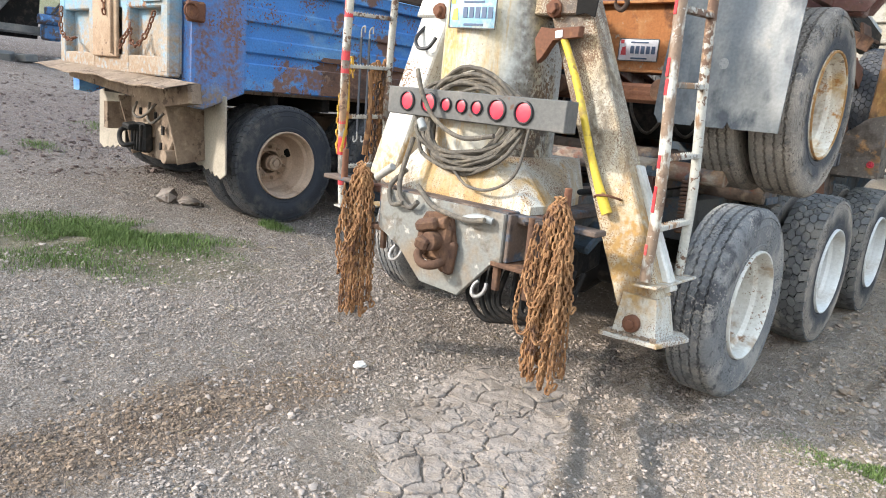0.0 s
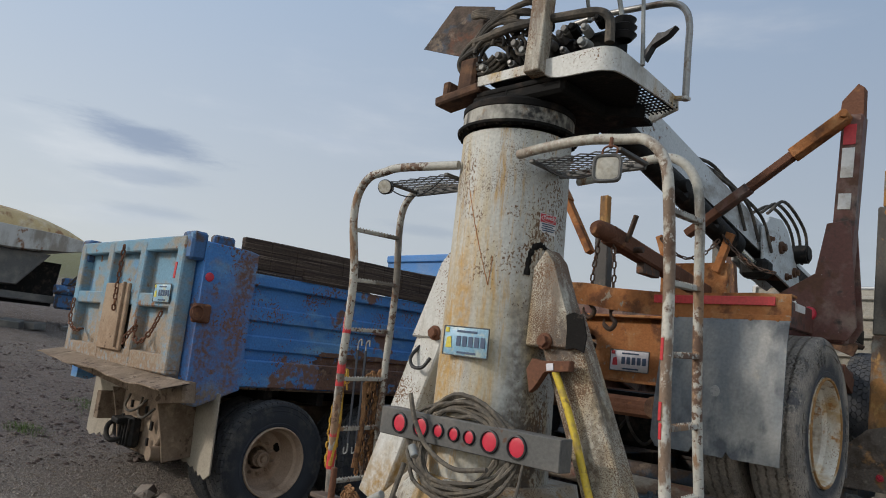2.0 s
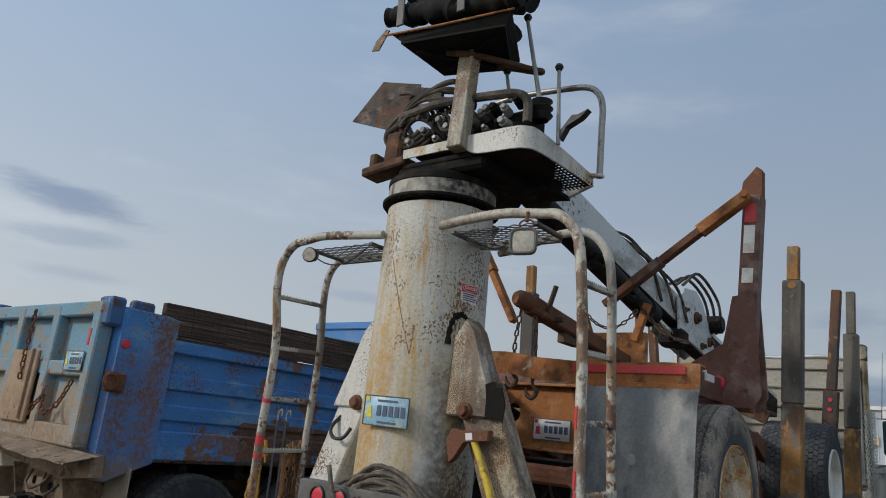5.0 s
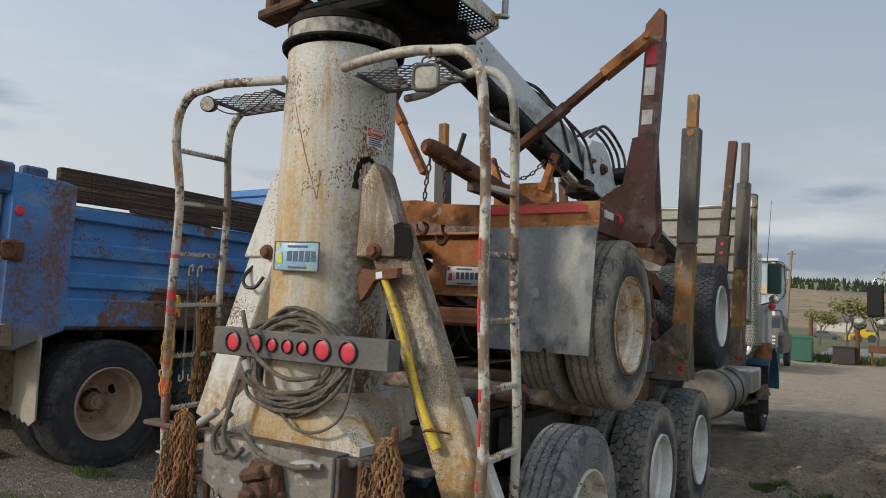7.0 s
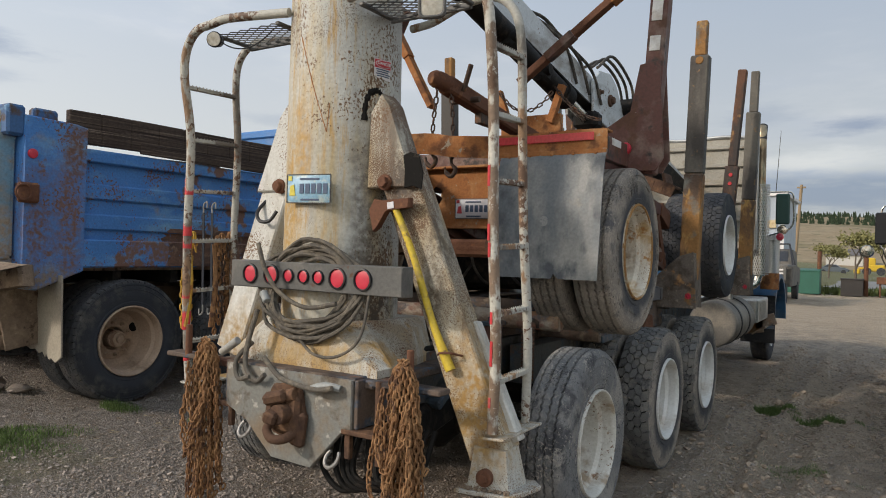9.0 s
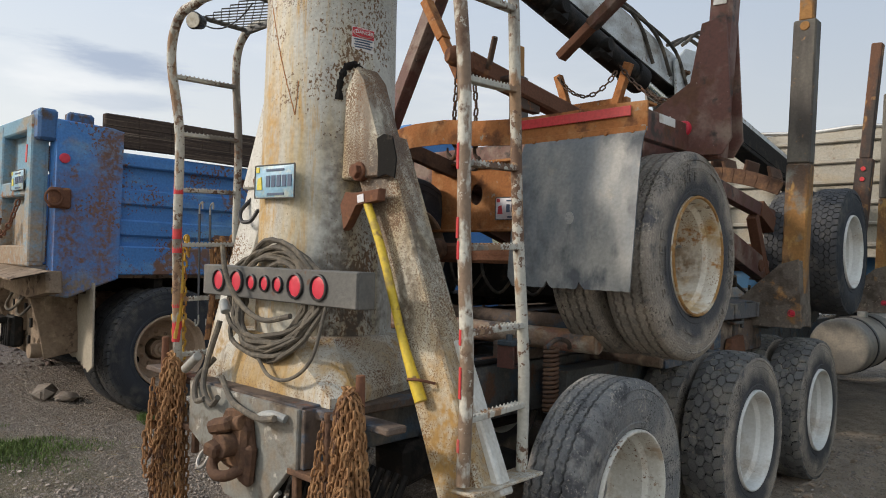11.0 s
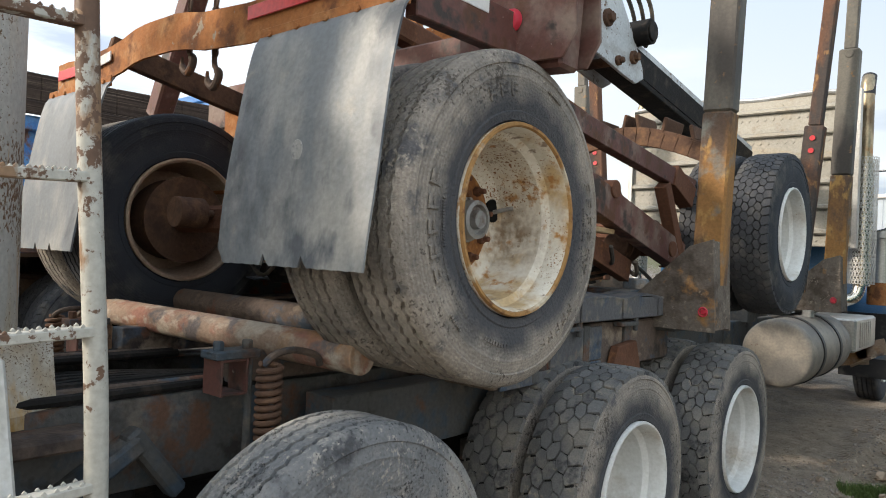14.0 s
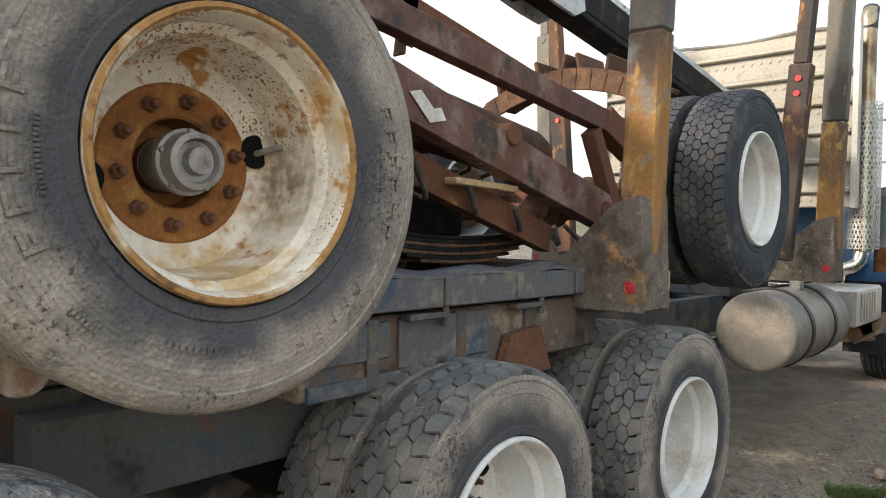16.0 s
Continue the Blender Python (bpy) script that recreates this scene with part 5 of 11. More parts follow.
for y in (4.42, 6.03, 7.45):
    s = Shape()
    s.sweep([(CX - 1.0, y, HUB_Z), (CX - 0.35, y, HUB_Z), (CX - 0.22, y, HUB_Z), (CX + 0.22, y, HUB_Z), (CX + 0.35, y, HUB_Z), (CX + 1.0, y, HUB_Z)], [0.075, 0.085, 0.2, 0.2, 0.085, 0.075], 14)
    part("axle", s, M_GREASE_SHADE, truck)
for sx in (-1, 1):
    s = Shape()
    x = CX + sx * 0.43
    s.block((x, 8.6, 0.90), (0.012, 10.7, 0.29))
    s.block((x - sx * 0.04, 8.6, 1.04), (0.09, 10.7, 0.012))
    s.block((x - sx * 0.04, 8.6, 0.76), (0.09, 10.7, 0.012))
    part("frame_rail", s, M_FRAME, truck, "grimy blue frame rail")
    s = Shape()
    s.block((x - sx * 0.01, 5.35, 1.12), (0.10, 1.7, 0.11))
    part("subframe_rail", s, M_PANEL, truck, "red subframe rail")
    s = Shape()
    s.block((x + sx * 0.16, 6.45, 0.88), (0.16, 3.3, 0.26))
    s.block((x + sx * 0.12, 6.75, 0.62), (0.08, 2.0, 0.10))
    part("suspension_beam", s, M_FRAME, truck)
    # straight hoses lying on the rail, and a square tube end under a bolted cap
    for q in range(4):
        s = Shape()
        s.sweep(smooth_path([(x - sx * (0.015 + 0.048 * q), 3.50, 1.062 + 0.004 * q), (x - sx * (0.012 + 0.05 * q), 3.95, 1.066 + 0.006 * (q % 2)), (x - sx * (0.02 + 0.047 * q), 4.70, 1.068)], 5), 0.017, 8)
        part("hose", s, M_GREASE_SHADE if q != 1 else M_PANEL, truck, "straight black hydraulic hose on the rail")
    s = Shape()
    for dy, dz, hy, hz in ((-0.048, 0, 0.008, 0.12), (0.048, 0, 0.008, 0.12), (0, 0.056, 0.088, 0.008), (0, -0.056, 0.088, 0.008)):
        s.block((CX + sx * 0.56, 4.42 + dy, 1.115 + dz), (0.11, hy, hz), chamfer=0.002)
    sq = part("square_tube", s, M_OXIDE, truck, "open end of a rusty square tube")
    s = Shape()
    s.block((CX + sx * 0.57, 4.43, 1.19), (0.10, 0.17, 0.028), chamfer=0.004)
    part("cap_plate", s, M_FRAME, sq)
    for q in (-0.055, 0.055):
        s = Shape()
        s.cyl((CX + sx * 0.58, 4.43 + q, 1.20), (CX + sx * 0.58, 4.43 + q, 1.235), 0.018, seg=6)
        if q > 0:
            s.cyl((CX + sx * 0.595, 4.43 + q, 0.72), (CX + sx * 0.595, 4.43 + q, 1.20), 0.013, seg=10)
        part("clamp_bolt", s, M_FRAME, sq)
    # torque arm brackets on the rail
    for a, b, w in (((x + sx * 0.05, 3.86, 0.74), (x + sx * 0.06, 4.16, 0.93), 0.11), ((x + sx * 0.06, 4.13, 0.96), (x + sx * 0.06, 4.30, 0.74), 0.075)):
        s = Shape()
        s.beam(a, b, 0.06, w, up=(1, 0, 0), chamfer=0.012)
        part("arm_bracket", s, M_FRAME, truck, "grimy steel arm bracket")
    s = Shape()
    s.block((x + sx * 0.25, 6.3, 1.12), (0.50, 1.75, 0.24), chamfer=0.01)
    panel = part("deck_box", s, M_PANEL, truck, "rusty brown deck box in the truck's side")
    for q in range(3):
        s = Shape()
        s.block((x + sx * 0.505, 5.72 + q * 0.44, 1.12), (0.025, 0.05 + 0.01 * q, 0.23), chamfer=0.004)
        part("stiffener", s, M_FRAME, panel)
    # rusty brace, lapped panel sheets
    s = Shape()
    tri_ = [(6.35, 0.95), (6.70, 0.95), (6.62, 1.14), (6.42, 1.12)]
    s.plate(tri_ if sx < 0 else tri_[::-1], lambda u, v, w: (x + sx * (0.535 + w), u, v), 0.05, 0.006)
    part("brace", s, M_RUST, panel, "rusty welded brace")
    for y0, y1, z0, z1 in ((5.46, 5.80, 1.10, 1.22), (5.84, 6.32, 1.06, 1.225), (5.46, 6.32, 1.00, 1.05)):
        s = Shape()
        s.block((x + sx * 0.506, (y0 + y1) / 2, (z0 + z1) / 2), (0.014, y1 - y0, z1 - z0), (0.6, 0, 0), 0.003)
        part("lap_sheet", s, M_CHANNEL, panel, "blue-grey lapped sheet")
    for q, zz in ((5.95, 1.23), (6.55, 1.23)):
        s = Shape()
        s.block((x + sx * 0.53, q, zz), (0.05, 0.20, 0.022), chamfer=0.004)
        s.cyl((x + sx * 0.54, q + 0.09, zz - 0.04), (x + sx * 0.54, q + 0.09, zz + 0.04), 0.014, seg=10)
        part("latch", s, M_FRAME, panel, "bent blue-grey latch")
    s = Shape()
    s.block((x + sx * 0.55, 6.25, 1.315), (0.012, 1.75, 0.11), chamfer=0.003)
    chan = part("deck_channel", s, M_CHANNEL, truck, "bent blue and brown steel deck channel")
    s = Shape()
    s.block((x + sx * 0.50, 6.25, 1.262), (0.09, 1.75, 0.012), chamfer=0.003)
    part("lower_flange", s, M_FRAME, chan)
    s = Shape()
    nx_, ny_ = 4, 24
    top = [(x + sx * (0.23 + 0.33 * i / nx_), 5.36 + 1.78 * j / ny_, 1.376 + 0.010 * math.sin(j * 0.9 + i) + 0.008 * noise.noise(Vector((i * 0.9, j * 0.5, sx)))) for j in range(ny_ + 1) for i in range(nx_ + 1)]
    k0 = len(top)
    s.v = top + [(a, b, c - 0.010) for a, b, c in top]
    for j in range(ny_):
        for i in range(nx_):
            a = j * (nx_ + 1) + i
            s.f += [(a, a + 1, a + nx_ + 2, a + nx_ + 1), (k0 + a, k0 + a + nx_ + 1, k0 + a + nx_ + 2, k0 + a + 1)]
        for i in (0, nx_):
            a = j * (nx_ + 1) + i
            s.f.append((a, a + nx_ + 1, k0 + a + nx_ + 1, k0 + a))
    s.f += [(i, k0 + i, k0 + i + 1, i + 1) for i in range(nx_)]
    part("cover_sheet", s, M_CHANNEL, chan, "buckled grey cover sheet")
    for q in range(4):
        s = Shape()
        s.block((x + sx * 0.562, 5.6 + q * 0.43, 1.315), (0.014, 0.035, 0.10), chamfer=0.004)
        part("rib", s, M_CHANNEL, chan)
for y in (3.6, 5.3, 8.4, 9.6, 11.0):
    s = Shape()
    s.block((CX, y, 0.90), (0.80, 0.09, 0.24))
    part("cross_member", s, M_FRAME, truck)
for k in range(9):
    s = Shape()
    s.sweep(smooth_path([(CX - 0.3 + k * 0.07, 3.4, 0.95 - 0.02 * k), (CX - 0.25 + k * 0.06, 4.2, 1.02), (CX + 0.1 + 0.04 * k, 5.4, 0.98), (CX + 0.05 * k, 6.5, 1.0)], 5), 0.014, 6)
    part("frame_hose", s, M_GREASE_SHADE, truck, "greasy black hydraulic hose along the frame")

# tubes lying across the frame, on clamp brackets, with a coil spring
for y, z, xr, mat in ((4.70, 1.20, -0.825, M_TUBE), (5.02, 1.25, -1.05, M_PANEL)):
    s = Shape()
    s.cyl((2 * CX - xr, y - 0.06, z + 0.01), (xr, y, z), 0.062, seg=24)
    part("cross_tube", s, mat, truck, "rusty round steel cross tube")
for sx in (-1, 1):
    s = Shape()
    pts = [(CX + sx * 0.83 + 0.034 * math.cos(t * 0.5), 4.40 + 0.034 * math.sin(t * 0.5), 0.86 + 0.0018 * t) for t in range(0, 184)]
    s.sweep(pts, 0.0095, 8)
    part("coil_spring", s, M_BOLST, truck, "dusty coil spring")
    s = Shape()
    s.sweep(smooth_path([(CX + sx * 0.83 - 0.03, 4.40, 1.185), (CX + sx * 0.82, 4.42, 1.215), (CX + sx * 0.81, 4.50, 1.225), (CX + sx * 0.80, 4.60, 1.20), (CX + sx * 0.79, 4.63, 1.165)], 5), 0.012, 8)
    part("spring_hook", s, M_PANEL, truck)
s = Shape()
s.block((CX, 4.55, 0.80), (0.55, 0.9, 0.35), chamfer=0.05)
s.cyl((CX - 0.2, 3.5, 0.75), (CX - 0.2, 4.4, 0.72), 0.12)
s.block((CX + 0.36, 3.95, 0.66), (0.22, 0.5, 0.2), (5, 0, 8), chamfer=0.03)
part("underbody_gear", s, M_GREASE_SHADE, truck, "greasy brake chambers and linkage")

# rear and front bunks with stakes
for y, top, inner in ((7.10, 3.50, 3.82), (10.20, 3.55, 4.08)):
    s = Shape()
    s.block((CX, y, 1.28), (2.1, 0.24, 0.22), chamfer=0.01)
    s.block((CX, y, 1.10), (1.0, 0.30, 0.14), chamfer=0.01)
    part("bunk_beam", s, M_FRAME, truck, "steel log bunk across the frame")
    for sx in (-1, 1):
        xo = CX + (1.265 if sx > 0 else -1.48)
        s = Shape()
        xi = CX + sx * 0.80
        out = [(xi, 1.19), (xo + sx * 0.015, 1.19), (xo - sx * 0.01, 1.70), (xo - sx * 0.14, 1.66), (xi, 1.36)]
        if sx < 0:
            out = out[::-1]
        for yy in (y - 0.14, y + 0.10):
            s.plate(out, lambda u, v, w, yy=yy: (u, yy - w, v), 0.016)
        s.beam((xo + sx * 0.004, y - 0.02, 1.20), (xo - sx * 0.012, y - 0.02, 1.69), 0.012, 0.25, up=(0, 1, 0), chamfer=0.003)
        part("stake_gusset", s, M_GUSSET, truck, "grey steel gusset plates boxing in the stake foot")
        lean = sx * 0.03
        for z0, z1, mat, lab in ((1.30, 2.42, M_STAKE, "rust-yellow lower stake"), (2.42, top, M_STAKEG, "grey painted upper stake")):
            s = Shape()
            f = lambda z: xo - sx * 0.085 + lean * (z - 1.3)
            s.beam((f(z0), y, z0), (f(z1), y, z1), 0.165, 0.125, up=(0, 1, 0), chamfer=0.012)
            part("stake", s, mat, truck, lab)
        s = Shape()
        s.beam((f(top), y, top), (f(inner), y, inner), 0.10, 0.085, up=(0, 1, 0), chamfer=0.01)
        s.cyl((f(top) , y - 0.07, top - 0.05), (f(top), y + 0.07, top - 0.05), 0.035, seg=14)
        part("stake_extension", s, M_STAKE if y < 8 else M_STAKEG, truck, "rusty sliding stake extension")
        s = Shape()
        s.sweep(arc((xo - sx * 0.05, y - 0.156, 1.30), 0.024, 0, 2 * math.pi, 16, (1, 0, 0), (0, 0, 1)), 0.004, 6)
        s.lathe([(0.010, 0.0), (0.008, 0.014), (0.0, 0.018)], Matrix.Translation((xo - sx * 0.05, y - 0.150, 1.30)) @ Matrix.Rotation(-math.pi / 2, 4, "Z"), 16)
        part("marker_lamp", s, M_LENS, truck, "small red marker lamp")
s = Shape()
s.block((-0.64, 7.36, 1.31), (0.16, 0.10, 0.10), (0, 0, 4), 0.008)
part("wood_block", s, M_TIMBER, truck, "sawn pale wooden block wedged by the stake")
# second, inner pair of posts at the front bunk
for sx in (-1, 1):
    post = lambda z: CX + sx * (0.945 + (z - 1.36) * 0.082)
    for z0, z1, mat, w in ((1.36, 2.82, M_STAKEB, 0.16), (2.82, 4.03, M_STAKEB, 0.105)):
        s = Shape()
        s.beam((post(z0), 9.86, z0), (post(z1), 9.86, z1), w, 0.11, up=(0, 1, 0), chamfer=0.01)
        part("stake", s, mat, truck, "narrow rusty stake")
    for z in (2.60, 2.71):
        s = Shape()
        s.cyl((post(z), 9.80, z), (post(z), 9.794, z), 0.024, seg=12)
        part("reflector", s, M_REDTAPE, truck, "red reflector dot")

# fuel tank, battery box, step
for sx in (-1, 1):
    tx = CX + sx * 0.99
    s = Shape()
    s.lathe([(9.205, 0.0), (9.203, 0.10), (9.204, 0.22), (9.208, 0.255), (9.218, 0.270), (9.236, 0.278), (9.25, 0.28), (10.59, 0.28), (10.60, 0.275), (10.60, 0.0)], Matrix.Translation((tx, 0, 0.87)) @ Matrix.Rotation(math.pi / 2, 4, "Z"), 48)
    tank = part("fuel_tank", s, M_TANK, truck, "dusty round aluminium fuel tank")
    for y in (9.55, 10.15):
        s = Shape()
        s.lathe([(-0.03, 0.279), (-0.03, 0.290), (0.03, 0.290), (0.03, 0.279)], Matrix.Translation((tx, y, 0.87)) @ Matrix.Rotation(math.pi / 2, 4, "Z"), 40)
        part("tank_strap", s, M_BLACK, tank, "dark steel tank strap")
    s = Shape()
    s.cyl((tx + 0.05, 9.95, 1.14), (tx + 0.05, 9.95, 1.20), 0.05)
    part("filler_cap", s, M_ALU, tank)
    s = Shape()
    s.block((tx + sx * 0.02, 11.2, 0.95), (0.55, 1.0, 0.32), chamfer=0.02)
    for q in range(6):
        s.block((tx + sx * 0.30, 10.9 + q * 0.1, 0.95), (0.012, 0.05, 0.24))
    part("battery_box", s, M_ALU, truck, "ribbed aluminium battery box")
    # hanging step: a tilted square frame
    s = Shape()
    quad = [(0.07, 0.737), (0.229, 0.83), (0.283, 0.67), (0.10, 0.561)]
    for (u0, z0), (u1, z1) in zip(quad, quad[1:] + quad[:1]):
        s.beam((tx + sx * u0, 11.72, z0), (tx + sx * u1, 11.72, z1), 0.30, 0.026, up=(0, 1, 0) if abs(u1 - u0) < abs(z1 - z0) else (0, 0, 1), chamfer=0.004)
    part("step", s, M_TUBE, truck, "dusty steel step frame hanging askew")

# headboard behind the cab: ribbed tread-plate with a bent top edge
s = Shape()
s.block((CX, 11.0, 2.58), (2.36, 0.05, 1.56), chamfer=0.01)
head = part("headboard", s, M_TIN, truck, "dusty ribbed tread-plate headboard behind the cab")
for q in range(6):
    s = Shape()
    s.block((CX, 10.955, 1.95 + q * 0.255), (2.34, 0.05, 0.055), chamfer=0.015)
    part("rib", s, M_TIN, head)
s = Shape()
s.sweep(smooth_path([(CX - 1.2, 10.98, 3.37), (CX - 0.5, 10.97, 3.40), (CX + 0.2, 10.99, 3.36), (CX + 0.75, 10.97, 3.38), (CX + 1.2, 10.98, 3.34)], 6), 0.028, 8)
s.block((CX + 1.19, 10.98, 2.58), (0.05, 0.09, 1.58))
s.block((CX - 1.19, 10.98, 2.58), (0.05, 0.09, 1.58))
part("rim", s, M_ALU, head)
s = Shape()
for i in range(56):
    for j in range(6):
        if (i + j) % 2:
            continue
        for k in range(4):
            s.block((CX - 1.12 + i * 0.041, 10.972, 1.86 + j * 0.255 + k * 0.05), (0.03, 0.008, 0.009), (0, 40 if k % 2 else -40, 0), 0.001)
part("tread_pattern", s, M_TIN, head, kind="stuff")

# exhaust stacks with perforated shields, cab, hood, fenders
for sx in (-1, 1):
    ex = CX + sx * 1.21
    s = Shape()
    s.sweep([(ex, 11.25, 2.6), (ex, 11.25, 3.40), (ex, 11.25, 3.46), (ex, 11.30, 3.54)], [0.066, 0.066, 0.066, 0.064], 24, caps=False)
    s.sweep([(ex, 11.25, 2.6), (ex, 11.25, 3.38), (ex, 11.30, 3.54)], [0.06, 0.06, 0.058], 24, caps=False)
    stack = part("exhaust_pipe", s, M_STACK, truck, "sooty brown exhaust pipe")
    s = Shape()
    s.sweep([(ex, 11.25, 3.36), (ex, 11.26, 3.46), (ex, 11.32, 3.56)], [0.069, 0.069, 0.067], 24, caps=False)
    part("stack_tip", s, M_BLACK, stack, "sooty black stack tip")
    s = Shape()
    s.cyl((ex, 11.25, 1.42), (ex, 11.25, 2.66), 0.085)
    s.sweep(smooth_path([(ex, 11.25, 1.45), (ex - sx * 0.05, 11.2, 1.30), (ex - sx * 0.25, 11.1, 1.24), (ex - sx * 0.6, 11.05, 1.2)], 6), 0.06, 16)
    part("muffler", s, M_CHROME, stack, "heat-stained exhaust elbow")
    # the shield: a sheet with round holes left open between rows
    s = Shape()
    rows, cols, r = 30, 26, 0.125
    z0, dz = 1.44, 1.28 / 30
    for i in range(rows):
        for j in range(cols):
            a = 2 * math.pi * (j + 0.5 * (i % 2)) / cols
            da = 2 * math.pi / cols
            zc = z0 + (i + 0.5) * dz
            outer, inner = [], []
            for k in range(8):
                t = 2 * math.pi * (k + 0.5) / 8
                inner.append((a + 0.33 * da * math.cos(t) * 1.0, zc + 0.35 * dz * math.sin(t)))
                u = max(-1, min(1, 1.45 * math.cos(t)))
                v = max(-1, min(1, 1.45 * math.sin(t)))
                outer.append((a + 0.5 * da * u, zc + 0.5 * dz * v))
            vs = [(ex + r * math.cos(p), 11.25 + r * math.sin(p), z) for p, z in outer + inner]
            s.add(vs, [(k, (k + 1) % 8, 8 + (k + 1) % 8, 8 + k) for k in range(8)])
    part("perforated_shield", s, M_ALU, stack, "perforated bright metal heat shield")
s = Shape()
cab_out = [(11.35, 1.25), (12.95, 1.25), (13.0, 2.05), (12.75, 2.85), (12.6, 2.95), (11.45, 2.95), (11.35, 2.85)]
s.plate(cab_out, lambda u, v, w: (CX + w, u, v), 1.9, 0.03)
cab = part("cab", s, M_CABBLUE, truck, "blue truck cab")
s = Shape()
hood = [(12.9, 1.15), (14.6, 1.05), (14.7, 1.15), (14.6, 1.75), (13.6, 1.95), (12.95, 2.02)]
s.plate(hood, lambda u, v, w: (CX + w, u, v), 1.15, 0.05)
part("hood", s, M_CABBLUE, truck, "blue hood")
for sx in (-1, 1):
    s = Shape()
    s.plate([(11.6, 2.1), (12.75, 2.1), (12.6, 2.75), (11.65, 2.75)], lambda u, v, w: (CX + sx * 0.952 + w, u, v), 0.02)
    part("window", s, M_GLASS, cab, "dark cab side window")
    s = Shape()
    fx = CX + sx * 1.02
    prof = [(13.3 + 0.80 * math.cos(t), 0.62 + 0.80 * math.sin(t)) for t in np.linspace(math.pi * 1.02, 0.02, 14)]
    inner = [(13.3 + 0.74 * math.cos(t), 0.62 + 0.74 * math.sin(t)) for t in np.linspace(0.02, math.pi * 1.02, 14)]
    ring = prof + inner
    vs = [(fx + w, u, v) for w in (-0.26, 0.26) for u, v in ring]
    n = len(ring)
    fs = [(i, (i + 1) % n, n + (i + 1) % n, n + i) for i in range(n)]
    fs += [(i, i + 1, n - 2 - i, n - 1 - i)[::-1] for i in range(13)] + [(n + i, n + i + 1, 2 * n - 2 - i, 2 * n - 1 - i) for i in range(13)]
    s.add(vs, fs)
    part("fender", s, M_CABBLUE, truck, "blue front fender")
    s = Shape()
    s.block((fx + sx * 0.02, 12.52, 0.72), (0.50, 0.03, 0.75))
    part("splash_guard", s, M_BLACK, truck)
    s = Shape()
    s.cyl((fx + sx * 0.2, 12.35, 1.45), (fx + sx * 0.2, 12.35, 1.95), 0.13)
    s.cyl((fx + sx * 0.2, 12.35, 1.95), (fx + sx * 0.2, 12.35, 2.04), 0.16, 0.15)
    cleaner = part("air_cleaner", s, M_ALU, truck, "grey air cleaner canister")
    s = Shape()
    s.cyl((fx + sx * 0.2, 12.35, 1.20), (fx + sx * 0.2, 12.35, 1.45), 0.135)
    part("base", s, M_ORANGE, cleaner, "rusty canister base")
    mx = CX + sx * 1.42
    s = Shape()
    s.sweep(smooth_path([(CX + sx * 0.95, 12.1, 2.68), (mx - sx * 0.05, 12.0, 2.68), (mx + sx * 0.12, 12.0, 2.66), (mx + sx * 0.14, 12.0, 2.5), (mx + sx * 0.14, 12.0, 2.2), (mx, 12.0, 2.08), (CX + sx * 0.95, 12.1, 1.95)], 5), 0.013, 8)
    mirror = part("mirror_arm", s, M_CHROME, truck, "chrome mirror bracket")
    s = Shape()
    s.block((mx, 12.0, 2.42), (0.19, 0.07, 0.46), chamfer=0.02)
    part("mirror", s, M_MIRROR, mirror, "tall dark green mirror shell")
    s = Shape()
    s.lathe([(-0.04, 0.0), (-0.035, 0.06), (0.0, 0.075), (0.01, 0.07)], Matrix.Translation((mx + sx * 0.0, 12.0, 2.11)) @ Matrix.Rotation(math.pi / 2, 4, "Z"), 20)
    part("round_mirror", s, M_CHROME, mirror)
    s = Shape()
    s.lathe([(-0.03, 0.0), (-0.02, 0.05), (0.0, 0.055), (0.03, 0.0)], Matrix.Translation((mx - sx * 0.02, 11.9, 2.00)) @ Matrix.Rotation(math.pi / 2, 4, "Z"), 18)
    part("side_lamp", s, M_LENS, mirror, "round red side lamp")
    s = Shape()
    s.sweep([(mx - sx * 0.1, 12.0, 2.68), (mx - sx * 0.05, 12.02, 3.6)], [0.006, 0.003], 6)
    part("aerial", s, M_BLACK, truck, "thin whip aerial")
s = Shape()
s.block((CX, 14.85, 0.75), (2.3, 0.12, 0.32), chamfer=0.03)
part("bumper", s, M_CHROME, truck)

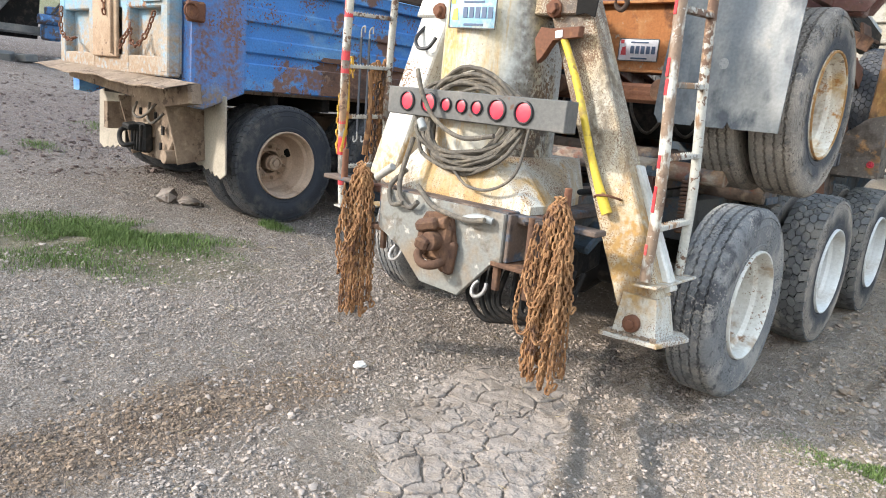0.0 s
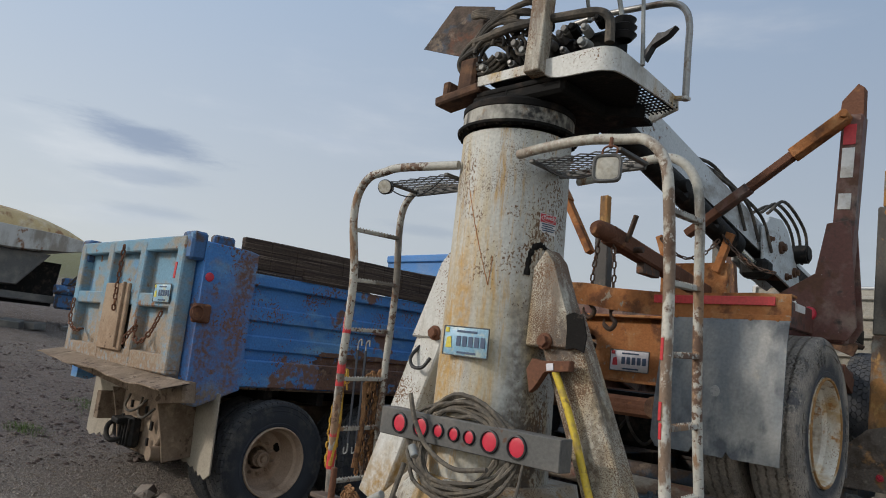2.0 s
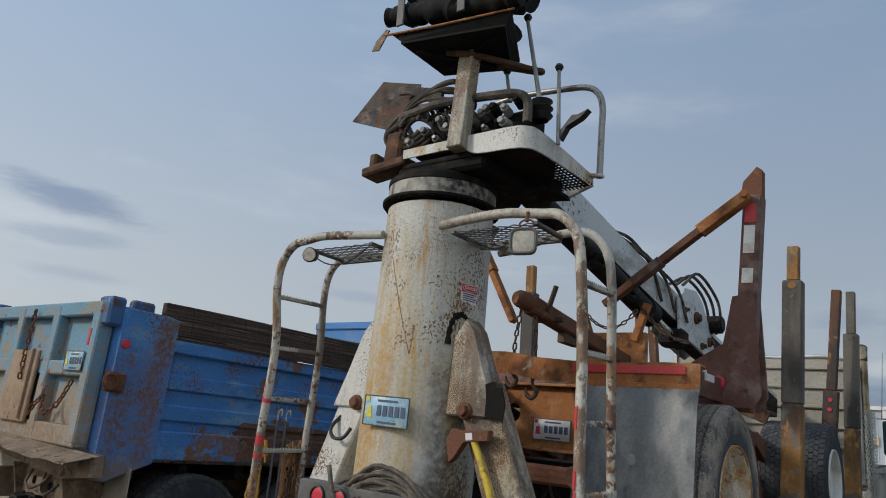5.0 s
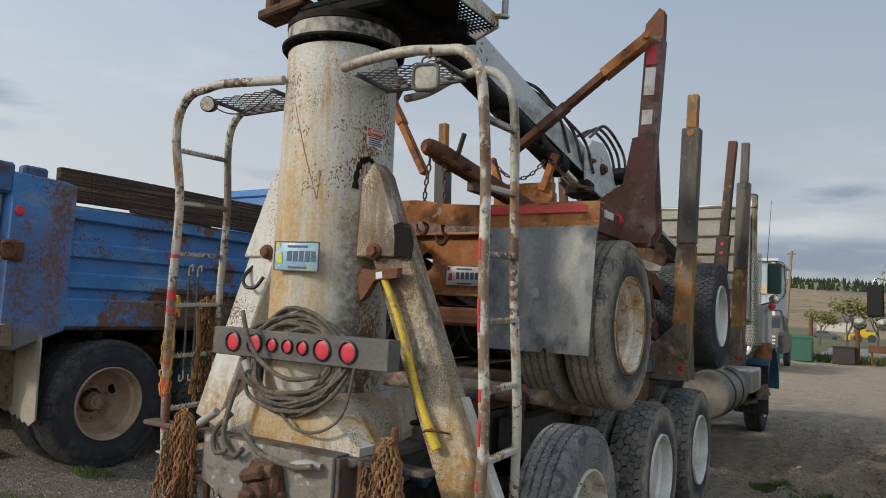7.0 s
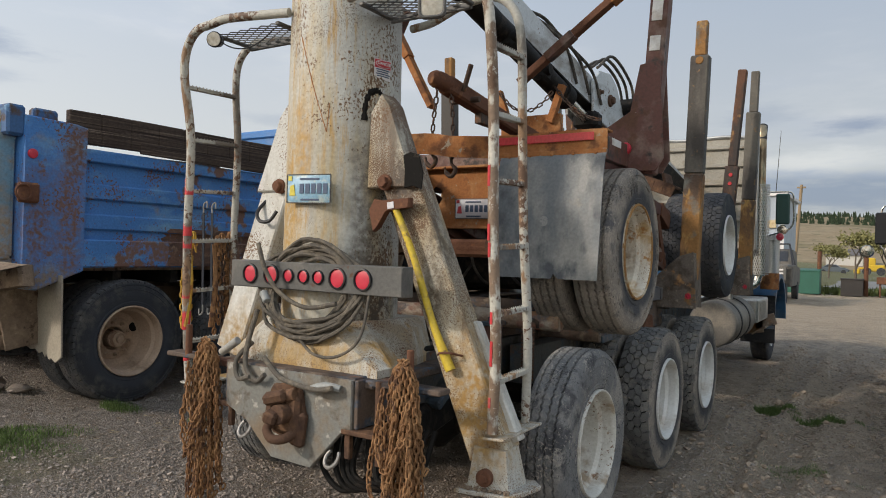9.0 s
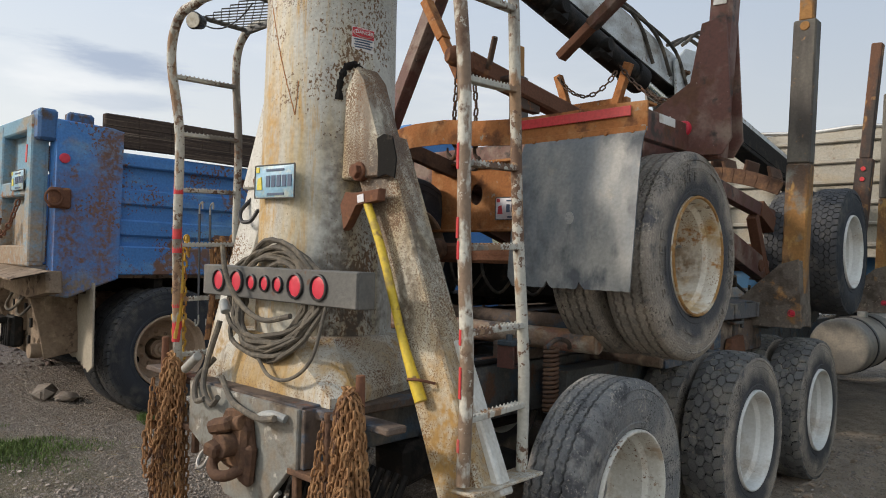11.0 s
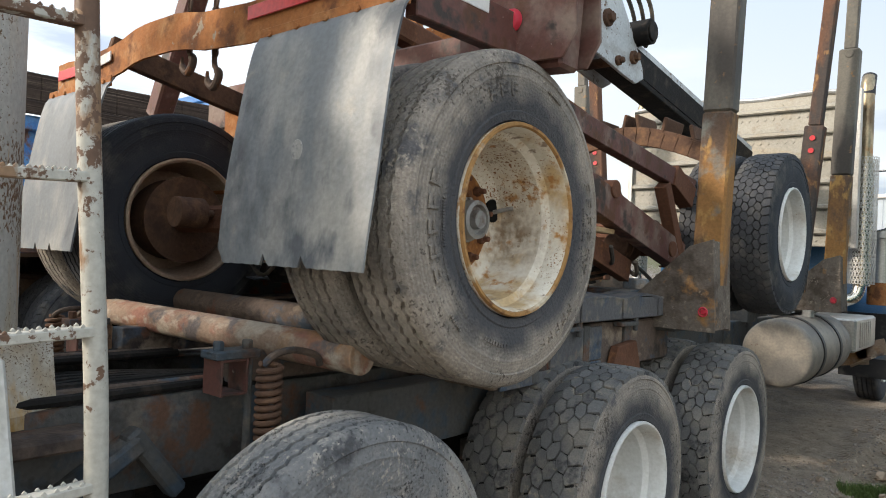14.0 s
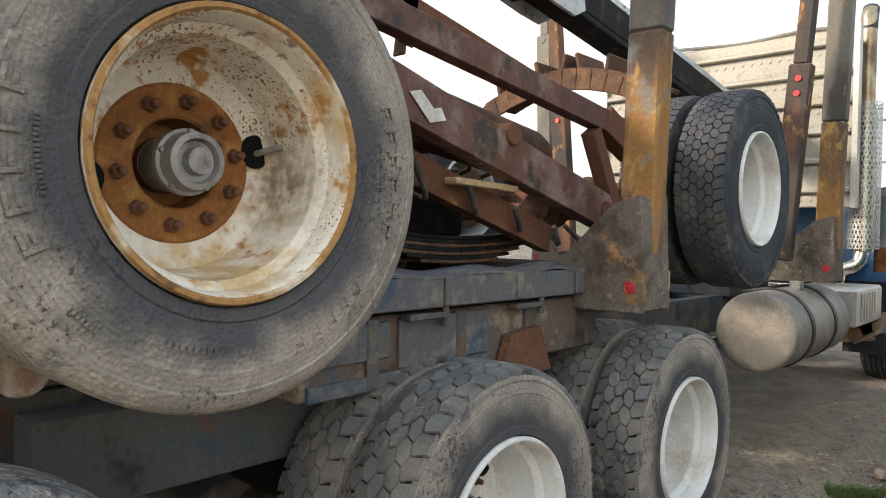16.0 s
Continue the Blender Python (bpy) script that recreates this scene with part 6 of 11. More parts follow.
# ---- log trailer carried on the truck ----
trailer = thing("log_trailer", (CX, 6.6, 1.12), "rusty red-brown log trailer riding piggyback on the truck", "trailer")
TFACE = -0.41
for y, z, tread, rim, disc, rub in ((4.985, 1.675, "rib", M_RIM, M_DISC, M_RUBBER), (8.20, 1.79, "lug", M_RIMW, M_RIMW, M_BLACKR)):
    for side in (0, 1):
        put = facing_right if side == 0 else facing_left
        fx = TFACE if side == 0 else 2 * CX - TFACE
        step = -1 if side == 0 else 1
        near = side == 0 and y < 6
        wheel(trailer, put(fx, y, z, 0), tread, rim, disc, rubber=rub, label="cream rusted deep wheel with a worn ribbed tyre" if y < 6 else "white wheel with a worn black tyre", lettering=near)
        wheel(trailer, put(fx + step * 0.315, y, z, 20), tread, M_RIMT if y < 6 else rim, rubber=rub if side == 0 else M_BLACKR, inner=True)
    s = Shape()
    s.cyl((CX - 1.0, y, z), (CX + 1.0, y, z), 0.068)
    s.block((CX, y, z), (1.0, 0.13, 0.13), chamfer=0.02)
    axle = part("axle", s, M_RUST, trailer)
    for sx in (-1, 1):
        s = Shape()
        s.cyl((CX + sx * 0.40, y - 0.26, z + 0.02), (CX + sx * 0.40, y - 0.12, z + 0.02), 0.072)
        s.cyl((CX + sx * 0.40, y - 0.12, z + 0.02), (CX + sx * 0.40, y, z + 0.02), 0.02)
        part("brake_chamber", s, M_BOLST, axle, "rusty brake chamber")

# plate with two oval holes, carrying the rear number plate
s = Shape()
PX0, PX1, PZ0, PZ1, PY = -2.62, -0.90, 1.84, 2.32, 5.26
holes = [(-2.17, 2.10), (-1.33, 2.10)]
cols = [PX0, -2.27, -2.07, -1.43, -1.23, PX1]
for i in range(5):
    x0, x1 = cols[i], cols[i + 1]
    if i in (1, 3):
        cx, cz = holes[0 if i == 1 else 1]
        n = 20
        ring, frame_pts = [], []
        for k in range(n):
            t = 2 * math.pi * k / n
            ring.append((cx + 0.06 * math.cos(t), cz + 0.075 * math.sin(t)))
            u = max(-1, min(1, 1.42 * math.cos(t)))
            v = max(-1, min(1, 1.42 * math.sin(t)))
            frame_pts.append((cx + 0.10 * u, cz + (PZ1 - cz if v > 0 else cz - PZ0) * v))
        vs = [(a, PY - 0.008, b) for a, b in frame_pts + ring] + [(a, PY + 0.008, b) for a, b in frame_pts + ring]
        fs = []
        for k in range(n):
            j = (k + 1) % n
            fs += [(k, j, n + j, n + k), (2 * n + k, 3 * n + k, 3 * n + j, 2 * n + j), (n + k, n + j, 3 * n + j, 3 * n + k)]
        s.add(vs, fs)
    else:
        s.block(((x0 + x1) / 2, PY, (PZ0 + PZ1) / 2), (x1 - x0, 0.016, PZ1 - PZ0), chamfer=0.002)
s.block(((PX0 + PX1) / 2, PY - 0.03, PZ1), (PX1 - PX0, 0.08, 0.02))
s.block(((PX0 + PX1) / 2, PY - 0.03, PZ0), (PX1 - PX0, 0.06, 0.02))
part("rear_plate", s, M_ORANGE, trailer, "rusty orange rear cross plate with oval holes")


def number_plate(parent, origin, du, size, base, band, name="number_plate"):
    """A licence plate: pressed sheet with bars in place of its characters. du: direction along its width."""
    du = Vector(du).normalized()
    nrm = du.cross(Vector((0, 0, 1)))
    o = Vector(origin)
    w, h = size
    at = lambda u, v, d: tuple(o + du * u + Vector((0, 0, v)) + nrm * d)
    s = Shape()
    c = 0.012
    s.plate([(-w / 2 + c, -h / 2), (w / 2 - c, -h / 2), (w / 2, -h / 2 + c), (w / 2, h / 2 - c), (w / 2 - c, h / 2), (-w / 2 + c, h / 2), (-w / 2, h / 2 - c), (-w / 2, -h / 2 + c)], at, 0.006)
    p = part(name, s, base, parent, "weathered licence plate with bars for its characters")
    for u0, v0, u1, v1 in ((-w / 2, h / 2, w / 2, h / 2), (-w / 2, -h / 2, w / 2, -h / 2), (-w / 2, -h / 2, -w / 2, h / 2), (w / 2, -h / 2, w / 2, h / 2)):
        s = Shape()
        s.beam(at(u0, v0, 0.003), at(u1, v1, 0.003), 0.006, 0.008, up=nrm, chamfer=0.002)
        part("plate_frame", s, M_DKGREY, p, "dark plate frame strip")
    bars = [(-w * 0.20 + k * w * 0.135, -h * 0.17, w * 0.095, h * 0.35) for k in range(5)] + [(-w * 0.17, -h * 0.42, w * 0.42, h * 0.07), (-w * 0.2, h * 0.31, w * 0.45, h * 0.07)]
    for u, v, bw, bh in bars:
        s = Shape()
        s.plate([(u, v), (u + bw, v), (u + bw, v + bh), (u, v + bh)], lambda a, b, d: at(a, b, d + 0.005), 0.003, 0.0008)
        part("character_bar", s, M_INK, p, "dark plain bar")
    s = Shape()
    s.plate([(-w * 0.47, h * 0.28), (-w * 0.38, h * 0.28), (-w * 0.38, h * 0.45), (-w * 0.47, h * 0.45)], lambda a, b, d: at(a, b, d + 0.005), 0.003, 0.001)
    s.plate([(-w * 0.44, -h * 0.25), (-w * 0.30, -h * 0.25), (-w * 0.33, h * 0.15), (-w * 0.42, h * 0.1)], lambda a, b, d: at(a, b, d + 0.005), 0.003, 0.001)
    part("sticker", s, band, p, "small coloured sticker shapes")
    return p


number_plate(trailer, (-1.82, 5.243, 1.99), (1, 0.05, -0.01), (0.305, 0.155), M_PLATEW, M_SIGNR)

# rear bumper beam: a bent rusty angle with red and white tape, mud flaps hung below it
beam_pts = [(-2.98, 4.51, 2.36), (-2.5, 4.51, 2.355), (-2.05, 4.50, 2.40), (-1.80, 4.50, 2.395), (-1.3, 4.51, 2.345), (-0.48, 4.51, 2.345)]
s = Shape()
angle_out = [(0.0, -0.073), (0.0, 0.073), (0.10, 0.073), (0.10, 0.061), (0.012, 0.061), (0.012, -0.073)]
line = smooth_path(beam_pts, 4)
s.v = [(q.x, q.y + du, q.z + dv + 0.004 * math.sin(q.x * 17)) for q in line for du, dv in angle_out]
m_ = len(angle_out)
s.f = [(i * m_ + j, (i + 1) * m_ + j, (i + 1) * m_ + (j + 1) % m_, i * m_ + (j + 1) % m_) for i in range(len(line) - 1) for j in range(m_)] + [tuple(range(m_)), tuple((len(line) - 1) * m_ + j for j in reversed(range(m_)))]
beam = part("bumper_beam", s, M_ORANGE, trailer, "bent rusty orange bumper beam with red tape")
s = Shape()
s.beam((-1.28, 4.50, 2.372), (-0.56, 4.50, 2.372), 0.006, 0.05)
part("red_tape", s, M_REDTAPE, beam, "faded red reflective tape")
s = Shape()
s.beam((-2.95, 4.50, 2.37), (-2.55, 4.50, 2.37), 0.006, 0.05)
part("red_tape", s, M_REDTAPE, beam, "faded red reflective tape")
s = Shape()
s.beam((-2.55, 4.50, 2.37), (-2.35, 4.495, 2.385), 0.006, 0.045)
part("white_tape", s, M_WHTAPE, beam)
for sx in (-1, 1):
    x0, x1 = (-1.18, -0.475) if sx > 0 else (2 * CX + 0.475, 2 * CX + 1.18)
    s = Shape()
    nu, nv = 44, 16
    vs = []
    for layer in (0, 1):
        for j in range(nv + 1):
            v = j / nv
            for i in range(nu + 1):
                u = i / nu
                x = x0 + (x1 - x0) * u + 0.018 * v * (u - 0.5) * 2 * 0.5
                z = 2.285 - 0.79 * v
                y = 4.50 - 0.145 * v ** 0.55 + 0.010 * math.sin(u * 3.0 + 0.6) * v + 0.006 * math.sin(v * 7 + u * 4) * v + 0.008 * layer
                if j == nv:
                    z += 0.035 if i in (15, 27) else 0.012 if i in (16, 28) else 0.05 if i == 0 else 0.03 if i == 1 else 0.001 * math.sin(i * 1.7)
                vs.append((x, y, z))
    k = (nu + 1) * (nv + 1)
    fs = []
    for j in range(nv):
        for i in range(nu):
            a = j * (nu + 1) + i
            fs += [(a, a + nu + 1, a + nu + 2, a + 1), (k + a, k + a + 1, k + a + nu + 2, k + a + nu + 1)]
    for i in range(nu):
        fs += [(i, i + 1, k + i + 1, k + i), (nv * (nu + 1) + i, k + nv * (nu + 1) + i, k + nv * (nu + 1) + i + 1, nv * (nu + 1) + i + 1)]
    for j in range(nv):
        a, b = j * (nu + 1), (j + 1) * (nu + 1)
        fs += [(a, k + a, k + b, b), (a + nu, b + nu, k + b + nu, k + a + nu)]
    s.add(vs, fs)
    s.smooth = 60
    flap = part("mud_flap", s, M_FLAP, trailer, "scuffed black rubber mud flap with notched lower edge")
    s = Shape()
    s.beam((x0, 4.49, 2.268), (x1, 4.49, 2.268), 0.008, 0.05)
    for q in range(5):
        s.cyl((x0 + 0.06 + q * 0.145, 4.488, 2.268), (x0 + 0.06 + q * 0.145, 4.477, 2.268), 0.012, seg=6)
    part("clamp_strip", s, M_ORANGE, flap, "rusty clamp strip with bolts")
    s = Shape()
    cxs = (x0 + x1) / 2 - 0.005
    s.plate([(cxs + 0.026 * math.cos(t), 1.845 + 0.034 * math.sin(t)) for t in np.linspace(0, 2 * math.pi, 17)[:-1]], lambda u, v, w: (u, 4.399 + w, v), 0.006, 0.002)
    part("worn_spot", s, M_WORN, flap, "pale worn spot")

# bolster and stakes
s = Shape()
s.block((CX, 5.36, 2.33), (2.2, 0.16, 0.24), chamfer=0.01)
s.block((CX, 5.44, 2.20), (1.2, 0.30, 0.10), chamfer=0.01)
part("bolster", s, M_OXIDE, trailer, "red-brown steel bolster across the trailer")
for sx in (-1, 1):
    mir = lambda x: CX + sx * (x - CX)
    out = [(mir(-0.78), 2.23), (mir(-0.34), 2.215), (mir(-0.29), 2.30), (mir(-0.33), 2.95), (mir(-0.46), 2.93), (mir(-0.52), 2.62), (mir(-0.78), 2.46)]
    if sx < 0:
        out = out[::-1]
    s = Shape()
    if sx < 0:
        s.beam((-3.20, 5.16, 2.30), (-2.47, 5.16, 3.66), 0.12, 0.12, up=(0, 1, 0), chamfer=0.012)
        part("stake", s, M_OXIDE, trailer, "red-brown trailer stake folded inwards")
        s = Shape()
        s.beam((-2.52, 5.05, 3.52), (-2.09, 5.03, 2.78), 0.05, 0.075, up=(0, 1, 0))
        br = part("brace_rod", s, M_ORANGE, trailer, "rusty orange stake brace")
        s = Shape()
        s.beam((-2.52, 5.045, 3.52), (-2.33, 5.04, 3.20), 0.062, 0.09, up=(0, 1, 0))
        part("brace_sleeve", s, M_ORANGE, br)
        s = Shape()
        s.beam((-2.50, 4.55, 2.46), (-2.38, 5.28, 2.28), 0.06, 0.11)
        part("side_channel", s, M_BOLST, trailer, "dark rusty channel under the beam")
        continue
    for yy in (5.08, 5.24):
        s.plate(out, lambda u, v, w, yy=yy: (u, yy - w, v), 0.014)
    part("stake_pocket", s, M_OXIDE, trailer, "red-brown gusset plates of the stake pocket")
    s = Shape()
    s.beam((mir(-0.42), 5.16, 2.2), (mir(-0.335), 5.16, 3.63), 0.12, 0.12, up=(0, 1, 0), chamfer=0.012)
    st = part("stake", s, M_OXIDE, trailer, "red-brown trailer stake")
    s = Shape()
    s.plate([(mir(-0.42), 3.58), (mir(-0.28), 3.58), (mir(-0.275), 3.80), (mir(-0.31), 3.83), (mir(-0.40), 3.73)][:: 1 if sx > 0 else -1], lambda u, v, w: (u, 5.16 - w, v), 0.08)
    part("stake_cap", s, M_RUST, st, "rusty stake head")
    for z0, z1, mat, lab in ((3.22, 3.41, M_WHTAPE, "white tape"), (3.43, 3.56, M_SIGNR, "red tape"), (3.02, 3.12, M_WHTAPE, "white tape")):
        s = Shape()
        xm = lambda z: mir(-0.42 + (z - 2.2) / 1.52 * 0.085)
        s.beam((xm(z0), 5.096, z0), (xm(z1), 5.096, z1), 0.07, 0.005, up=(0, 1, 0), chamfer=0.001)
        part("tape", s, mat, st, lab)
    s = Shape()
    s.beam((mir(-0.36), 5.06, 3.60), (mir(-0.66), 5.04, 3.38), 0.07, 0.10, up=(0, 1, 0))
    s.cyl((mir(-0.36), 4.98, 3.60), (mir(-0.36), 5.22, 3.60), 0.026, seg=14)
    br = part("brace", s, M_ORANGE, trailer, "rusty telescoping stake brace")
    s = Shape()
    rod_end, rod_top = (mir(-1.33), 5.03, 2.89), (mir(-0.60), 5.045, 3.425)
    s.beam(rod_top, rod_end, 0.05, 0.075, up=(0, 1, 0))
    part("brace_rod", s, M_RUST, br)
    s = Shape()
    s.beam(Vector(rod_top).lerp(Vector(rod_end), 0.44), Vector(rod_top).lerp(Vector(rod_end), 0.71), 0.06, 0.088, up=(0, 1, 0))
    part("brace_sleeve", s, M_OXIDE if sx > 0 else M_ORANGE, br)
    s = Shape()
    s.lathe([(0.02, 0.0), (0.016, 0.036), (0.0, 0.044), (-0.004, 0.044)], Matrix.Translation((mir(-0.547), 5.066, 2.37)) @ Matrix.Rotation(-math.pi / 2, 4, "Z"), 20)
    part("marker_lamp", s, M_LENS, trailer, "round red marker lamp")
    s = Shape()
    s.block((mir(-0.64), 5.065, 2.42), (0.05, 0.004, 0.045), (0, -14 * sx, 0))
    part("tape", s, M_WHTAPE, trailer)
    s = Shape()
    s.block((mir(-0.745), 5.065, 2.415), (0.14, 0.004, 0.045))
    part("tape", s, M_REDTAPE, trailer, "faded red tape")
    # side channel from the bolster back to the beam
    s = Shape()
    s.beam((mir(-0.55), 4.57, 2.30), (mir(-0.55), 5.1, 2.30), 0.05, 0.11)
    s.beam((mir(-0.53), 4.58, 2.37), (mir(-0.53), 5.1, 2.37), 0.01, 0.05)
    part("side_channel", s, M_OXIDE, trailer)
    s = Shape()
    s.block((mir(-0.524), 4.82, 2.37), (0.004, 0.18, 0.045))
    part("tape", s, M_WHTAPE, trailer)

for sx in (-1, 1):
    mir = lambda x: CX + sx * (x - CX)
    # frame beams sloping down towards the front axle
    for a, b, w, h, mat in (((-0.92, 5.3, 2.37), (-0.92, 7.75, 2.07), 0.07, 0.11, M_OXIDE), ((-0.92, 5.4, 2.17), (-0.92, 7.6, 1.60), 0.09, 0.18, M_OXIDE), ((-1.05, 5.5, 1.96), (-1.05, 7.1, 1.50), 0.07, 0.13, M_RUST), ((-1.2, 6.2, 2.49), (-1.2, 7.15, 2.32), 0.06, 0.075, M_RUST), ((-1.2, 6.23, 2.30), (-1.2, 6.26, 2.52), 0.07, 0.09, M_BOLST), ((-0.95, 7.5, 1.60), (-0.95, 8.0, 1.72), 0.09, 0.14, M_RUST)):
        s = Shape()
        a2, b2 = Vector((mir(a[0]), a[1], a[2])), Vector((mir(b[0]), b[1], b[2]))
        d = Vector((mir(0) - mir(-1), 0, 0)).normalized()
        s.beam(a2, b2, 0.012, h)
        for q in (-1, 1):
            off = Vector((0, 0, q * (h / 2 - 0.006)))
            s.beam(a2 + off - d * w / 2, b2 + off - d * w / 2, w, 0.012)
        part("frame_channel", s, mat, trailer, "rust-red steel frame channel")
    s = Shape()
    s.plate([(5.97, 2.03), (6.03, 2.045), (6.10, 1.985), (6.14, 1.995), (6.17, 1.95), (6.08, 1.93)], lambda u, v, w: (mir(-0.908) + sx * w, u, v), 0.004, 0.001)
    part("tape", s, M_WHTAPE, trailer, "torn scrap of pale tape")
    s = Shape()
    s.beam((mir(-0.95), 7.4, 2.12), (mir(-0.95), 8.2, 1.80), 0.10, 0.14)
    s.beam((mir(-0.95), 7.3, 2.05), (mir(-0.95), 7.6, 1.55), 0.08, 0.08)
    part("hanger", s, M_RUST, trailer)
for y, z in ((5.9, 1.72), (6.6, 1.95), (7.4, 1.65)):
    s = Shape()
    s.cyl((CX - 0.85, y, z), (CX + 0.85, y, z), 0.05)
    part("cross_tube", s, M_RUST, trailer)
s = Shape()
s.lathe([(-0.66, 0.0), (-0.65, 0.09), (-0.61, 0.135), (-0.55, 0.15), (0.55, 0.15), (0.61, 0.135), (0.65, 0.09), (0.66, 0.0)], Matrix.Translation((-1.42, 6.85, 2.03)) @ Matrix.Rotation(math.pi / 2, 4, "Z") @ Matrix.Rotation(0.13, 4, "Y"), 36)
tank_air = part("air_tank", s, M_BOLST, trailer, "dusty dark brown air tank under the frame")
for k in range(5):
    s = Shape()
    s.cyl((-1.27, 6.45 + 0.17 * k, 2.00 - 0.02 * k), (-1.16, 6.45 + 0.17 * k, 1.98 - 0.02 * k), 0.036, seg=14)
    s.cyl((-1.17, 6.45 + 0.17 * k, 1.98 - 0.02 * k), (-1.13, 6.45 + 0.17 * k, 1.98 - 0.02 * k), 0.022, seg=6)
    part("valve", s, M_GREASE_SHADE if k % 2 else M_BOLST, tank_air, "greasy air valve")
    s = Shape()
    y = 6.45 + 0.17 * k
    s.sweep(smooth_path([(-1.14, y, 1.96 - 0.02 * k), (-1.10, y + 0.05, 1.90), (-1.16, y + 0.16, 1.82), (-1.30, y + 0.25, 1.80)], 5), 0.010, 7)
    part("air_line", s, M_HOSE, tank_air)
for k in range(6):
    s = Shape()
    y = 5.75 + 0.32 * k
    s.sweep(smooth_path([(-0.98, y, 1.88 - 0.08 * k), (-1.02, y + 0.10, 1.76 - 0.07 * k), (-1.15, y + 0.22, 1.72 - 0.05 * k), (-1.4, y + 0.3, 1.80 - 0.03 * k)], 5), 0.013, 7)
    part("brake_hose", s, M_HOSE, trailer)
for x, y, z, r in ((-1.25, 6.0, 1.74, 0.085), (-1.18, 7.25, 1.66, 0.085)):
    s = Shape()
    s.cyl((x, y - 0.10, z), (x, y + 0.10, z - 0.02), r, seg=20)
    s.cyl((x, y - 0.02, z), (x, y + 0.01, z), r * 1.12, seg=20)
    part("brake_chamber", s, M_BOLST, trailer, "rusty brake chamber")

# Unseen dark box added to close the view through under the trailer.
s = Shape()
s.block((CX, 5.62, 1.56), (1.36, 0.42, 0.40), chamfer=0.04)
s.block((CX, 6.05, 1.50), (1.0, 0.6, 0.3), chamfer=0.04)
part("gap_fill_box", s, M_GREASE_SHADE, trailer, "added dark box filling the gap between the wheels")
for k in range(6):
    s = Shape()
    x0 = CX - 0.75 + 0.3 * k
    s.sweep(smooth_path([(x0, 5.36, 1.72), (x0 + 0.08, 5.30, 1.52), (x0 + 0.2, 5.33, 1.40), (x0 + 0.3, 5.4, 1.55)], 5), 0.012, 7)
    part("brake_hose", s, M_HOSE, trailer)

# Unseen springs added as dark fill in the gap under the trailer.
for sx in (-1, 1):
    x = CX + sx * 0.50
    spring = None
    for k in range(7):
        s = Shape()
        half = 0.78 - 0.085 * k
        pts = [(x, 6.62 + half * q, 1.50 - 0.018 * k + 0.13 * (half * q) ** 2) for q in np.linspace(-1, 1, 11)]
        for a, b in zip(pts, pts[1:]):
            s.beam(a, b, 0.09, 0.016, chamfer=0.002)
        if spring is None:
            spring = part("spring_fill", s, M_GREASE_SHADE, trailer, "added dark fill built as a leaf spring pack")
        else:
            part("leaf", s, M_GREASE_SHADE if k % 2 else M_BOLST, spring, kind="stuff")
# Unseen block added as dark fill between the springs.
s = Shape()
s.block((CX - 0.1, 6.75, 1.62), (0.7, 0.5, 0.30), chamfer=0.05)
part("suspension_beam", s, M_GREASE_SHADE, trailer, "added dark block filling the gap between the springs")

# ribbed casting of the front bolster
s = Shape()
arch = [(-2.20 + 1.25 * i / 12, 2.36 + 0.20 * math.sin(math.pi * (0.08 + 0.86 * i / 12))) for i in range(13)]
for (xa, za), (xb, zb) in zip(arch, arch[1:]):
    s.beam((xa, 8.16, za), (xb, 8.16, zb), 0.34, 0.035, up=(0, 0, 1), chamfer=0.006)
    s.beam((xa, 8.00, za - 0.06), (xb, 8.00, zb - 0.06), 0.025, 0.12, up=(0, 0, 1), chamfer=0.005)
caster = part("front_bolster", s, M_BOLST, trailer, "arched dark rusty bolster casting")
for k in range(7):
    xa, za = arch[1 + int(k * 1.7)]
    s = Shape()
    s.block((xa, 8.16, za + 0.06), (0.03, 0.32, 0.11), (0, 12 if k % 2 else -12, 0), 0.008)
    part("rib", s, M_BOLST, caster)

# reach pole with chains, and the small saddle behind it
s = Shape()
s.beam((-1.64, 4.50, 2.80), (-1.64, 6.7, 2.56), 0.11, 0.12, chamfer=0.015)
s.sweep(smooth_path([(-1.64, 4.56, 2.795), (-1.65, 4.46, 2.815), (-1.68, 4.38, 2.82)], 5), [0.062] * 5 + [0.06] * 4 + [0.052, 0.04], 14)
part("reach_pole", s, M_RUST, trailer, "rusty reach pole with rounded end")
s = Shape()
s.cyl((-1.55, 4.60, 2.76), (-1.47, 4.56, 2.93), 0.018)
part("reach_pin", s, M_CHAIND, trailer)
s = Shape()
s.cyl((-1.74, 4.78, 2.74), (-1.52, 4.78, 2.74), 0.022)
part("reach_bolt", s, M_CHAIND, trailer)
s = Shape()
s.block((-1.64, 5.1, 2.66), (0.06, 0.25, 0.10))
part("reach_lug", s, M_CHAIND, trailer)
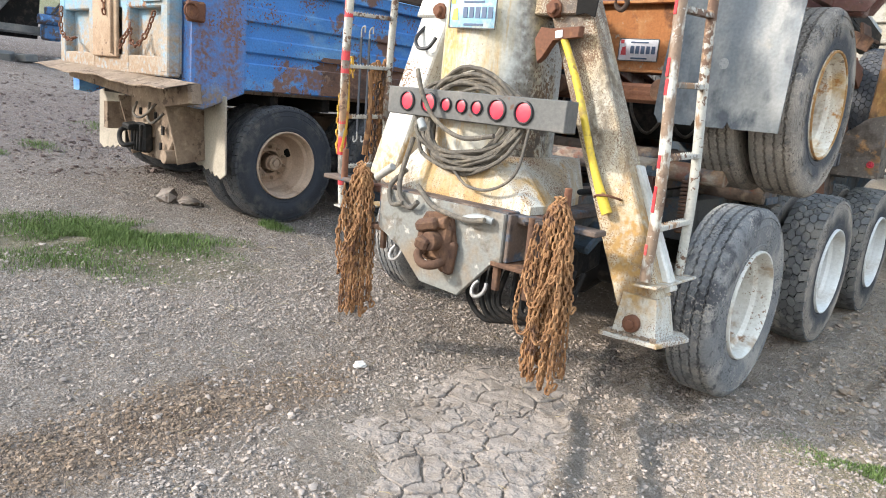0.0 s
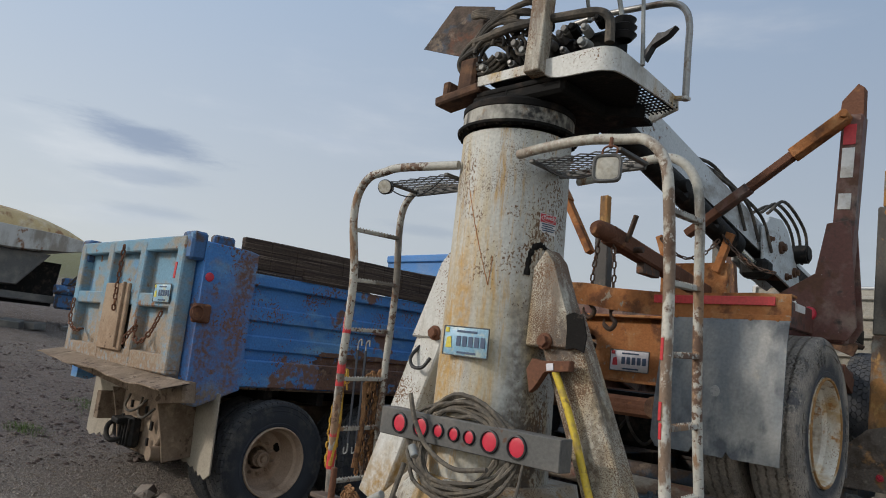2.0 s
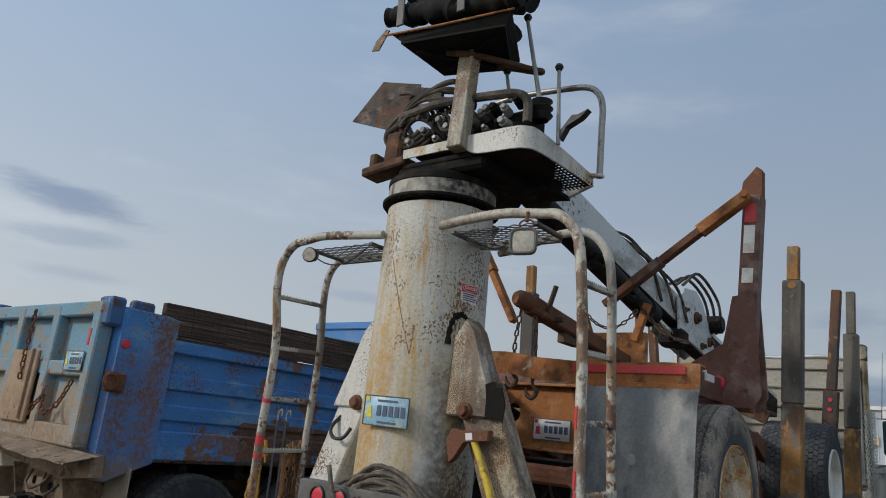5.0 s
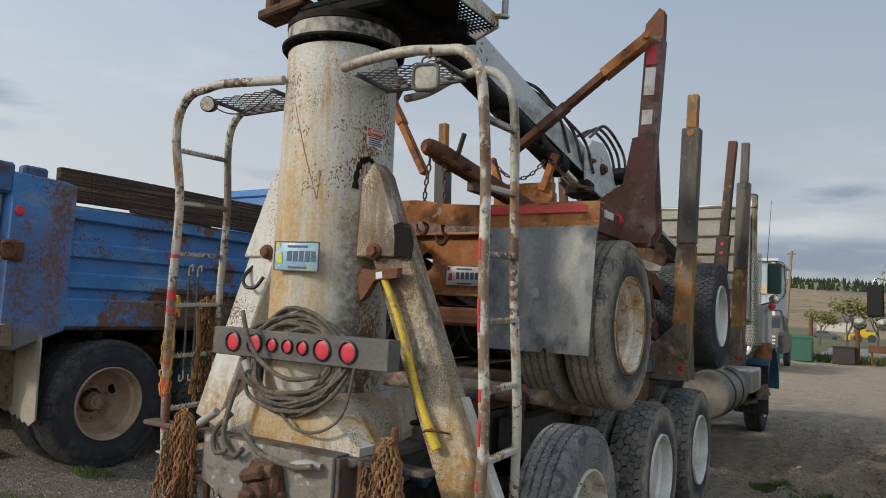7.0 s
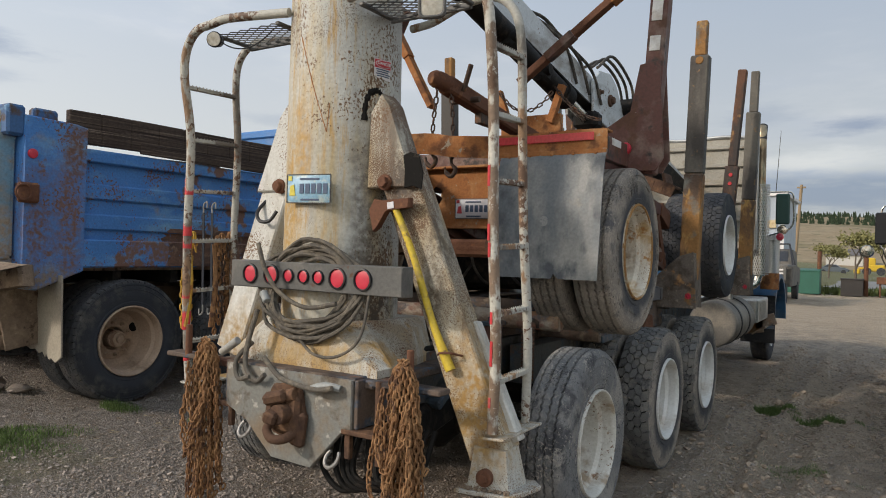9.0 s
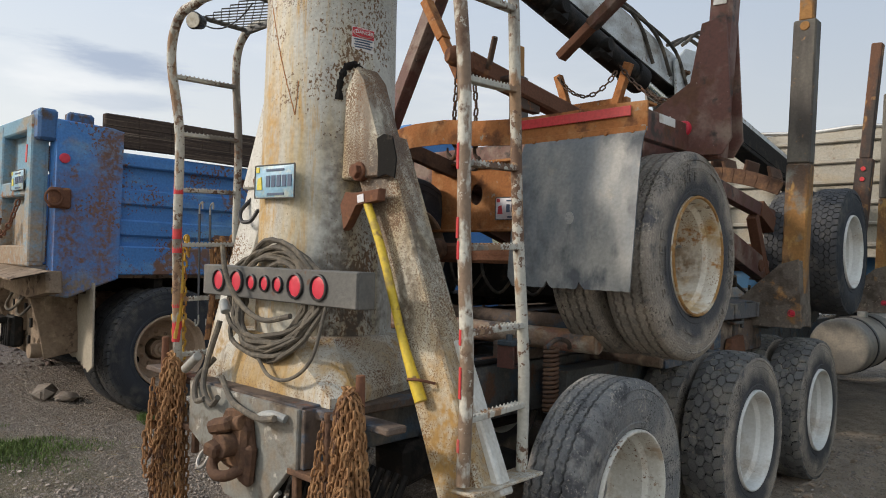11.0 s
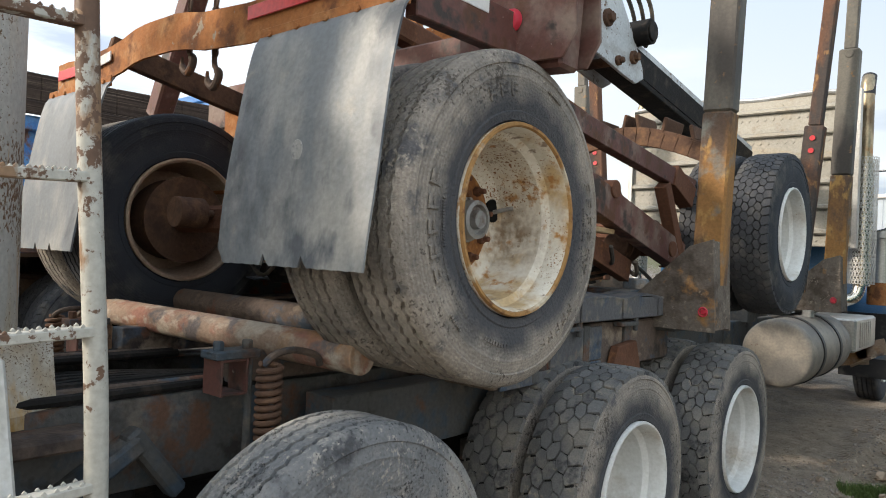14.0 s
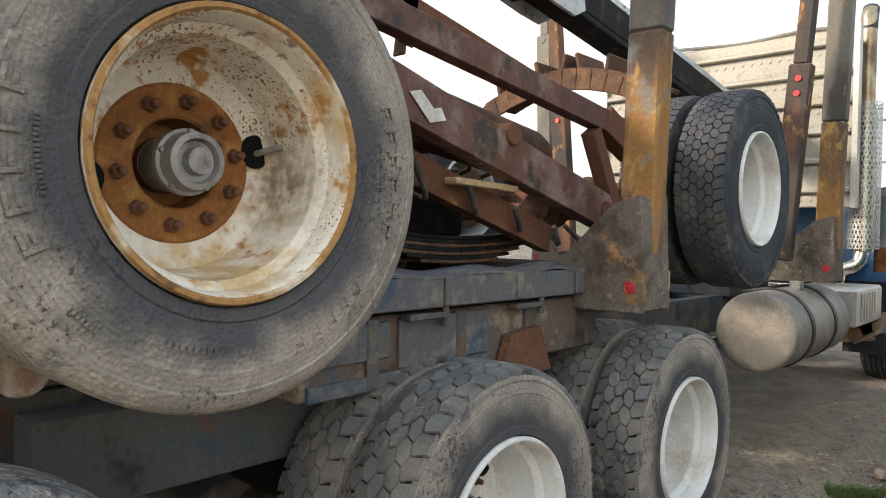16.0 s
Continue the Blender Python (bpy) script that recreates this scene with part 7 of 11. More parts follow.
for x, y, z1 in ((-1.765, 4.53, 2.37), (-1.62, 4.56, 2.30)):
    s = Shape()
    add_chain(s, [(x + 0.06 * (x < -1.7), y - 0.02, 2.79), (x + 0.01, y + 0.01, 2.55), (x, y + 0.02, z1)], 0.062, 0.042, 0.0065, random.Random(8))
    ch = part("safety_chain", s, M_CHAIND, trailer, "hanging safety chain with a hook")
    s = Shape()
    s.sweep(smooth_path([(x, y + 0.02, z1 + 0.03), (x, y + 0.02, z1 - 0.04), (x + 0.035, y + 0.02, z1 - 0.085), (x, y + 0.02, z1 - 0.13), (x - 0.045, y + 0.02, z1 - 0.10), (x - 0.05, y + 0.02, z1 - 0.06)], 5), [0.011] * 8 + [0.016] * 12 + [0.014, 0.011, 0.009, 0.008, 0.007, 0.005], 10)
    part("hook", s, M_CHAIND, ch, "forged steel hook")
s = Shape()
s.block((-1.75, 6.15, 2.70), (0.58, 0.07, 0.36), (0, 0, 0), 0.008)
for sx in (-1, 1):
    s.beam((-1.75 + sx * 0.20, 6.1, 2.80), (-1.75 + sx * 0.31, 6.1, 3.12), 0.06, 0.06, up=(0, 1, 0))
saddle = part("saddle", s, M_ORANGE, trailer, "rusty trapezoid saddle plate")
s = Shape()
add_chain(s, sag((-2.02, 6.06, 3.08), (-1.52, 6.06, 3.06), 0.16), 0.06, 0.04, 0.0065, random.Random(9))
add_chain(s, sag((-1.48, 6.06, 3.08), (-1.05, 6.05, 2.78), 0.07), 0.06, 0.04, 0.0065, random.Random(10))
part("saddle_chain", s, M_CHAIND, saddle, "dark chain draped over the saddle")

s = Shape()
s.beam((-1.0, 6.30, 1.735), (-1.0, 6.72, 1.722), 0.07, 0.028, chamfer=0.004)
part("wood_slat", s, M_TIMBER, trailer, "pale wooden slat wedged between the beams")

# ---- log loader at the truck's tail ----
loader = thing("log_loader", (CX, 3.6, 0.55), "pale grey rust-speckled log loader on the truck's tail", "loader crane")
KX, KY = -1.782, 3.62
s = Shape()
s.lathe([(1.0, 0.0), (1.0, 0.343), (1.3, 0.341), (2.2, 0.332), (3.17, 0.324), (3.18, 0.0)], Matrix.Translation((KX, KY, 0)) @ Matrix.Rotation(-math.pi / 2, 4, "Y"), 64)
column = part("column", s, M_COLUMN, loader, "tall pale column with rust specks and streaks")
s = Shape()
up_x = Matrix.Translation((KX, KY, 0)) @ Matrix.Rotation(-math.pi / 2, 4, "Y")
s.lathe([(3.196, 0.31), (3.194, 0.352), (3.198, 0.362), (3.212, 0.364), (3.217, 0.352), (3.217, 0.32)], up_x, 64)
for k in range(30):
    t = 2 * math.pi * k / 30
    s.cyl((KX + 0.347 * math.cos(t), KY + 0.347 * math.sin(t), 3.184), (KX + 0.347 * math.cos(t), KY + 0.347 * math.sin(t), 3.197), 0.008, seg=6)
part("slew_ring", s, M_PITCH, column, "dark greasy slewing ring with bolts")
s = Shape()
s.lathe([(3.212, 0.30), (3.215, 0.336), (3.315, 0.332), (3.318, 0.30), (3.37, 0.1)], up_x, 48)
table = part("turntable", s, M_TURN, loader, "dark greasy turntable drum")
s = Shape()
s.lathe([(3.308, 0.30), (3.308, 0.334), (3.312, 0.338), (3.345, 0.338), (3.352, 0.33), (3.372, 0.30)], up_x, 48)
part("upper_lip", s, M_PITCH, table, "black greasy lip")
# diagonal weld scars and black spill marks
s = Shape()
for (a0, z0), (a1, z1) in (((-1.73, 2.82), (-1.17, 2.28)), ((-1.17, 2.28), (-1.13, 2.44))):
    pts = []
    for k in range(40):
        a, z = a0 + (a1 - a0) * k / 39 + 0.008 * noise.noise(Vector((k * 0.9, a0, 0))), z0 + (z1 - z0) * k / 39
        r = 0.3272 + 0.0082 * (2.8 - z)
        pts.append((KX + r * math.cos(a), KY + r * math.sin(a), z))
    s.sweep(pts, [0.0022 + 0.0022 * abs(noise.noise(Vector((k * 0.7, z0, 3)))) for k in range(40)], 5)
part("scratch", s, M_ORANGE, column, "long rusty scratch")

# flared foot of the column
s = Shape()
low = [(-2.16, 3.19), (-1.17, 3.19), (-1.17, 3.32), (-1.34, 3.95), (-2.2, 3.95), (-2.32, 3.32)]
top = [(-1.96, 3.24), (-1.58, 3.24), (-1.40, 3.38), (-1.40, 3.95), (-2.12, 3.95), (-2.12, 3.38)]
vs = [(x, y, 1.0) for x, y in low] + [(x, y, 1.04) for x, y in low] + [(x, y, 1.25) for x, y in top]
fs = [tuple(range(6))[::-1], tuple(range(12, 18))]
for r in (0, 6):
    fs += [(r + i, r + (i + 1) % 6, r + 6 + (i + 1) % 6, r + 6 + i) for i in range(6)]
s.add(vs, fs)
s.smooth = 20
part("flared_foot", s, M_WHITE, loader, "flared rusty white column foot")
s = Shape()
s.block((CX + 0.02, 3.58, 0.975), (1.14, 0.86, 0.045), chamfer=0.008)
s.block((-0.97, 3.19, 0.985), (0.40, 0.10, 0.028), chamfer=0.006)
s.block((-2.53, 3.19, 0.985), (0.40, 0.10, 0.028), chamfer=0.006)
part("base_plate", s, M_PANEL, loader, "rusty base plate with chain posts")
for sx in (-1, 1):
    s = Shape()
    x = CX + sx * 0.80
    s.cyl((x, 3.16, 0.98), (x, 3.16, 1.17), 0.021, 0.018, seg=14)
    part("chain_post", s, M_RUST, loader)

# hitch plate, side box, pintle, shackles
s = Shape()
hp = [(-2.13, 0.77), (-1.97, 0.70), (-1.78, 0.535), (-1.50, 0.525), (-1.30, 0.735), (-1.24, 0.745), (-1.24, 1.0), (-2.13, 1.0)]
s.plate(hp, lambda u, v, w: (u, 3.10 - w, v), 0.03, 0.006)
hitch = part("hitch_plate", s, M_HITCH, loader, "grey pointed hitch plate")
s = Shape()
s.block((-1.225, 3.25, 0.88), (0.025, 0.30, 0.24))
s.block((-2.14, 3.25, 0.88), (0.025, 0.30, 0.24))
s.block((-1.69, 3.25, 1.0), (0.92, 0.30, 0.02))
s.block((-1.70, 3.30, 0.80), (0.75, 0.20, 0.22))
part("hitch_box", s, M_PANEL, loader, "grimy brown hitch box")
for sx, place, size in ((1, (-1.20, 3.16, 0.745), (0.20, 0.16, 0.025)), (1, (-1.28, 3.12, 0.67), (0.035, 0.03, 0.13)), (1, (-1.09, 3.12, 0.67), (0.035, 0.03, 0.14)), (-1, (-2.14, 3.14, 0.765), (0.16, 0.10, 0.03)), (-1, (-2.12, 3.12, 0.70), (0.03, 0.03, 0.11))):
    s = Shape()
    s.block(place, size, chamfer=0.004)
    part("tow_bracket", s, M_BOLST, hitch, "rusty bracket under the hitch")
s = Shape()
s.cyl((-1.12, 3.15, 0.75), (-1.12, 3.15, 1.0), 0.02)
part("tow_pin", s, M_BOLST, hitch, "rusty upright pin")
s = Shape()
s.block((-1.63, 3.055, 0.79), (0.19, 0.07, 0.20), chamfer=0.02)
s.cyl((-1.70, 3.04, 0.86), (-1.56, 3.04, 0.90), 0.035)
s.cyl((-1.62, 3.08, 0.80), (-1.62, 2.96, 0.80), 0.05)
s.block((-1.645, 2.95, 0.79), (0.07, 0.07, 0.06), (10, 15, 20), 0.012)
s.sweep(smooth_path([(-1.69, 3.04, 0.76), (-1.70, 2.98, 0.72), (-1.65, 2.96, 0.68), (-1.59, 2.98, 0.68), (-1.57, 3.04, 0.70)], 5), 0.024, 12)
s.block((-1.545, 3.06, 0.72), (0.06, 0.05, 0.18), (0, 8, 0), 0.015)
s.plate([(-1.76, 0.90), (-1.74, 0.93), (-1.62, 0.95), (-1.55, 0.92), (-1.52, 0.80), (-1.54, 0.66), (-1.60, 0.63), (-1.66, 0.66), (-1.74, 0.68), (-1.77, 0.74), (-1.75, 0.82)], lambda u, v, w: (u, 3.068 - w, v), 0.035, 0.01)
s.block((-1.66, 2.99, 0.88), (0.12, 0.07, 0.06), (10, -14, 20), 0.015)
s.block((-1.70, 3.01, 0.80), (0.06, 0.06, 0.10), (0, 10, 0), 0.015)
part("pintle_hook", s, M_BOLST, hitch, "greasy rusty pintle hook")
s = Shape()
s.sweep(smooth_path([(-1.30, 3.07, 0.955), (-1.36, 3.05, 0.965), (-1.42, 3.05, 0.955), (-1.48, 3.06, 0.935)], 6), 0.018, 8)
part("grab_lip", s, M_GREY, hitch)
for x, z in ((-1.98, 0.655), (-1.36, 0.60)):
    s = Shape()
    s.sweep(arc((x, 3.09, z), 0.042, -0.6, 4.2, 18, (1, 0, 0.2), (0, -0.5, -1)), 0.010, 8)
    part("shackle", s, M_HUB, hitch)
rnd = random.Random(21)
for k in range(7):
    s = Shape()
    x0 = -1.50 + 0.05 * k
    s.sweep(smooth_path([(x0, 3.25, 0.72), (x0 + rnd.uniform(-.03, .05), 3.2, 0.52), (x0 + 0.10, 3.22, 0.40 + 0.015 * k), (x0 + 0.20, 3.3, 0.46), (x0 + 0.22, 3.45, 0.72)], 6), 0.015, 8)
    part("hose_loop", s, M_GREASE_SHADE, loader, "black hose looping below the hitch")

# tail lamp bar
s = Shape()
s.block((-1.650, 3.213, 1.487), (1.21, 0.012, 0.148), (0, 0.3, 0.0), 0.004)
s.block((-1.650, 3.262, 1.557), (1.21, 0.09, 0.012), (0, 0.3, 0), 0.004)
s.block((-1.650, 3.262, 1.417), (1.21, 0.09, 0.012), (0, 0.3, 0), 0.004)
s.block((-1.050, 3.262, 1.485), (0.010, 0.09, 0.14), (0, 0.3, 0), 0.004)
bar = part("lamp_bar", s, M_DKGREY, loader, "dark grey steel tail lamp bar")
for x, r in ((-2.095, 0.047), (-1.93, 0.047), (-1.80, 0.032), (-1.69, 0.032), (-1.585, 0.032), (-1.453, 0.048), (-1.286, 0.048)):
    at = Matrix.Translation((x, 3.206, 1.489 - (x + 1.7) * 0.005)) @ Matrix.Rotation(-math.pi / 2, 4, "Z")
    s = Shape()
    s.lathe([(0.0055, 0.0), (0.0052, r * 0.5), (0.004, r * 0.85), (0.002, r)], at, 32)
    lamp = part("tail_lamp", s, M_LENS, bar, "round red tail lamp")
    s = Shape()
    s.lathe([(0.0, r * 1.22), (0.010, r * 1.18), (0.012, r * 1.04), (0.002, r * 0.97)], at, 32)
    part("bezel", s, M_BLACK, lamp)

# outrigger legs
for sx in (-1, 1):
    mir = lambda x: CX + sx * (x - CX)
    s = Shape()
    top, foot = Vector((mir(-1.345), 3.575, 2.14)), (Vector((-0.675, 3.53, 0.64)) if sx > 0 else Vector((-2.52, 3.50, 0.98)))
    s.beam(top, foot, 0.22, 0.16, up=(0, -1, 0.15), chamfer=0.01)
    leg = part("outrigger_leg", s, M_LEG if sx > 0 else M_LEGW, loader, "rust-speckled white outrigger leg" if sx > 0 else "chalky white outrigger leg")
    s = Shape()
    d = (foot - top).normalized()
    side = Vector((d.z, 0, -d.x)) * (-sx)
    # triangular gusset fairing the leg into the column
    tri = [(mir(-1.40), 2.50), (mir(-1.47), 2.40), (mir(-1.48), 1.98), (mir(-1.16), 1.98), (mir(-1.255), 2.22), (mir(-1.345), 2.44)]
    if sx < 0:
        tri = tri[::-1]
    s.plate(tri, lambda u, v, w: (u, 3.535 - w, v), 0.14, 0.01)
    part("gusset", s, M_LEG if sx > 0 else M_LEGW, leg)
    s = Shape()
    c = top.lerp(foot, 0.13)
    s.cyl((mir(-1.355), 3.50, 2.01), (mir(-1.355), 3.425, 2.01), 0.032, seg=6)
    s.cyl((mir(-1.355), 3.50, 2.01), (mir(-1.355), 3.45, 2.01), 0.044, seg=18)
    part("pivot_bolt", s, M_RUST, leg, "large rusty bolt")
    if sx > 0:
        s = Shape()
        s.plate([(-1.225, 1.975), (-1.17, 1.985), (-1.115, 1.965), (-1.105, 2.05), (-1.135, 2.15), (-1.19, 2.165), (-1.235, 2.15), (-1.225, 2.07)], lambda u, v, w: (u, 3.462 - w, v), 0.008, 0.002)
        part("black_catch", s, M_SOOT, leg, "black greasy catch plate")
    s = Shape()
    s.beam(top.lerp(foot, 0.60) + Vector((sx * 0.01, 0.05, 0)), foot + Vector((sx * 0.02, 0.05, 0.03)), 0.225, 0.08, up=(0, -1, 0.15), chamfer=0.008)
    part("leg_sheath", s, M_LEGW, leg)
    # foot
    if sx > 0:
        s = Shape()
        fx, fy = mir(-0.645), 3.50
        s.plate([(fx - 0.17, fy - 0.13), (fx + 0.14, fy - 0.14), (fx + 0.19, fy + 0.10), (fx + 0.13, fy + 0.17), (fx - 0.14, fy + 0.16)], lambda u, v, w: (u, v, 0.485 + w + (u - fx) * sx * 0.05), 0.022, 0.004)
        for lean_y in (-0.085, 0.10):
            s.plate([(fx - 0.12, 0.49), (fx + 0.11, 0.49), (fx + 0.075, 0.69), (fx - 0.10, 0.69)], lambda u, v, w, ly=lean_y: (u, fy + ly * (1 - (v - 0.49) * 1.6) - w, v), 0.02, 0.004)
        s.plate([(fy - 0.09, 0.49), (fy + 0.11, 0.49), (fy + 0.07, 0.69), (fy - 0.06, 0.69)], lambda u, v, w: (fx + 0.10 - (v - 0.49) * 0.2 + w, u, v), 0.018, 0.004)
        ft = part("foot_pad", s, M_WHITE, leg, "rusty white outrigger foot with grit on it")
        s = Shape()
        s.cyl((fx - 0.02, fy - 0.115, 0.555), (fx - 0.02, fy + 0.12, 0.555), 0.042, seg=24)
        s.cyl((fx - 0.02, fy - 0.11, 0.555), (fx - 0.02, fy - 0.13, 0.555), 0.026, seg=6)
        part("foot_pin", s, M_RUST, ft, "rusty foot pin")
        s = Shape()
        rnd = random.Random(31 + sx)
        for k in range(90):
            u, v = rnd.uniform(-0.15, 0.12), rnd.uniform(-0.125, -0.09)
            s.block((fx + u, fy + v, 0.502 + u * sx * 0.05), (rnd.uniform(.006, .016),) * 2 + (rnd.uniform(.005, .011),), (rnd.uniform(0, 90), rnd.uniform(0, 90), rnd.uniform(0, 90)), 0.002)
        part("grit", s, M_DUSTY, ft, "grit lying on the foot", kind="stuff")
    # ladder: two bent pipes and flat serrated rungs
    xr = -0.63 if sx > 0 else -2.835
    dip, tuck = (0.06, 0.0) if sx > 0 else (0.07, 0.04)
    bow = sx * 0.012
    lad_top = 2.94 if sx > 0 else 2.93
    rails = []
    for y0, ytop, zb, yc, lean_y in ((3.40 if sx > 0 else 3.39, 3.32 if sx > 0 else 3.25, 0.775, 3.26, 0.35 if sx > 0 else 1.0), (3.77, 3.66, 0.76, 3.86, 1.0)):
        pts = [(xr, y0, zb), (xr + sx * 0.012, y0 - 0.02 * lean_y, 1.2), (xr - sx * 0.012, y0 - 0.05 * lean_y, 1.75), (xr - sx * (0.02 + tuck), y0 - 0.08 * lean_y, 2.3), (xr - sx * (0.02 + tuck), ytop, 2.75 - dip), (xr - sx * (0.05 + tuck), ytop - 0.01, 2.93 - dip), (xr - sx * (0.14 + tuck), ytop - 0.01, lad_top + 0.03), (xr - sx * (0.26 + tuck), ytop, lad_top + 0.055), (mir(-1.1), (ytop + yc) / 2, lad_top + 0.07), (mir(-1.36), yc + 0.04, lad_top + 0.065), (mir(-1.53), yc + 0.07, lad_top + 0.06)]
        rails.append(smooth_path(pts, 5))
    ladder = None
    for k, path in enumerate(rails):
        s = Shape()
        s.sweep(path, 0.0265 if k == 0 else 0.024, 14)
        if ladder is None:
            ladder = part("ladder_rail", s, M_PIPER if sx > 0 else M_PIPEW, loader, "bent ladder pipe with worn white paint over rust")
        else:
            part("ladder_rail", s, M_PIPEW, ladder, "white ladder pipe flaking to rust")
    for z in (1.02, 1.345, 1.665, 1.985, 2.305, 2.63):
        near = lambda path: min(path, key=lambda p: abs(p.z - z) + (10 if p.z > 2.95 else 0))
        a, b = near(rails[0]), near(rails[1])
        a, b = Vector((a.x, a.y, z)), Vector((b.x, b.y, z + 0.015))
        s = Shape()
        s.beam(a, b, 0.040, 0.022, chamfer=0.003)
        for q in range(15):
            p = a.lerp(b, (q + 0.5) / 15)
            s.block((p.x + sx * 0.016, p.y, p.z + 0.013), (0.005, 0.008, 0.008), (45, 0, 0), 0.001)
            s.block((p.x - sx * 0.016, p.y, p.z + 0.013), (0.005, 0.008, 0.008), (45, 0, 0), 0.001)
        part("rung", s, M_PIPEW, ladder, "serrated ladder rung")
    s = Shape()
    s.block((xr + sx * 0.01, 3.60, 0.75), (0.13, 0.44, 0.014), (0, -sx * 3, 0))
    s.beam((xr - sx * 0.03, 3.47, 0.745), (mir(-0.72), 3.49, 0.77), 0.06, 0.02)
    part("step_plate", s, M_WHITE, ladder, "white step plate at the ladder foot")
    for z0, z1, mat in ((1.96, 2.06, M_REDTAPE), (1.70, 1.78, M_REDTAPE), (1.62, 1.69, M_REDTAPE), (1.10, 1.22, M_REDTAPE), (1.30, 1.36, M_REDTAPE), (0.90, 0.95, M_REDTAPE)):
        s = Shape()
        lo = min(rails[0], key=lambda p: abs(p.z - (z0 + z1) / 2) + (10 if p.z > 2.9 else 0))
        if sx > 0:
            s.block((lo.x - 0.012, lo.y - 0.0235, (z0 + z1) / 2), (0.018, 0.006, z1 - z0), (0, 0, -25), 0.002)
        else:
            s.lathe([(0.0, 0.0272), (z1 - z0, 0.0272)], Matrix.Translation((lo.x, lo.y, z0)) @ Matrix.Rotation(-math.pi / 2, 4, "Y"), 16)
        part("tape", s, mat, ladder, "worn red tape band")
    # expanded-metal landing at the top of the ladder
    s = Shape()
    y0, y1, xa, xb, zt = 3.32, 3.60, mir(-0.92), mir(-1.44), lad_top + 0.012
    nx_, ny_ = 12, 12
    step_x, step_y = (xb - xa) / nx_, (y1 - y0) / ny_
    for i in range(nx_):
        for j in range(ny_):
            a, b = (i, i + 1) if (i + j) % 2 else (i + 1, i)
            s.beam((xa + step_x * a, y0 + step_y * j, zt), (xa + step_x * b, y0 + step_y * (j + 1), zt), 0.0035, 0.007, chamfer=0.0006)
    s.beam((xa, y0, zt), (xa, y1, zt), 0.03, 0.02)
    s.beam((xb, y0, zt), (xb, y1, zt), 0.03, 0.02)
    s.beam((xa, y1, zt - 0.01), (xb, y1, zt - 0.01), 0.022, 0.035)
    part("mesh_step", s, M_DKGREY, ladder, "expanded-metal landing", kind="stuff")
    # work lamp
    s = Shape()
    lx = -0.915 if sx > 0 else mir(-1.02)
    if sx > 0:
        def rounded(half, depth, n=32):
            """A ring of a rounded square round the lamp's axis, depth metres in front of its back."""
            c, q = math.cos(0.38), math.sin(0.38)
            ring = []
            for k in range(n):
                t = 2 * math.pi * k / n
                u, v = (math.copysign(abs(f) ** 0.45, f) * half for f in (math.cos(t), math.sin(t)))
                ring.append((lx + u * c + depth * q, 3.235 + u * q - depth * c, 2.812 + v + 0.05 * u))
            return ring

        def tower(rings, lid=True):
            s.add([p for r in rings for p in r], [(32 * j + i, 32 * j + (i + 1) % 32, 32 * j + 32 + (i + 1) % 32, 32 * j + 32 + i) for j in range(len(rings) - 1) for i in range(32)] + [tuple(range(32))[::-1]] + ([tuple(range(32 * len(rings) - 32, 32 * len(rings)))] if lid else []))
            s.smooth = 35

        tower([rounded(0.035, 0.0), rounded(0.044, 0.006), rounded(0.060, 0.042), rounded(0.067, 0.045), rounded(0.068, 0.068), rounded(0.062, 0.073), rounded(0.055, 0.071), rounded(0.053, 0.062)])
        wl_ = part("work_lamp", s, M_DKGREY, ladder, "square work lamp with a pale dusty lens")
        s = Shape()
        tower([rounded(0.0545, 0.060), rounded(0.053, 0.066), rounded(0.035, 0.070), rounded(0.012, 0.0715)])
        part("lens", s, M_LAMPW, wl_, "pale dusty glass")
        s = Shape()
        s.sweep(smooth_path([(lx - 0.03, 3.22, 2.875), (lx - 0.035, 3.23, 2.925), (lx, 3.235, 2.94), (lx + 0.035, 3.24, 2.925), (lx + 0.03, 3.23, 2.875)], 5), 0.005, 7)
        s.cyl((lx, 3.236, 2.93), (lx - 0.005, 3.25, 2.985), 0.010, seg=10)
        part("bracket", s, M_RUST, wl_, "rusty lamp bracket")
    else:
        s.cyl((lx - 0.025, 3.28, 2.885), (lx + 0.01, 3.215, 2.875), 0.036, 0.048)
        wl_ = part("work_lamp", s, M_BLACK, ladder, "round work lamp")
        s = Shape()
        s.cyl((lx + 0.010, 3.215, 2.875), (lx + 0.013, 3.209, 2.874), 0.041)
        part("lens", s, M_LAMPW, wl_)
    s = Shape()
    s.sweep(sag((lx + 0.03, 3.24, 2.87), (mir(-1.38), 3.36, 2.93), 0.08), 0.004, 6)
    part("cable", s, M_BLACK, wl_)

# operator's deck
s = Shape()
s.plate([(-1.95, 3.40), (-1.09, 3.39), (-1.035, 3.45), (-1.038, 3.70), (-1.26, 4.05), (-1.26, 4.30), (-1.95, 4.1)], lambda u, v, w: (u, v, 3.445 + w), 0.03, 0.006)
deck = part("deck", s, M_PITCH, loader, "dark steel operator's deck")
s = Shape()
s.block((-1.66, 3.74, 3.40), (0.66, 0.68, 0.085), chamfer=0.02)
s.beam((-1.75, 3.42, 3.40), (-1.2, 4.05, 3.42), 0.08, 0.09)
part("deck_bracket", s, M_PITCH, deck)
s = Shape()
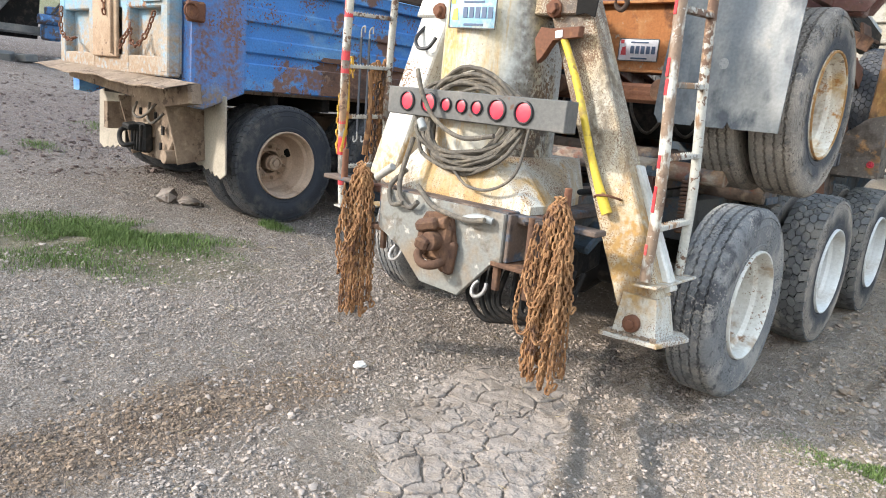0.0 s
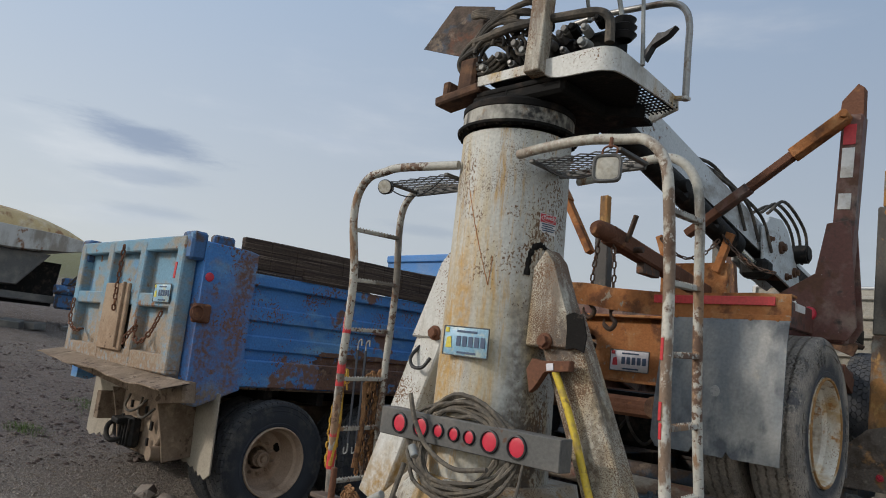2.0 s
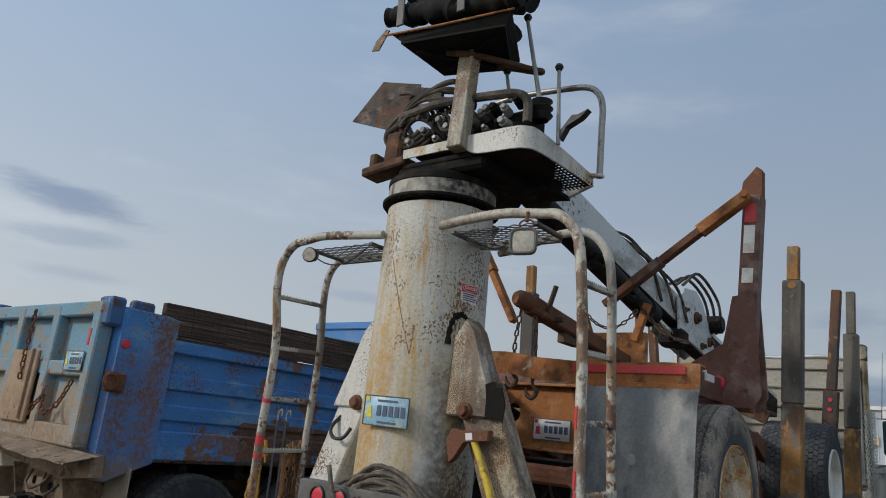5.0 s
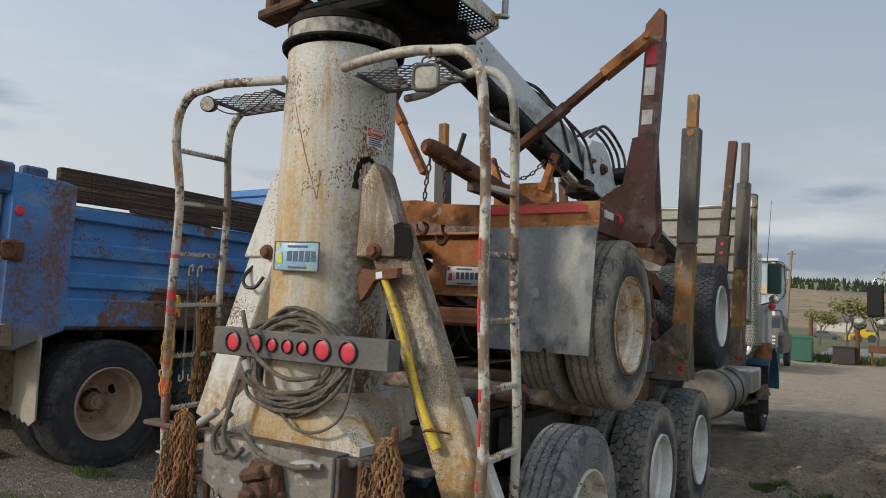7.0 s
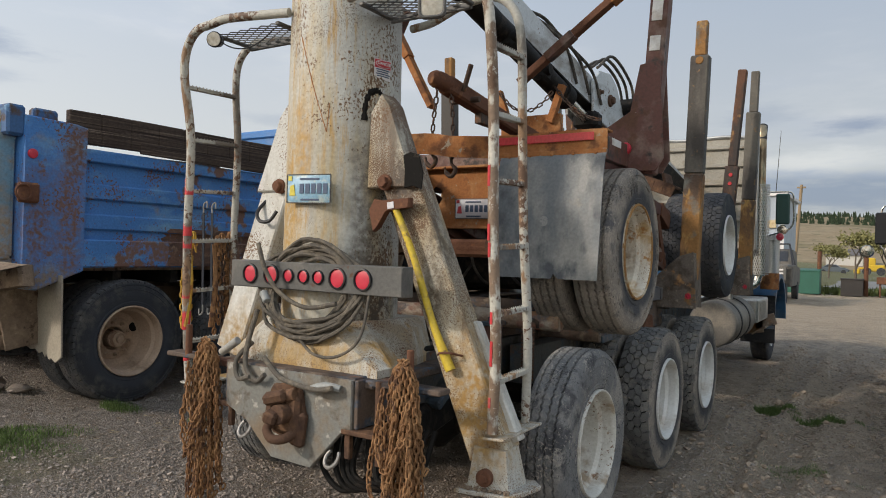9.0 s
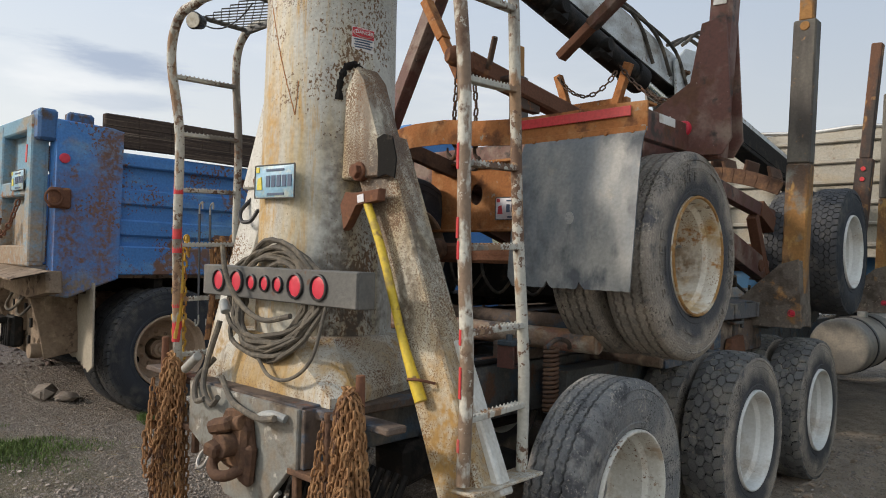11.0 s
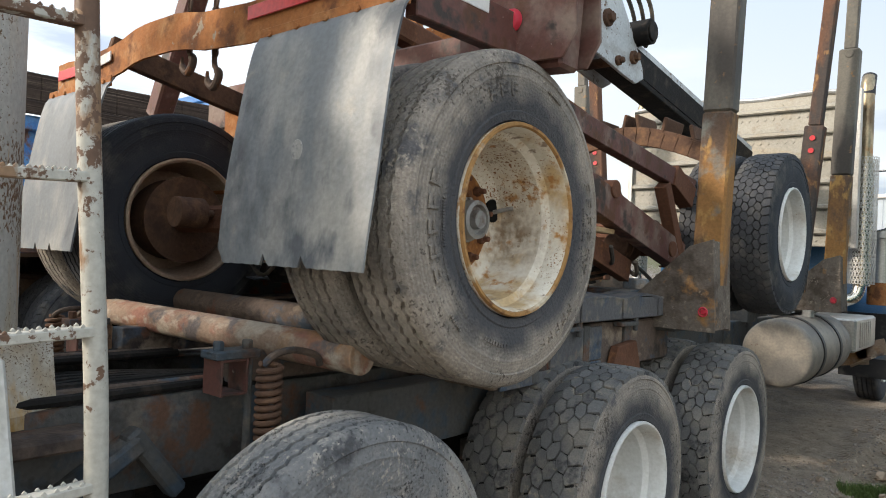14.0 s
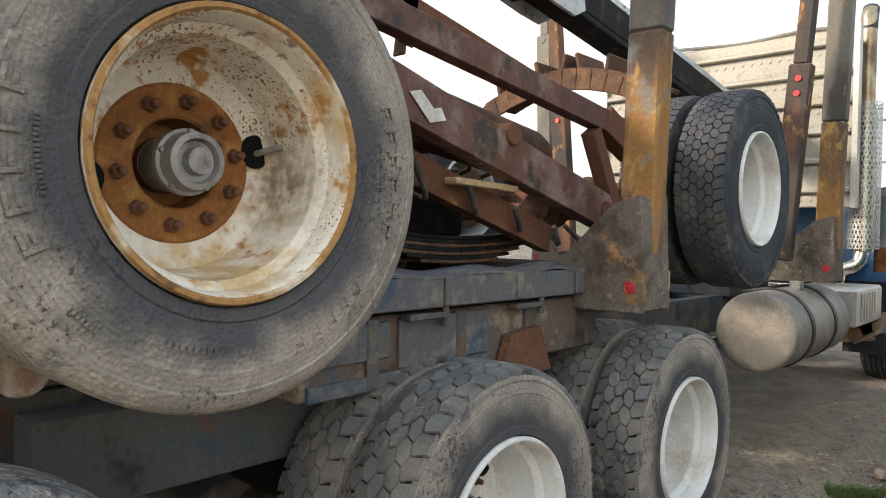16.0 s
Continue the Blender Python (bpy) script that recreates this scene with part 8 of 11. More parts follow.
edge = [(-1.93, 3.375, 0.06), (-1.60, 3.37, 0.06), (-1.46, 3.368, 0.075), (-1.36, 3.366, 0.12), (-1.14, 3.368, 0.13), (-1.06, 3.395, 0.13), (-1.025, 3.47, 0.125), (-1.03, 3.75, 0.105), (-1.055, 4.19, 0.075)]
edge = [(p, p.z - 1) for p in smooth_path([(x, y, 1 + h) for x, y, h in edge], 4)]
outer = [Vector((p.x, p.y, 3.545)) for p, h in edge]
inner = [Vector((p.x - 0.01, p.y + 0.01, 3.545)) for p, h in edge]
lows = [h for p, h in edge]
n = len(edge)
vs = outer + [p - Vector((0, 0, h)) for p, h in zip(outer, lows)] + inner + [p - Vector((0, 0, h)) for p, h in zip(inner, lows)]
fs = []
for i in range(n - 1):
    fs += [(i, n + i, n + i + 1, i + 1), (2 * n + i, 2 * n + i + 1, 3 * n + i + 1, 3 * n + i), (i, i + 1, 2 * n + i + 1, 2 * n + i), (n + i, 3 * n + i, 3 * n + i + 1, n + i + 1)]
fs += [(0, 2 * n, 3 * n, n), (n - 1, 2 * n - 1, 4 * n - 1, 3 * n - 1)]
s.add(vs, fs)
part("deck_rim", s, M_LEGW, deck, "white deck rim")
s = Shape()
for k in range(8):
    s.beam((-1.27 + 0.027 * k, 3.70, 3.475), (-1.27 + 0.027 * k, 4.22, 3.475), 0.005, 0.01, chamfer=0.001)
for k in range(13):
    s.beam((-1.28, 3.70 + 0.04 * k, 3.478), (-1.045, 3.70 + 0.04 * k, 3.478), 0.005, 0.01, chamfer=0.001)
part("deck_mesh", s, M_GREASE_SHADE, deck, "grating in the deck", kind="stuff")
s = Shape()
s.beam((-1.05, 4.19, 3.50), (-1.28, 4.29, 3.48), 0.02, 0.07)
s.beam((-1.06, 4.165, 3.53), (-0.965, 4.15, 3.51), 0.05, 0.02)
part("deck_corner", s, M_LEGW, deck)
s = Shape()
s.sweep(smooth_path([(-0.985, 4.15, 3.50), (-0.985, 4.15, 3.80), (-0.985, 4.15, 3.98), (-1.02, 4.15, 4.085), (-1.10, 4.15, 4.145), (-1.25, 4.15, 4.17), (-1.6, 4.15, 4.20), (-1.80, 4.15, 4.19)], 6), 0.021, 12)
part("guard_rail", s, M_RAIL, deck, "curved worn steel guard rail")
s = Shape()
s.block((-2.10, 3.45, 3.47), (0.36, 0.16, 0.06), (0, -6, 0), 0.012)
s.block((-2.06, 3.46, 3.60), (0.14, 0.12, 0.22), (0, 4, 0), 0.02)
s.block((-2.21, 3.44, 3.53), (0.06, 0.10, 0.10), (0, 0, 0), 0.012)
part("boom_rest", s, M_BOLST, deck, "rusty casting beside the deck")
s = Shape()
s.beam((-1.485, 3.345, 3.46), (-1.50, 3.40, 4.13), 0.105, 0.09, up=(0, 1, 0), chamfer=0.006)
mast = part("seat_post", s, M_LEG, loader, "white seat post")
s = Shape()
low = [(-1.80, 3.10), (-1.15, 3.24), (-1.375, 3.667), (-1.80, 3.53)]
rim_up = [(-1.86, 3.08), (-1.10, 3.22), (-1.34, 3.70), (-1.85, 3.57)]
vs = [(x, y, 4.10) for x, y in low] + [(x, y, 4.115) for x, y in low] + [(x, y, 4.165) for x, y in rim_up] + [(x, y, 4.175) for x, y in rim_up]
fs = [(3, 2, 1, 0), (12, 13, 14, 15)] + [(r + i, r + (i + 1) % 4, r + 4 + (i + 1) % 4, r + 4 + i) for r in (0, 4, 8) for i in range(4)]
s.add(vs, fs)
s.smooth = 20
seat = part("seat_pan", s, M_SEAT, mast, "dark folded seat pan")
s = Shape()
s.beam((-1.76, 3.20, 4.093), (-1.42, 3.60, 4.093), 0.035, 0.02)
s.beam((-1.24, 3.30, 4.093), (-1.72, 3.48, 4.093), 0.035, 0.02)
part("pan_rib", s, M_GREASE_SHADE, seat)
s = Shape()
s.sweep([(-1.91, 3.06, 4.165), (-1.55, 3.125, 4.162), (-1.08, 3.215, 4.175)], 0.007, 8)
part("front_wire", s, M_ORANGE, seat, "rusty wire along the seat's front edge")
s = Shape()
s.sweep(smooth_path([(-1.60, 3.30, 4.09), (-1.46, 3.36, 4.07), (-1.33, 3.50, 4.06), (-1.22, 3.66, 4.06), (-1.19, 3.72, 4.07), (-1.22, 3.735, 4.08), (-1.31, 3.66, 4.085), (-1.42, 3.57, 4.09)], 6), 0.020, 10)
part("arm_loop", s, M_BOLST, seat, "rusty bent arm loop")
for k, (x0, y0, z0, x1, y1, z1, r) in enumerate(((-1.97, 3.14, 4.35, -1.05, 3.22, 4.25, 0.066), (-1.90, 3.28, 4.47, -1.10, 3.36, 4.38, 0.080), (-1.78, 3.45, 4.52, -1.16, 3.50, 4.46, 0.10), (-1.80, 3.40, 4.27, -1.28, 3.48, 4.25, 0.085))):
    s = Shape()
    rnd = random.Random(k + 3)
    pts, rad = [], []
    for t in np.linspace(0, 1, 22):
        pts.append((x0 + (x1 - x0) * t, y0 + (y1 - y0) * t + rnd.uniform(-.012, .012), z0 + (z1 - z0) * t + rnd.uniform(-.012, .012) - 0.02 * math.sin(math.pi * t)))
        rad.append(r * rnd.uniform(.80, 1.12) * (0.82 if 0.3 < t < 0.38 or 0.62 < t < 0.68 else 1.0))
    s.sweep(pts, rad, 14)
    part("cushion", s, M_SEAT, seat, "torn black seat cushion roll")
for x, y, z in ((-1.80, 3.065, 4.31), (-1.39, 3.12, 4.31)):
    s = Shape()
    s.block((x, y, z), (0.048, 0.014, 0.24), (-6, -7, 8), 0.003)
    s.block((x - 0.005, y + 0.10, z + 0.125), (0.048, 0.22, 0.014), (6, -7, 8), 0.003)
    part("seat_strap", s, M_DKGREY, seat, "bent steel seat strap")
for (cx, cy, cz), out in (((-1.93, 3.06, 4.14), [(-0.05, -0.07), (0.01, -0.085), (0.05, 0.06), (0.02, 0.075), (-0.04, 0.0)]), ((-1.05, 3.20, 4.30), [(-0.03, 0.03), (-0.02, -0.06), (0.03, -0.05), (0.045, 0.0), (0.0, 0.05)])):
    s = Shape()
    s.plate(out, lambda u, v, q: (cx + u, cy + q + 0.2 * v, cz + v), 0.010, 0.003)
    part("foam_flap", s, M_DUSTY, seat, "pale scrap of foam hanging from the seat")
rnd = random.Random(4)
for k in range(11):
    s = Shape()
    w, h = rnd.uniform(.03, .09), rnd.uniform(.03, .08)
    t = k / 10
    cx, cy, cz = -1.96 + 0.92 * t + rnd.uniform(-.04, .04), 3.16 + 0.12 * t + rnd.uniform(0, .16), 4.45 - 0.10 * t + rnd.uniform(-.05, .10)
    s.plate([(-w, 0), (-w * 0.3, -h), (w * 0.6, -h * 0.4), (w, h * 0.5), (0, h)], lambda u, v, q, cx=cx, cy=cy, cz=cz: (cx + u, cy + q + 0.5 * v, cz + v), 0.006, 0.002)
    part("torn_vinyl", s, M_SEAT, seat, "flap of torn vinyl")
s = Shape()
s.block((-1.56, 3.62, 3.64), (0.86, 0.22, 0.17), chamfer=0.03)
bank = part("valve_bank", s, M_PITCH, deck, "greasy hydraulic valve bank")
for k in range(7):
    s = Shape()
    x = -1.93 + 0.115 * k
    s.cyl((x, 3.49, 3.62 + 0.05 * (k % 3)), (x, 3.42, 3.62 + 0.05 * (k % 3)), 0.03, seg=12)
    s.cyl((x, 3.42, 3.62 + 0.05 * (k % 3)), (x, 3.39, 3.62 + 0.05 * (k % 3)), 0.022, seg=6)
    part("fitting", s, M_DKGREY if k % 3 else M_GREY, bank)
for k, (x, z, r) in enumerate(((-1.41, 3.70, 0.030), (-1.33, 3.72, 0.034), (-1.25, 3.70, 0.028), (-1.17, 3.73, 0.026), (-1.38, 3.60, 0.024), (-1.29, 3.61, 0.024), (-1.66, 3.66, 0.034), (-1.60, 3.74, 0.028), (-1.74, 3.60, 0.026), (-1.58, 3.58, 0.026))):
    s = Shape()
    s.cyl((x, 3.50, z), (x + 0.01, 3.425, z + 0.01), r, r * 0.9, seg=10)
    s.cyl((x + 0.01, 3.43, z + 0.01), (x + 0.012, 3.405, z + 0.012), r * 0.62, seg=6)
    part("fitting", s, (M_HUB, M_PITCH, M_GREY, M_PITCH)[k % 4], bank, "oily hose fitting")
loop_rnd = random.Random(64)
for k in range(9):
    cx, cz, r = -1.90 + 0.05 * k + loop_rnd.uniform(-.03, .03), 3.70 + loop_rnd.uniform(-.06, .08), loop_rnd.uniform(0.05, 0.12)
    a0 = loop_rnd.uniform(-0.6, 0.8)
    s = Shape()
    s.sweep(arc((cx, 3.40 + 0.006 * k, cz), r, a0, a0 + loop_rnd.uniform(2.6, 5.2), 20, (1, loop_rnd.uniform(-.3, .3), 0.1), (loop_rnd.uniform(-.4, .2), 0.15, 1)), loop_rnd.uniform(0.009, 0.013), 8)
    part("hose_loop", s, M_GREASE_SHADE if k % 3 else M_HOSE, bank, "thin black hose looping before the valves")
s = Shape()
s.lathe([(0.0, 0.045), (0.03, 0.07), (0.045, 0.045), (0.075, 0.07), (0.09, 0.045), (0.12, 0.065), (0.135, 0.03)], Matrix.Translation((-1.10, 3.60, 3.67)) @ Matrix.Rotation(-math.pi / 2, 4, "Y"), 20)
part("bellows", s, M_BLACK, bank, "black rubber lever bellows")
rnd = random.Random(12)
runs = []
for k in range(9):
    x0, z = -2.06 + 0.022 * k + rnd.uniform(-.03, .03), 3.80 + 0.018 * k + rnd.uniform(-.05, .05)
    runs.append(([(x0, 3.50, 3.56), (x0 - 0.09 + rnd.uniform(-.04, .04), 3.42, 3.68 + 0.015 * k), (x0 + 0.06 + rnd.uniform(-.05, .05), 3.42, z), (x0 + 0.22 + rnd.uniform(-.06, .10), 3.45, z + rnd.uniform(-.04, .05)), (x0 + 0.36 + rnd.uniform(-.08, .12), 3.56, z - rnd.uniform(.05, .16)), (x0 + 0.44 + rnd.uniform(-.1, .1), 3.62, 3.66)], rnd.choice((0.012, 0.015, 0.018))))
for k in range(4):
    runs.append(([(-1.72, 3.44, 3.84 + 0.02 * k), (-1.95, 3.42, 3.96 + 0.012 * k), (-2.06, 3.43, 3.99 + 0.01 * k), (-2.08, 3.46, 4.02), (-1.95, 3.5, 4.02), (-1.70, 3.5, 3.95)], 0.017))
runs.append(([(-2.0, 3.41, 3.80), (-1.7, 3.40, 3.82), (-1.3, 3.41, 3.79), (-1.16, 3.44, 3.78), (-1.11, 3.46, 3.73), (-1.10, 3.46, 3.60)], 0.027))
for pts, r in runs:
    s = Shape()
    s.sweep(smooth_path(pts, 6), r, 9)
    part("hydraulic_hose", s, M_HOSE, deck, "dusty black hydraulic hose")
for k in range(4):
    s = Shape()
    s.sweep(arc((-1.93, 3.43 + 0.012 * k, 3.73), 0.085 + 0.025 * k, 0.4, 2 * math.pi * 0.9, 26, (1, 0.05 * k, 0.1), (0.1, 0.1, 1)), 0.014, 8)
    part("hydraulic_hose", s, M_HOSE, deck, "coiled black hydraulic hose")
s = Shape()
s.plate([(-2.53, 3.90), (-2.16, 3.77), (-2.02, 3.93), (-1.98, 4.08), (-2.30, 4.16)], lambda u, v, w: (u, 3.50 - w + (u + 2.2) * 0.1, v), 0.008)
part("side_shield", s, M_PANEL, deck, "bent steel shield plate")
for x, y, z0, h, tilt, r in ((-1.10, 3.58, 3.78, 0.59, -0.14, 0.015), (-0.975, 3.60, 3.50, 0.48, -0.035, 0.013), (-1.32, 3.60, 3.84, 0.21, -0.055, 0.013)):
    s = Shape()
    s.sweep([(x, y, z0), (x + tilt, y + 0.02, z0 + h)], [r, r * 0.8], 8)
    lever = part("control_lever", s, M_GREY, deck, "control lever with a ball knob")
    s = Shape()
    s.lathe([(-0.026, 0.0), (-0.018, 0.018), (0, 0.026), (0.018, 0.018), (0.026, 0.0)], Matrix.Translation((x + tilt, y + 0.02, z0 + 0.02 + h)) @ Matrix.Rotation(math.pi / 2, 4, "Y"), 16)
    part("knob", s, M_BLACK, lever)
s = Shape()
s.plate([(-0.97, 3.53), (-0.93, 3.60), (-0.84, 3.64), (-0.80, 3.68), (-0.86, 3.66), (-0.90, 3.665), (-0.97, 3.58)], lambda u, v, w: (u, 3.62 - w, v), 0.05)
part("foot_pedal", s, M_BLACK, deck)

# boom, cylinder and stick
ba, bb = Vector((-1.74, 4.35, 3.81)), Vector((-1.665, 7.40, 3.245))
ax = (bb - ba).normalized()
s = Shape()
s.beam(ba, bb, 0.23, 0.29, chamfer=0.012)
boom = part("boom", s, M_BOOM, loader, "pale grey box-section boom with scratches")
# Near-black strip along the boom's underside.
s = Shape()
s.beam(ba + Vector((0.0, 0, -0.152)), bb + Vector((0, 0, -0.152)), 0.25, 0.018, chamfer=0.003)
part("bottom_flange", s, M_GREASE_SHADE, boom)
s = Shape()
for k in range(9):
    c = ba.lerp(bb, 0.28 + 0.012 * k)
    s.block((c.x + 0.05 + 0.004 * (k % 3), c.y, c.z + 0.150), (0.05, 0.018, 0.012), (-10, 0, 20 * (k % 3)), 0.002)
part("scuffs", s, M_GREY, boom, kind="stuff")
pin = Vector((-1.66, 7.54, 3.27))
knuckle = [(-0.50, 0.10), (-0.28, 0.25), (0.02, 0.285), (0.22, 0.20), (0.40, 0.02), (0.60, -0.22), (0.62, -0.30), (0.50, -0.36), (0.30, -0.34), (0.05, -0.30), (-0.22, -0.26), (-0.46, -0.20)]
for sx in (-1, 1):
    s = Shape()
    s.plate(knuckle if sx > 0 else knuckle[::-1], lambda u, v, w: (pin.x + sx * 0.135 + sx * w, pin.y + u, pin.z + v), 0.026, 0.006)
    part("knuckle_plate", s, M_BOOM, boom, "rounded pale knuckle plate")
for u, v, r in ((0.0, 0.0, 0.062), (0.42, -0.18, 0.05), (0.18, -0.26, 0.036), (-0.34, 0.02, 0.03)):
    s = Shape()
    s.cyl((pin.x - 0.18, pin.y + u, pin.z + v), (pin.x + 0.175, pin.y + u, pin.z + v), r, seg=24)
    s.cyl((pin.x + 0.17, pin.y + u, pin.z + v), (pin.x + 0.205, pin.y + u, pin.z + v), r * 0.62, seg=6)
    part("knuckle_pin", s, M_BOLST, boom, "rusty knuckle pin with a hexagon head")
s = Shape()
s.cyl((pin.x - 0.2, pin.y + 0.50, pin.z + 0.02), (pin.x + 0.26, pin.y + 0.50, pin.z + 0.02), 0.095, seg=28)
s.cyl((pin.x + 0.25, pin.y + 0.50, pin.z + 0.02), (pin.x + 0.275, pin.y + 0.50, pin.z + 0.02), 0.075, seg=28)
part("swivel", s, M_GREASE_SHADE, boom, "black swivel drum at the knuckle")
c0, c1 = Vector((-1.58, 4.45, 3.50)), Vector((-1.60, 7.15, 3.00))
s = Shape()
s.cyl(c0, c0.lerp(c1, 0.74), 0.092, seg=24)
s.cyl(c0.lerp(c1, 0.72), c0.lerp(c1, 0.78), 0.112, seg=24)
lift = part("lift_cylinder", s, M_GREASE_SHADE, boom, "greasy black lift cylinder under the boom")
s = Shape()
s.cyl(c0.lerp(c1, 0.77), c1, 0.05, seg=18)
part("rod", s, M_CHROME, lift)
s = Shape()
s.block(c1, (0.26, 0.20, 0.18), (0, 0, 0), 0.04)
part("rod_eye", s, M_GREASE_SHADE, lift)
for q in (0.30, 0.52):
    s = Shape()
    c = c0.lerp(c1, q)
    s.block((c.x + 0.06, c.y, c.z - 0.09), (0.13, 0.16, 0.11), (-10, 0, 0), 0.03)
    s.cyl((c.x + 0.05, c.y - 0.03, c.z - 0.05), (c.x + 0.16, c.y - 0.03, c.z - 0.05), 0.05, seg=16)
    part("valve_block", s, M_GREASE_SHADE, lift, "black valve block on the cylinder")
s0, s1 = Vector((-1.63, 7.75, 3.165)), Vector((-1.58, 10.7, 2.70))
s = Shape()
s.beam(s0, s1, 0.20, 0.25, chamfer=0.01)
stick = part("stick", s, M_BOOM, loader, "grey stick boom lying towards the cab")
# Near-black strips cover the stick's underside and most of one side.
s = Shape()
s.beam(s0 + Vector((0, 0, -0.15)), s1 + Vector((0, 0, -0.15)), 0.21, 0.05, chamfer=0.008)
part("stick_underside", s, M_GREASE_SHADE, stick)
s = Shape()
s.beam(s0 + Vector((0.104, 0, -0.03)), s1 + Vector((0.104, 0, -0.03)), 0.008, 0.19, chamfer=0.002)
part("side_band", s, M_GREASE_SHADE, stick, "near-black band along the stick's side")
for k in range(3):
    s = Shape()
    a = ba.lerp(bb, 0.46 + 0.05 * k) + Vector((0.06 + 0.02 * k, 0, 0.15))
    s.sweep(smooth_path([a, a + ax * (0.35 + 0.12 * k) + Vector((0.03, 0, 0.07 - 0.02 * k)), a + ax * (0.75 + 0.12 * k) + Vector((0.06, 0, -0.02)), a + ax * (0.95 + 0.12 * k) + Vector((0.08, 0, -0.26))], 6), 0.015, 8)
    part("boom_hose", s, M_HOSE, boom, "black hose arching over the boom")
for k in range(3):
    s = Shape()
    a = pin + Vector((0.03 + 0.05 * k, -0.42 + 0.04 * k, 0.27))
    s.sweep(smooth_path([a, a + Vector((0.04, 0.35, 0.13 + 0.03 * k)), a + Vector((0.08, 0.75 + 0.04 * k, 0.02)), a + Vector((0.08, 0.95, -0.20)), a + Vector((0.05, 0.90, -0.34))], 6), 0.016, 8)
    part("boom_hose", s, M_HOSE, boom, "black hose looping round the knuckle")
s = Shape()
s.block((-1.70, 3.95, 3.50), (0.34, 0.42, 0.30), chamfer=0.03)
s.block((-1.70, 4.25, 3.70), (0.34, 0.40, 0.24), (-20, 0, 0), 0.03)
part("boom_mount", s, M_GREASE_SHADE, loader, "greasy boom mount")

# plates and signs on the column
number_plate(loader, (-1.722, 3.262, 1.966), (1, 0.04, -0.02), (0.305, 0.155), M_PLATE, M_PLATEY)


def on_column(u, v, w, a0=-0.20, zc=2.655):
    r = 0.3295 + w
    a = a0 + u / 0.329
    return (KX + r * math.cos(a), KY + r * math.sin(a), zc + v)


def decal(outline, level, material, name, parent, label=""):
    s = Shape()
    s.plate(outline, lambda u, v, w: on_column(u, v, w + level), 0.002, 0.0006)
    return part(name, s, material, parent, label)


bent = lambda u0, u1, v0, v1, n=8: [(u0 + (u1 - u0) * i / n, v0) for i in range(n + 1)] + [(u1 - (u1 - u0) * i / n, v1) for i in range(n + 1)]
round_off = lambda ru, rv, v: [(ru * math.cos(t), v + rv * math.sin(t)) for t in np.linspace(0, 2 * math.pi, 33)[:-1]]
torn = [(-0.060, -0.040), (-0.048, -0.043), (-0.034, -0.052), (-0.018, -0.050), (-0.012, -0.042), (-0.004, -0.050), (0.020, -0.056), (0.042, -0.058), (0.060, -0.058), (0.060, 0.055), (0.030, 0.055), (0.0, 0.055), (-0.030, 0.055), (-0.060, 0.055)]
sign = decal(torn, 0.0, M_SIGNW, "danger_sign", column, "small white and red danger decal with a torn edge")
decal(bent(-0.058, 0.058, 0.006, 0.052), 0.0025, M_SIGNR, "red_panel", sign)
decal(round_off(0.054, 0.0205, 0.029), 0.0045, M_SIGNW, "oval_rim", sign)
decal(round_off(0.051, 0.0180, 0.029), 0.0065, M_SIGNR, "red_oval", sign)
for k, end in enumerate((0.050, 0.036, 0.052, 0.044)):
    decal(bent(-0.048 + 0.004 * (k % 2), end, -0.006 - k * 0.012, 0.000 - k * 0.012, 4), 0.0025, M_INK, "text_bar", sign)


def lettering(text, size, matrix, material, name, parent, label=""):
    """Raised letters in the built-in font as a mesh."""
    cu = bpy.data.curves.new(name, "FONT")
    cu.body, cu.size, cu.extrude, cu.align_x, cu.align_y = text, size, 0.0008, "CENTER", "CENTER"
    tmp = bpy.data.objects.new(name, cu)
    me = bpy.data.meshes.new_from_object(tmp)
    bpy.data.objects.remove(tmp)
    me.materials.clear()
    me.materials.append(material)
    ob = new(name, me)
    put_under(ob, parent, matrix)
    return tagged(ob, label)


a0 = -0.20
lm = Matrix.Translation(on_column(0.0, 0.029, 0.0115)) @ Matrix.Rotation(a0 + math.pi / 2, 4, "Z") @ Matrix.Rotation(math.pi / 2, 4, "X")
lettering("DANGER", 0.024, lm, M_SIGNW, "danger_word", sign, "white word on the red oval")

# black paint scuffs on the leg head
s = Shape()
mark = [(-0.54, 2.36), (-0.535, 2.42), (-0.50, 2.475), (-0.44, 2.512), (-0.36, 2.53), (-0.28, 2.525), (-0.20, 2.508), (-0.11, 2.498), (-0.02, 2.497), (0.10, 2.48), (0.24, 2.43)]
rnd = random.Random(31)
along = smooth_path([(KX + 0.318 * math.cos(a), KY + 0.318 * math.sin(a), z) for a, z in mark], 5)
s.sweep([p + Vector((0, 0, rnd.uniform(-.004, .004))) for p in along], [rnd.uniform(0.015, 0.025) for _ in along], 9)
part("scorch_mark", s, M_SOOT, column, "black scorched weld round the gusset")

# ---- things hung on the loader ----
# cable coil behind the lamp bar
rnd = random.Random(17)
s = Shape()
coil = thing("cable_coil", (-1.72, 3.2, 1.0), "coil of dusty black electric cable hung on the column", "cable")
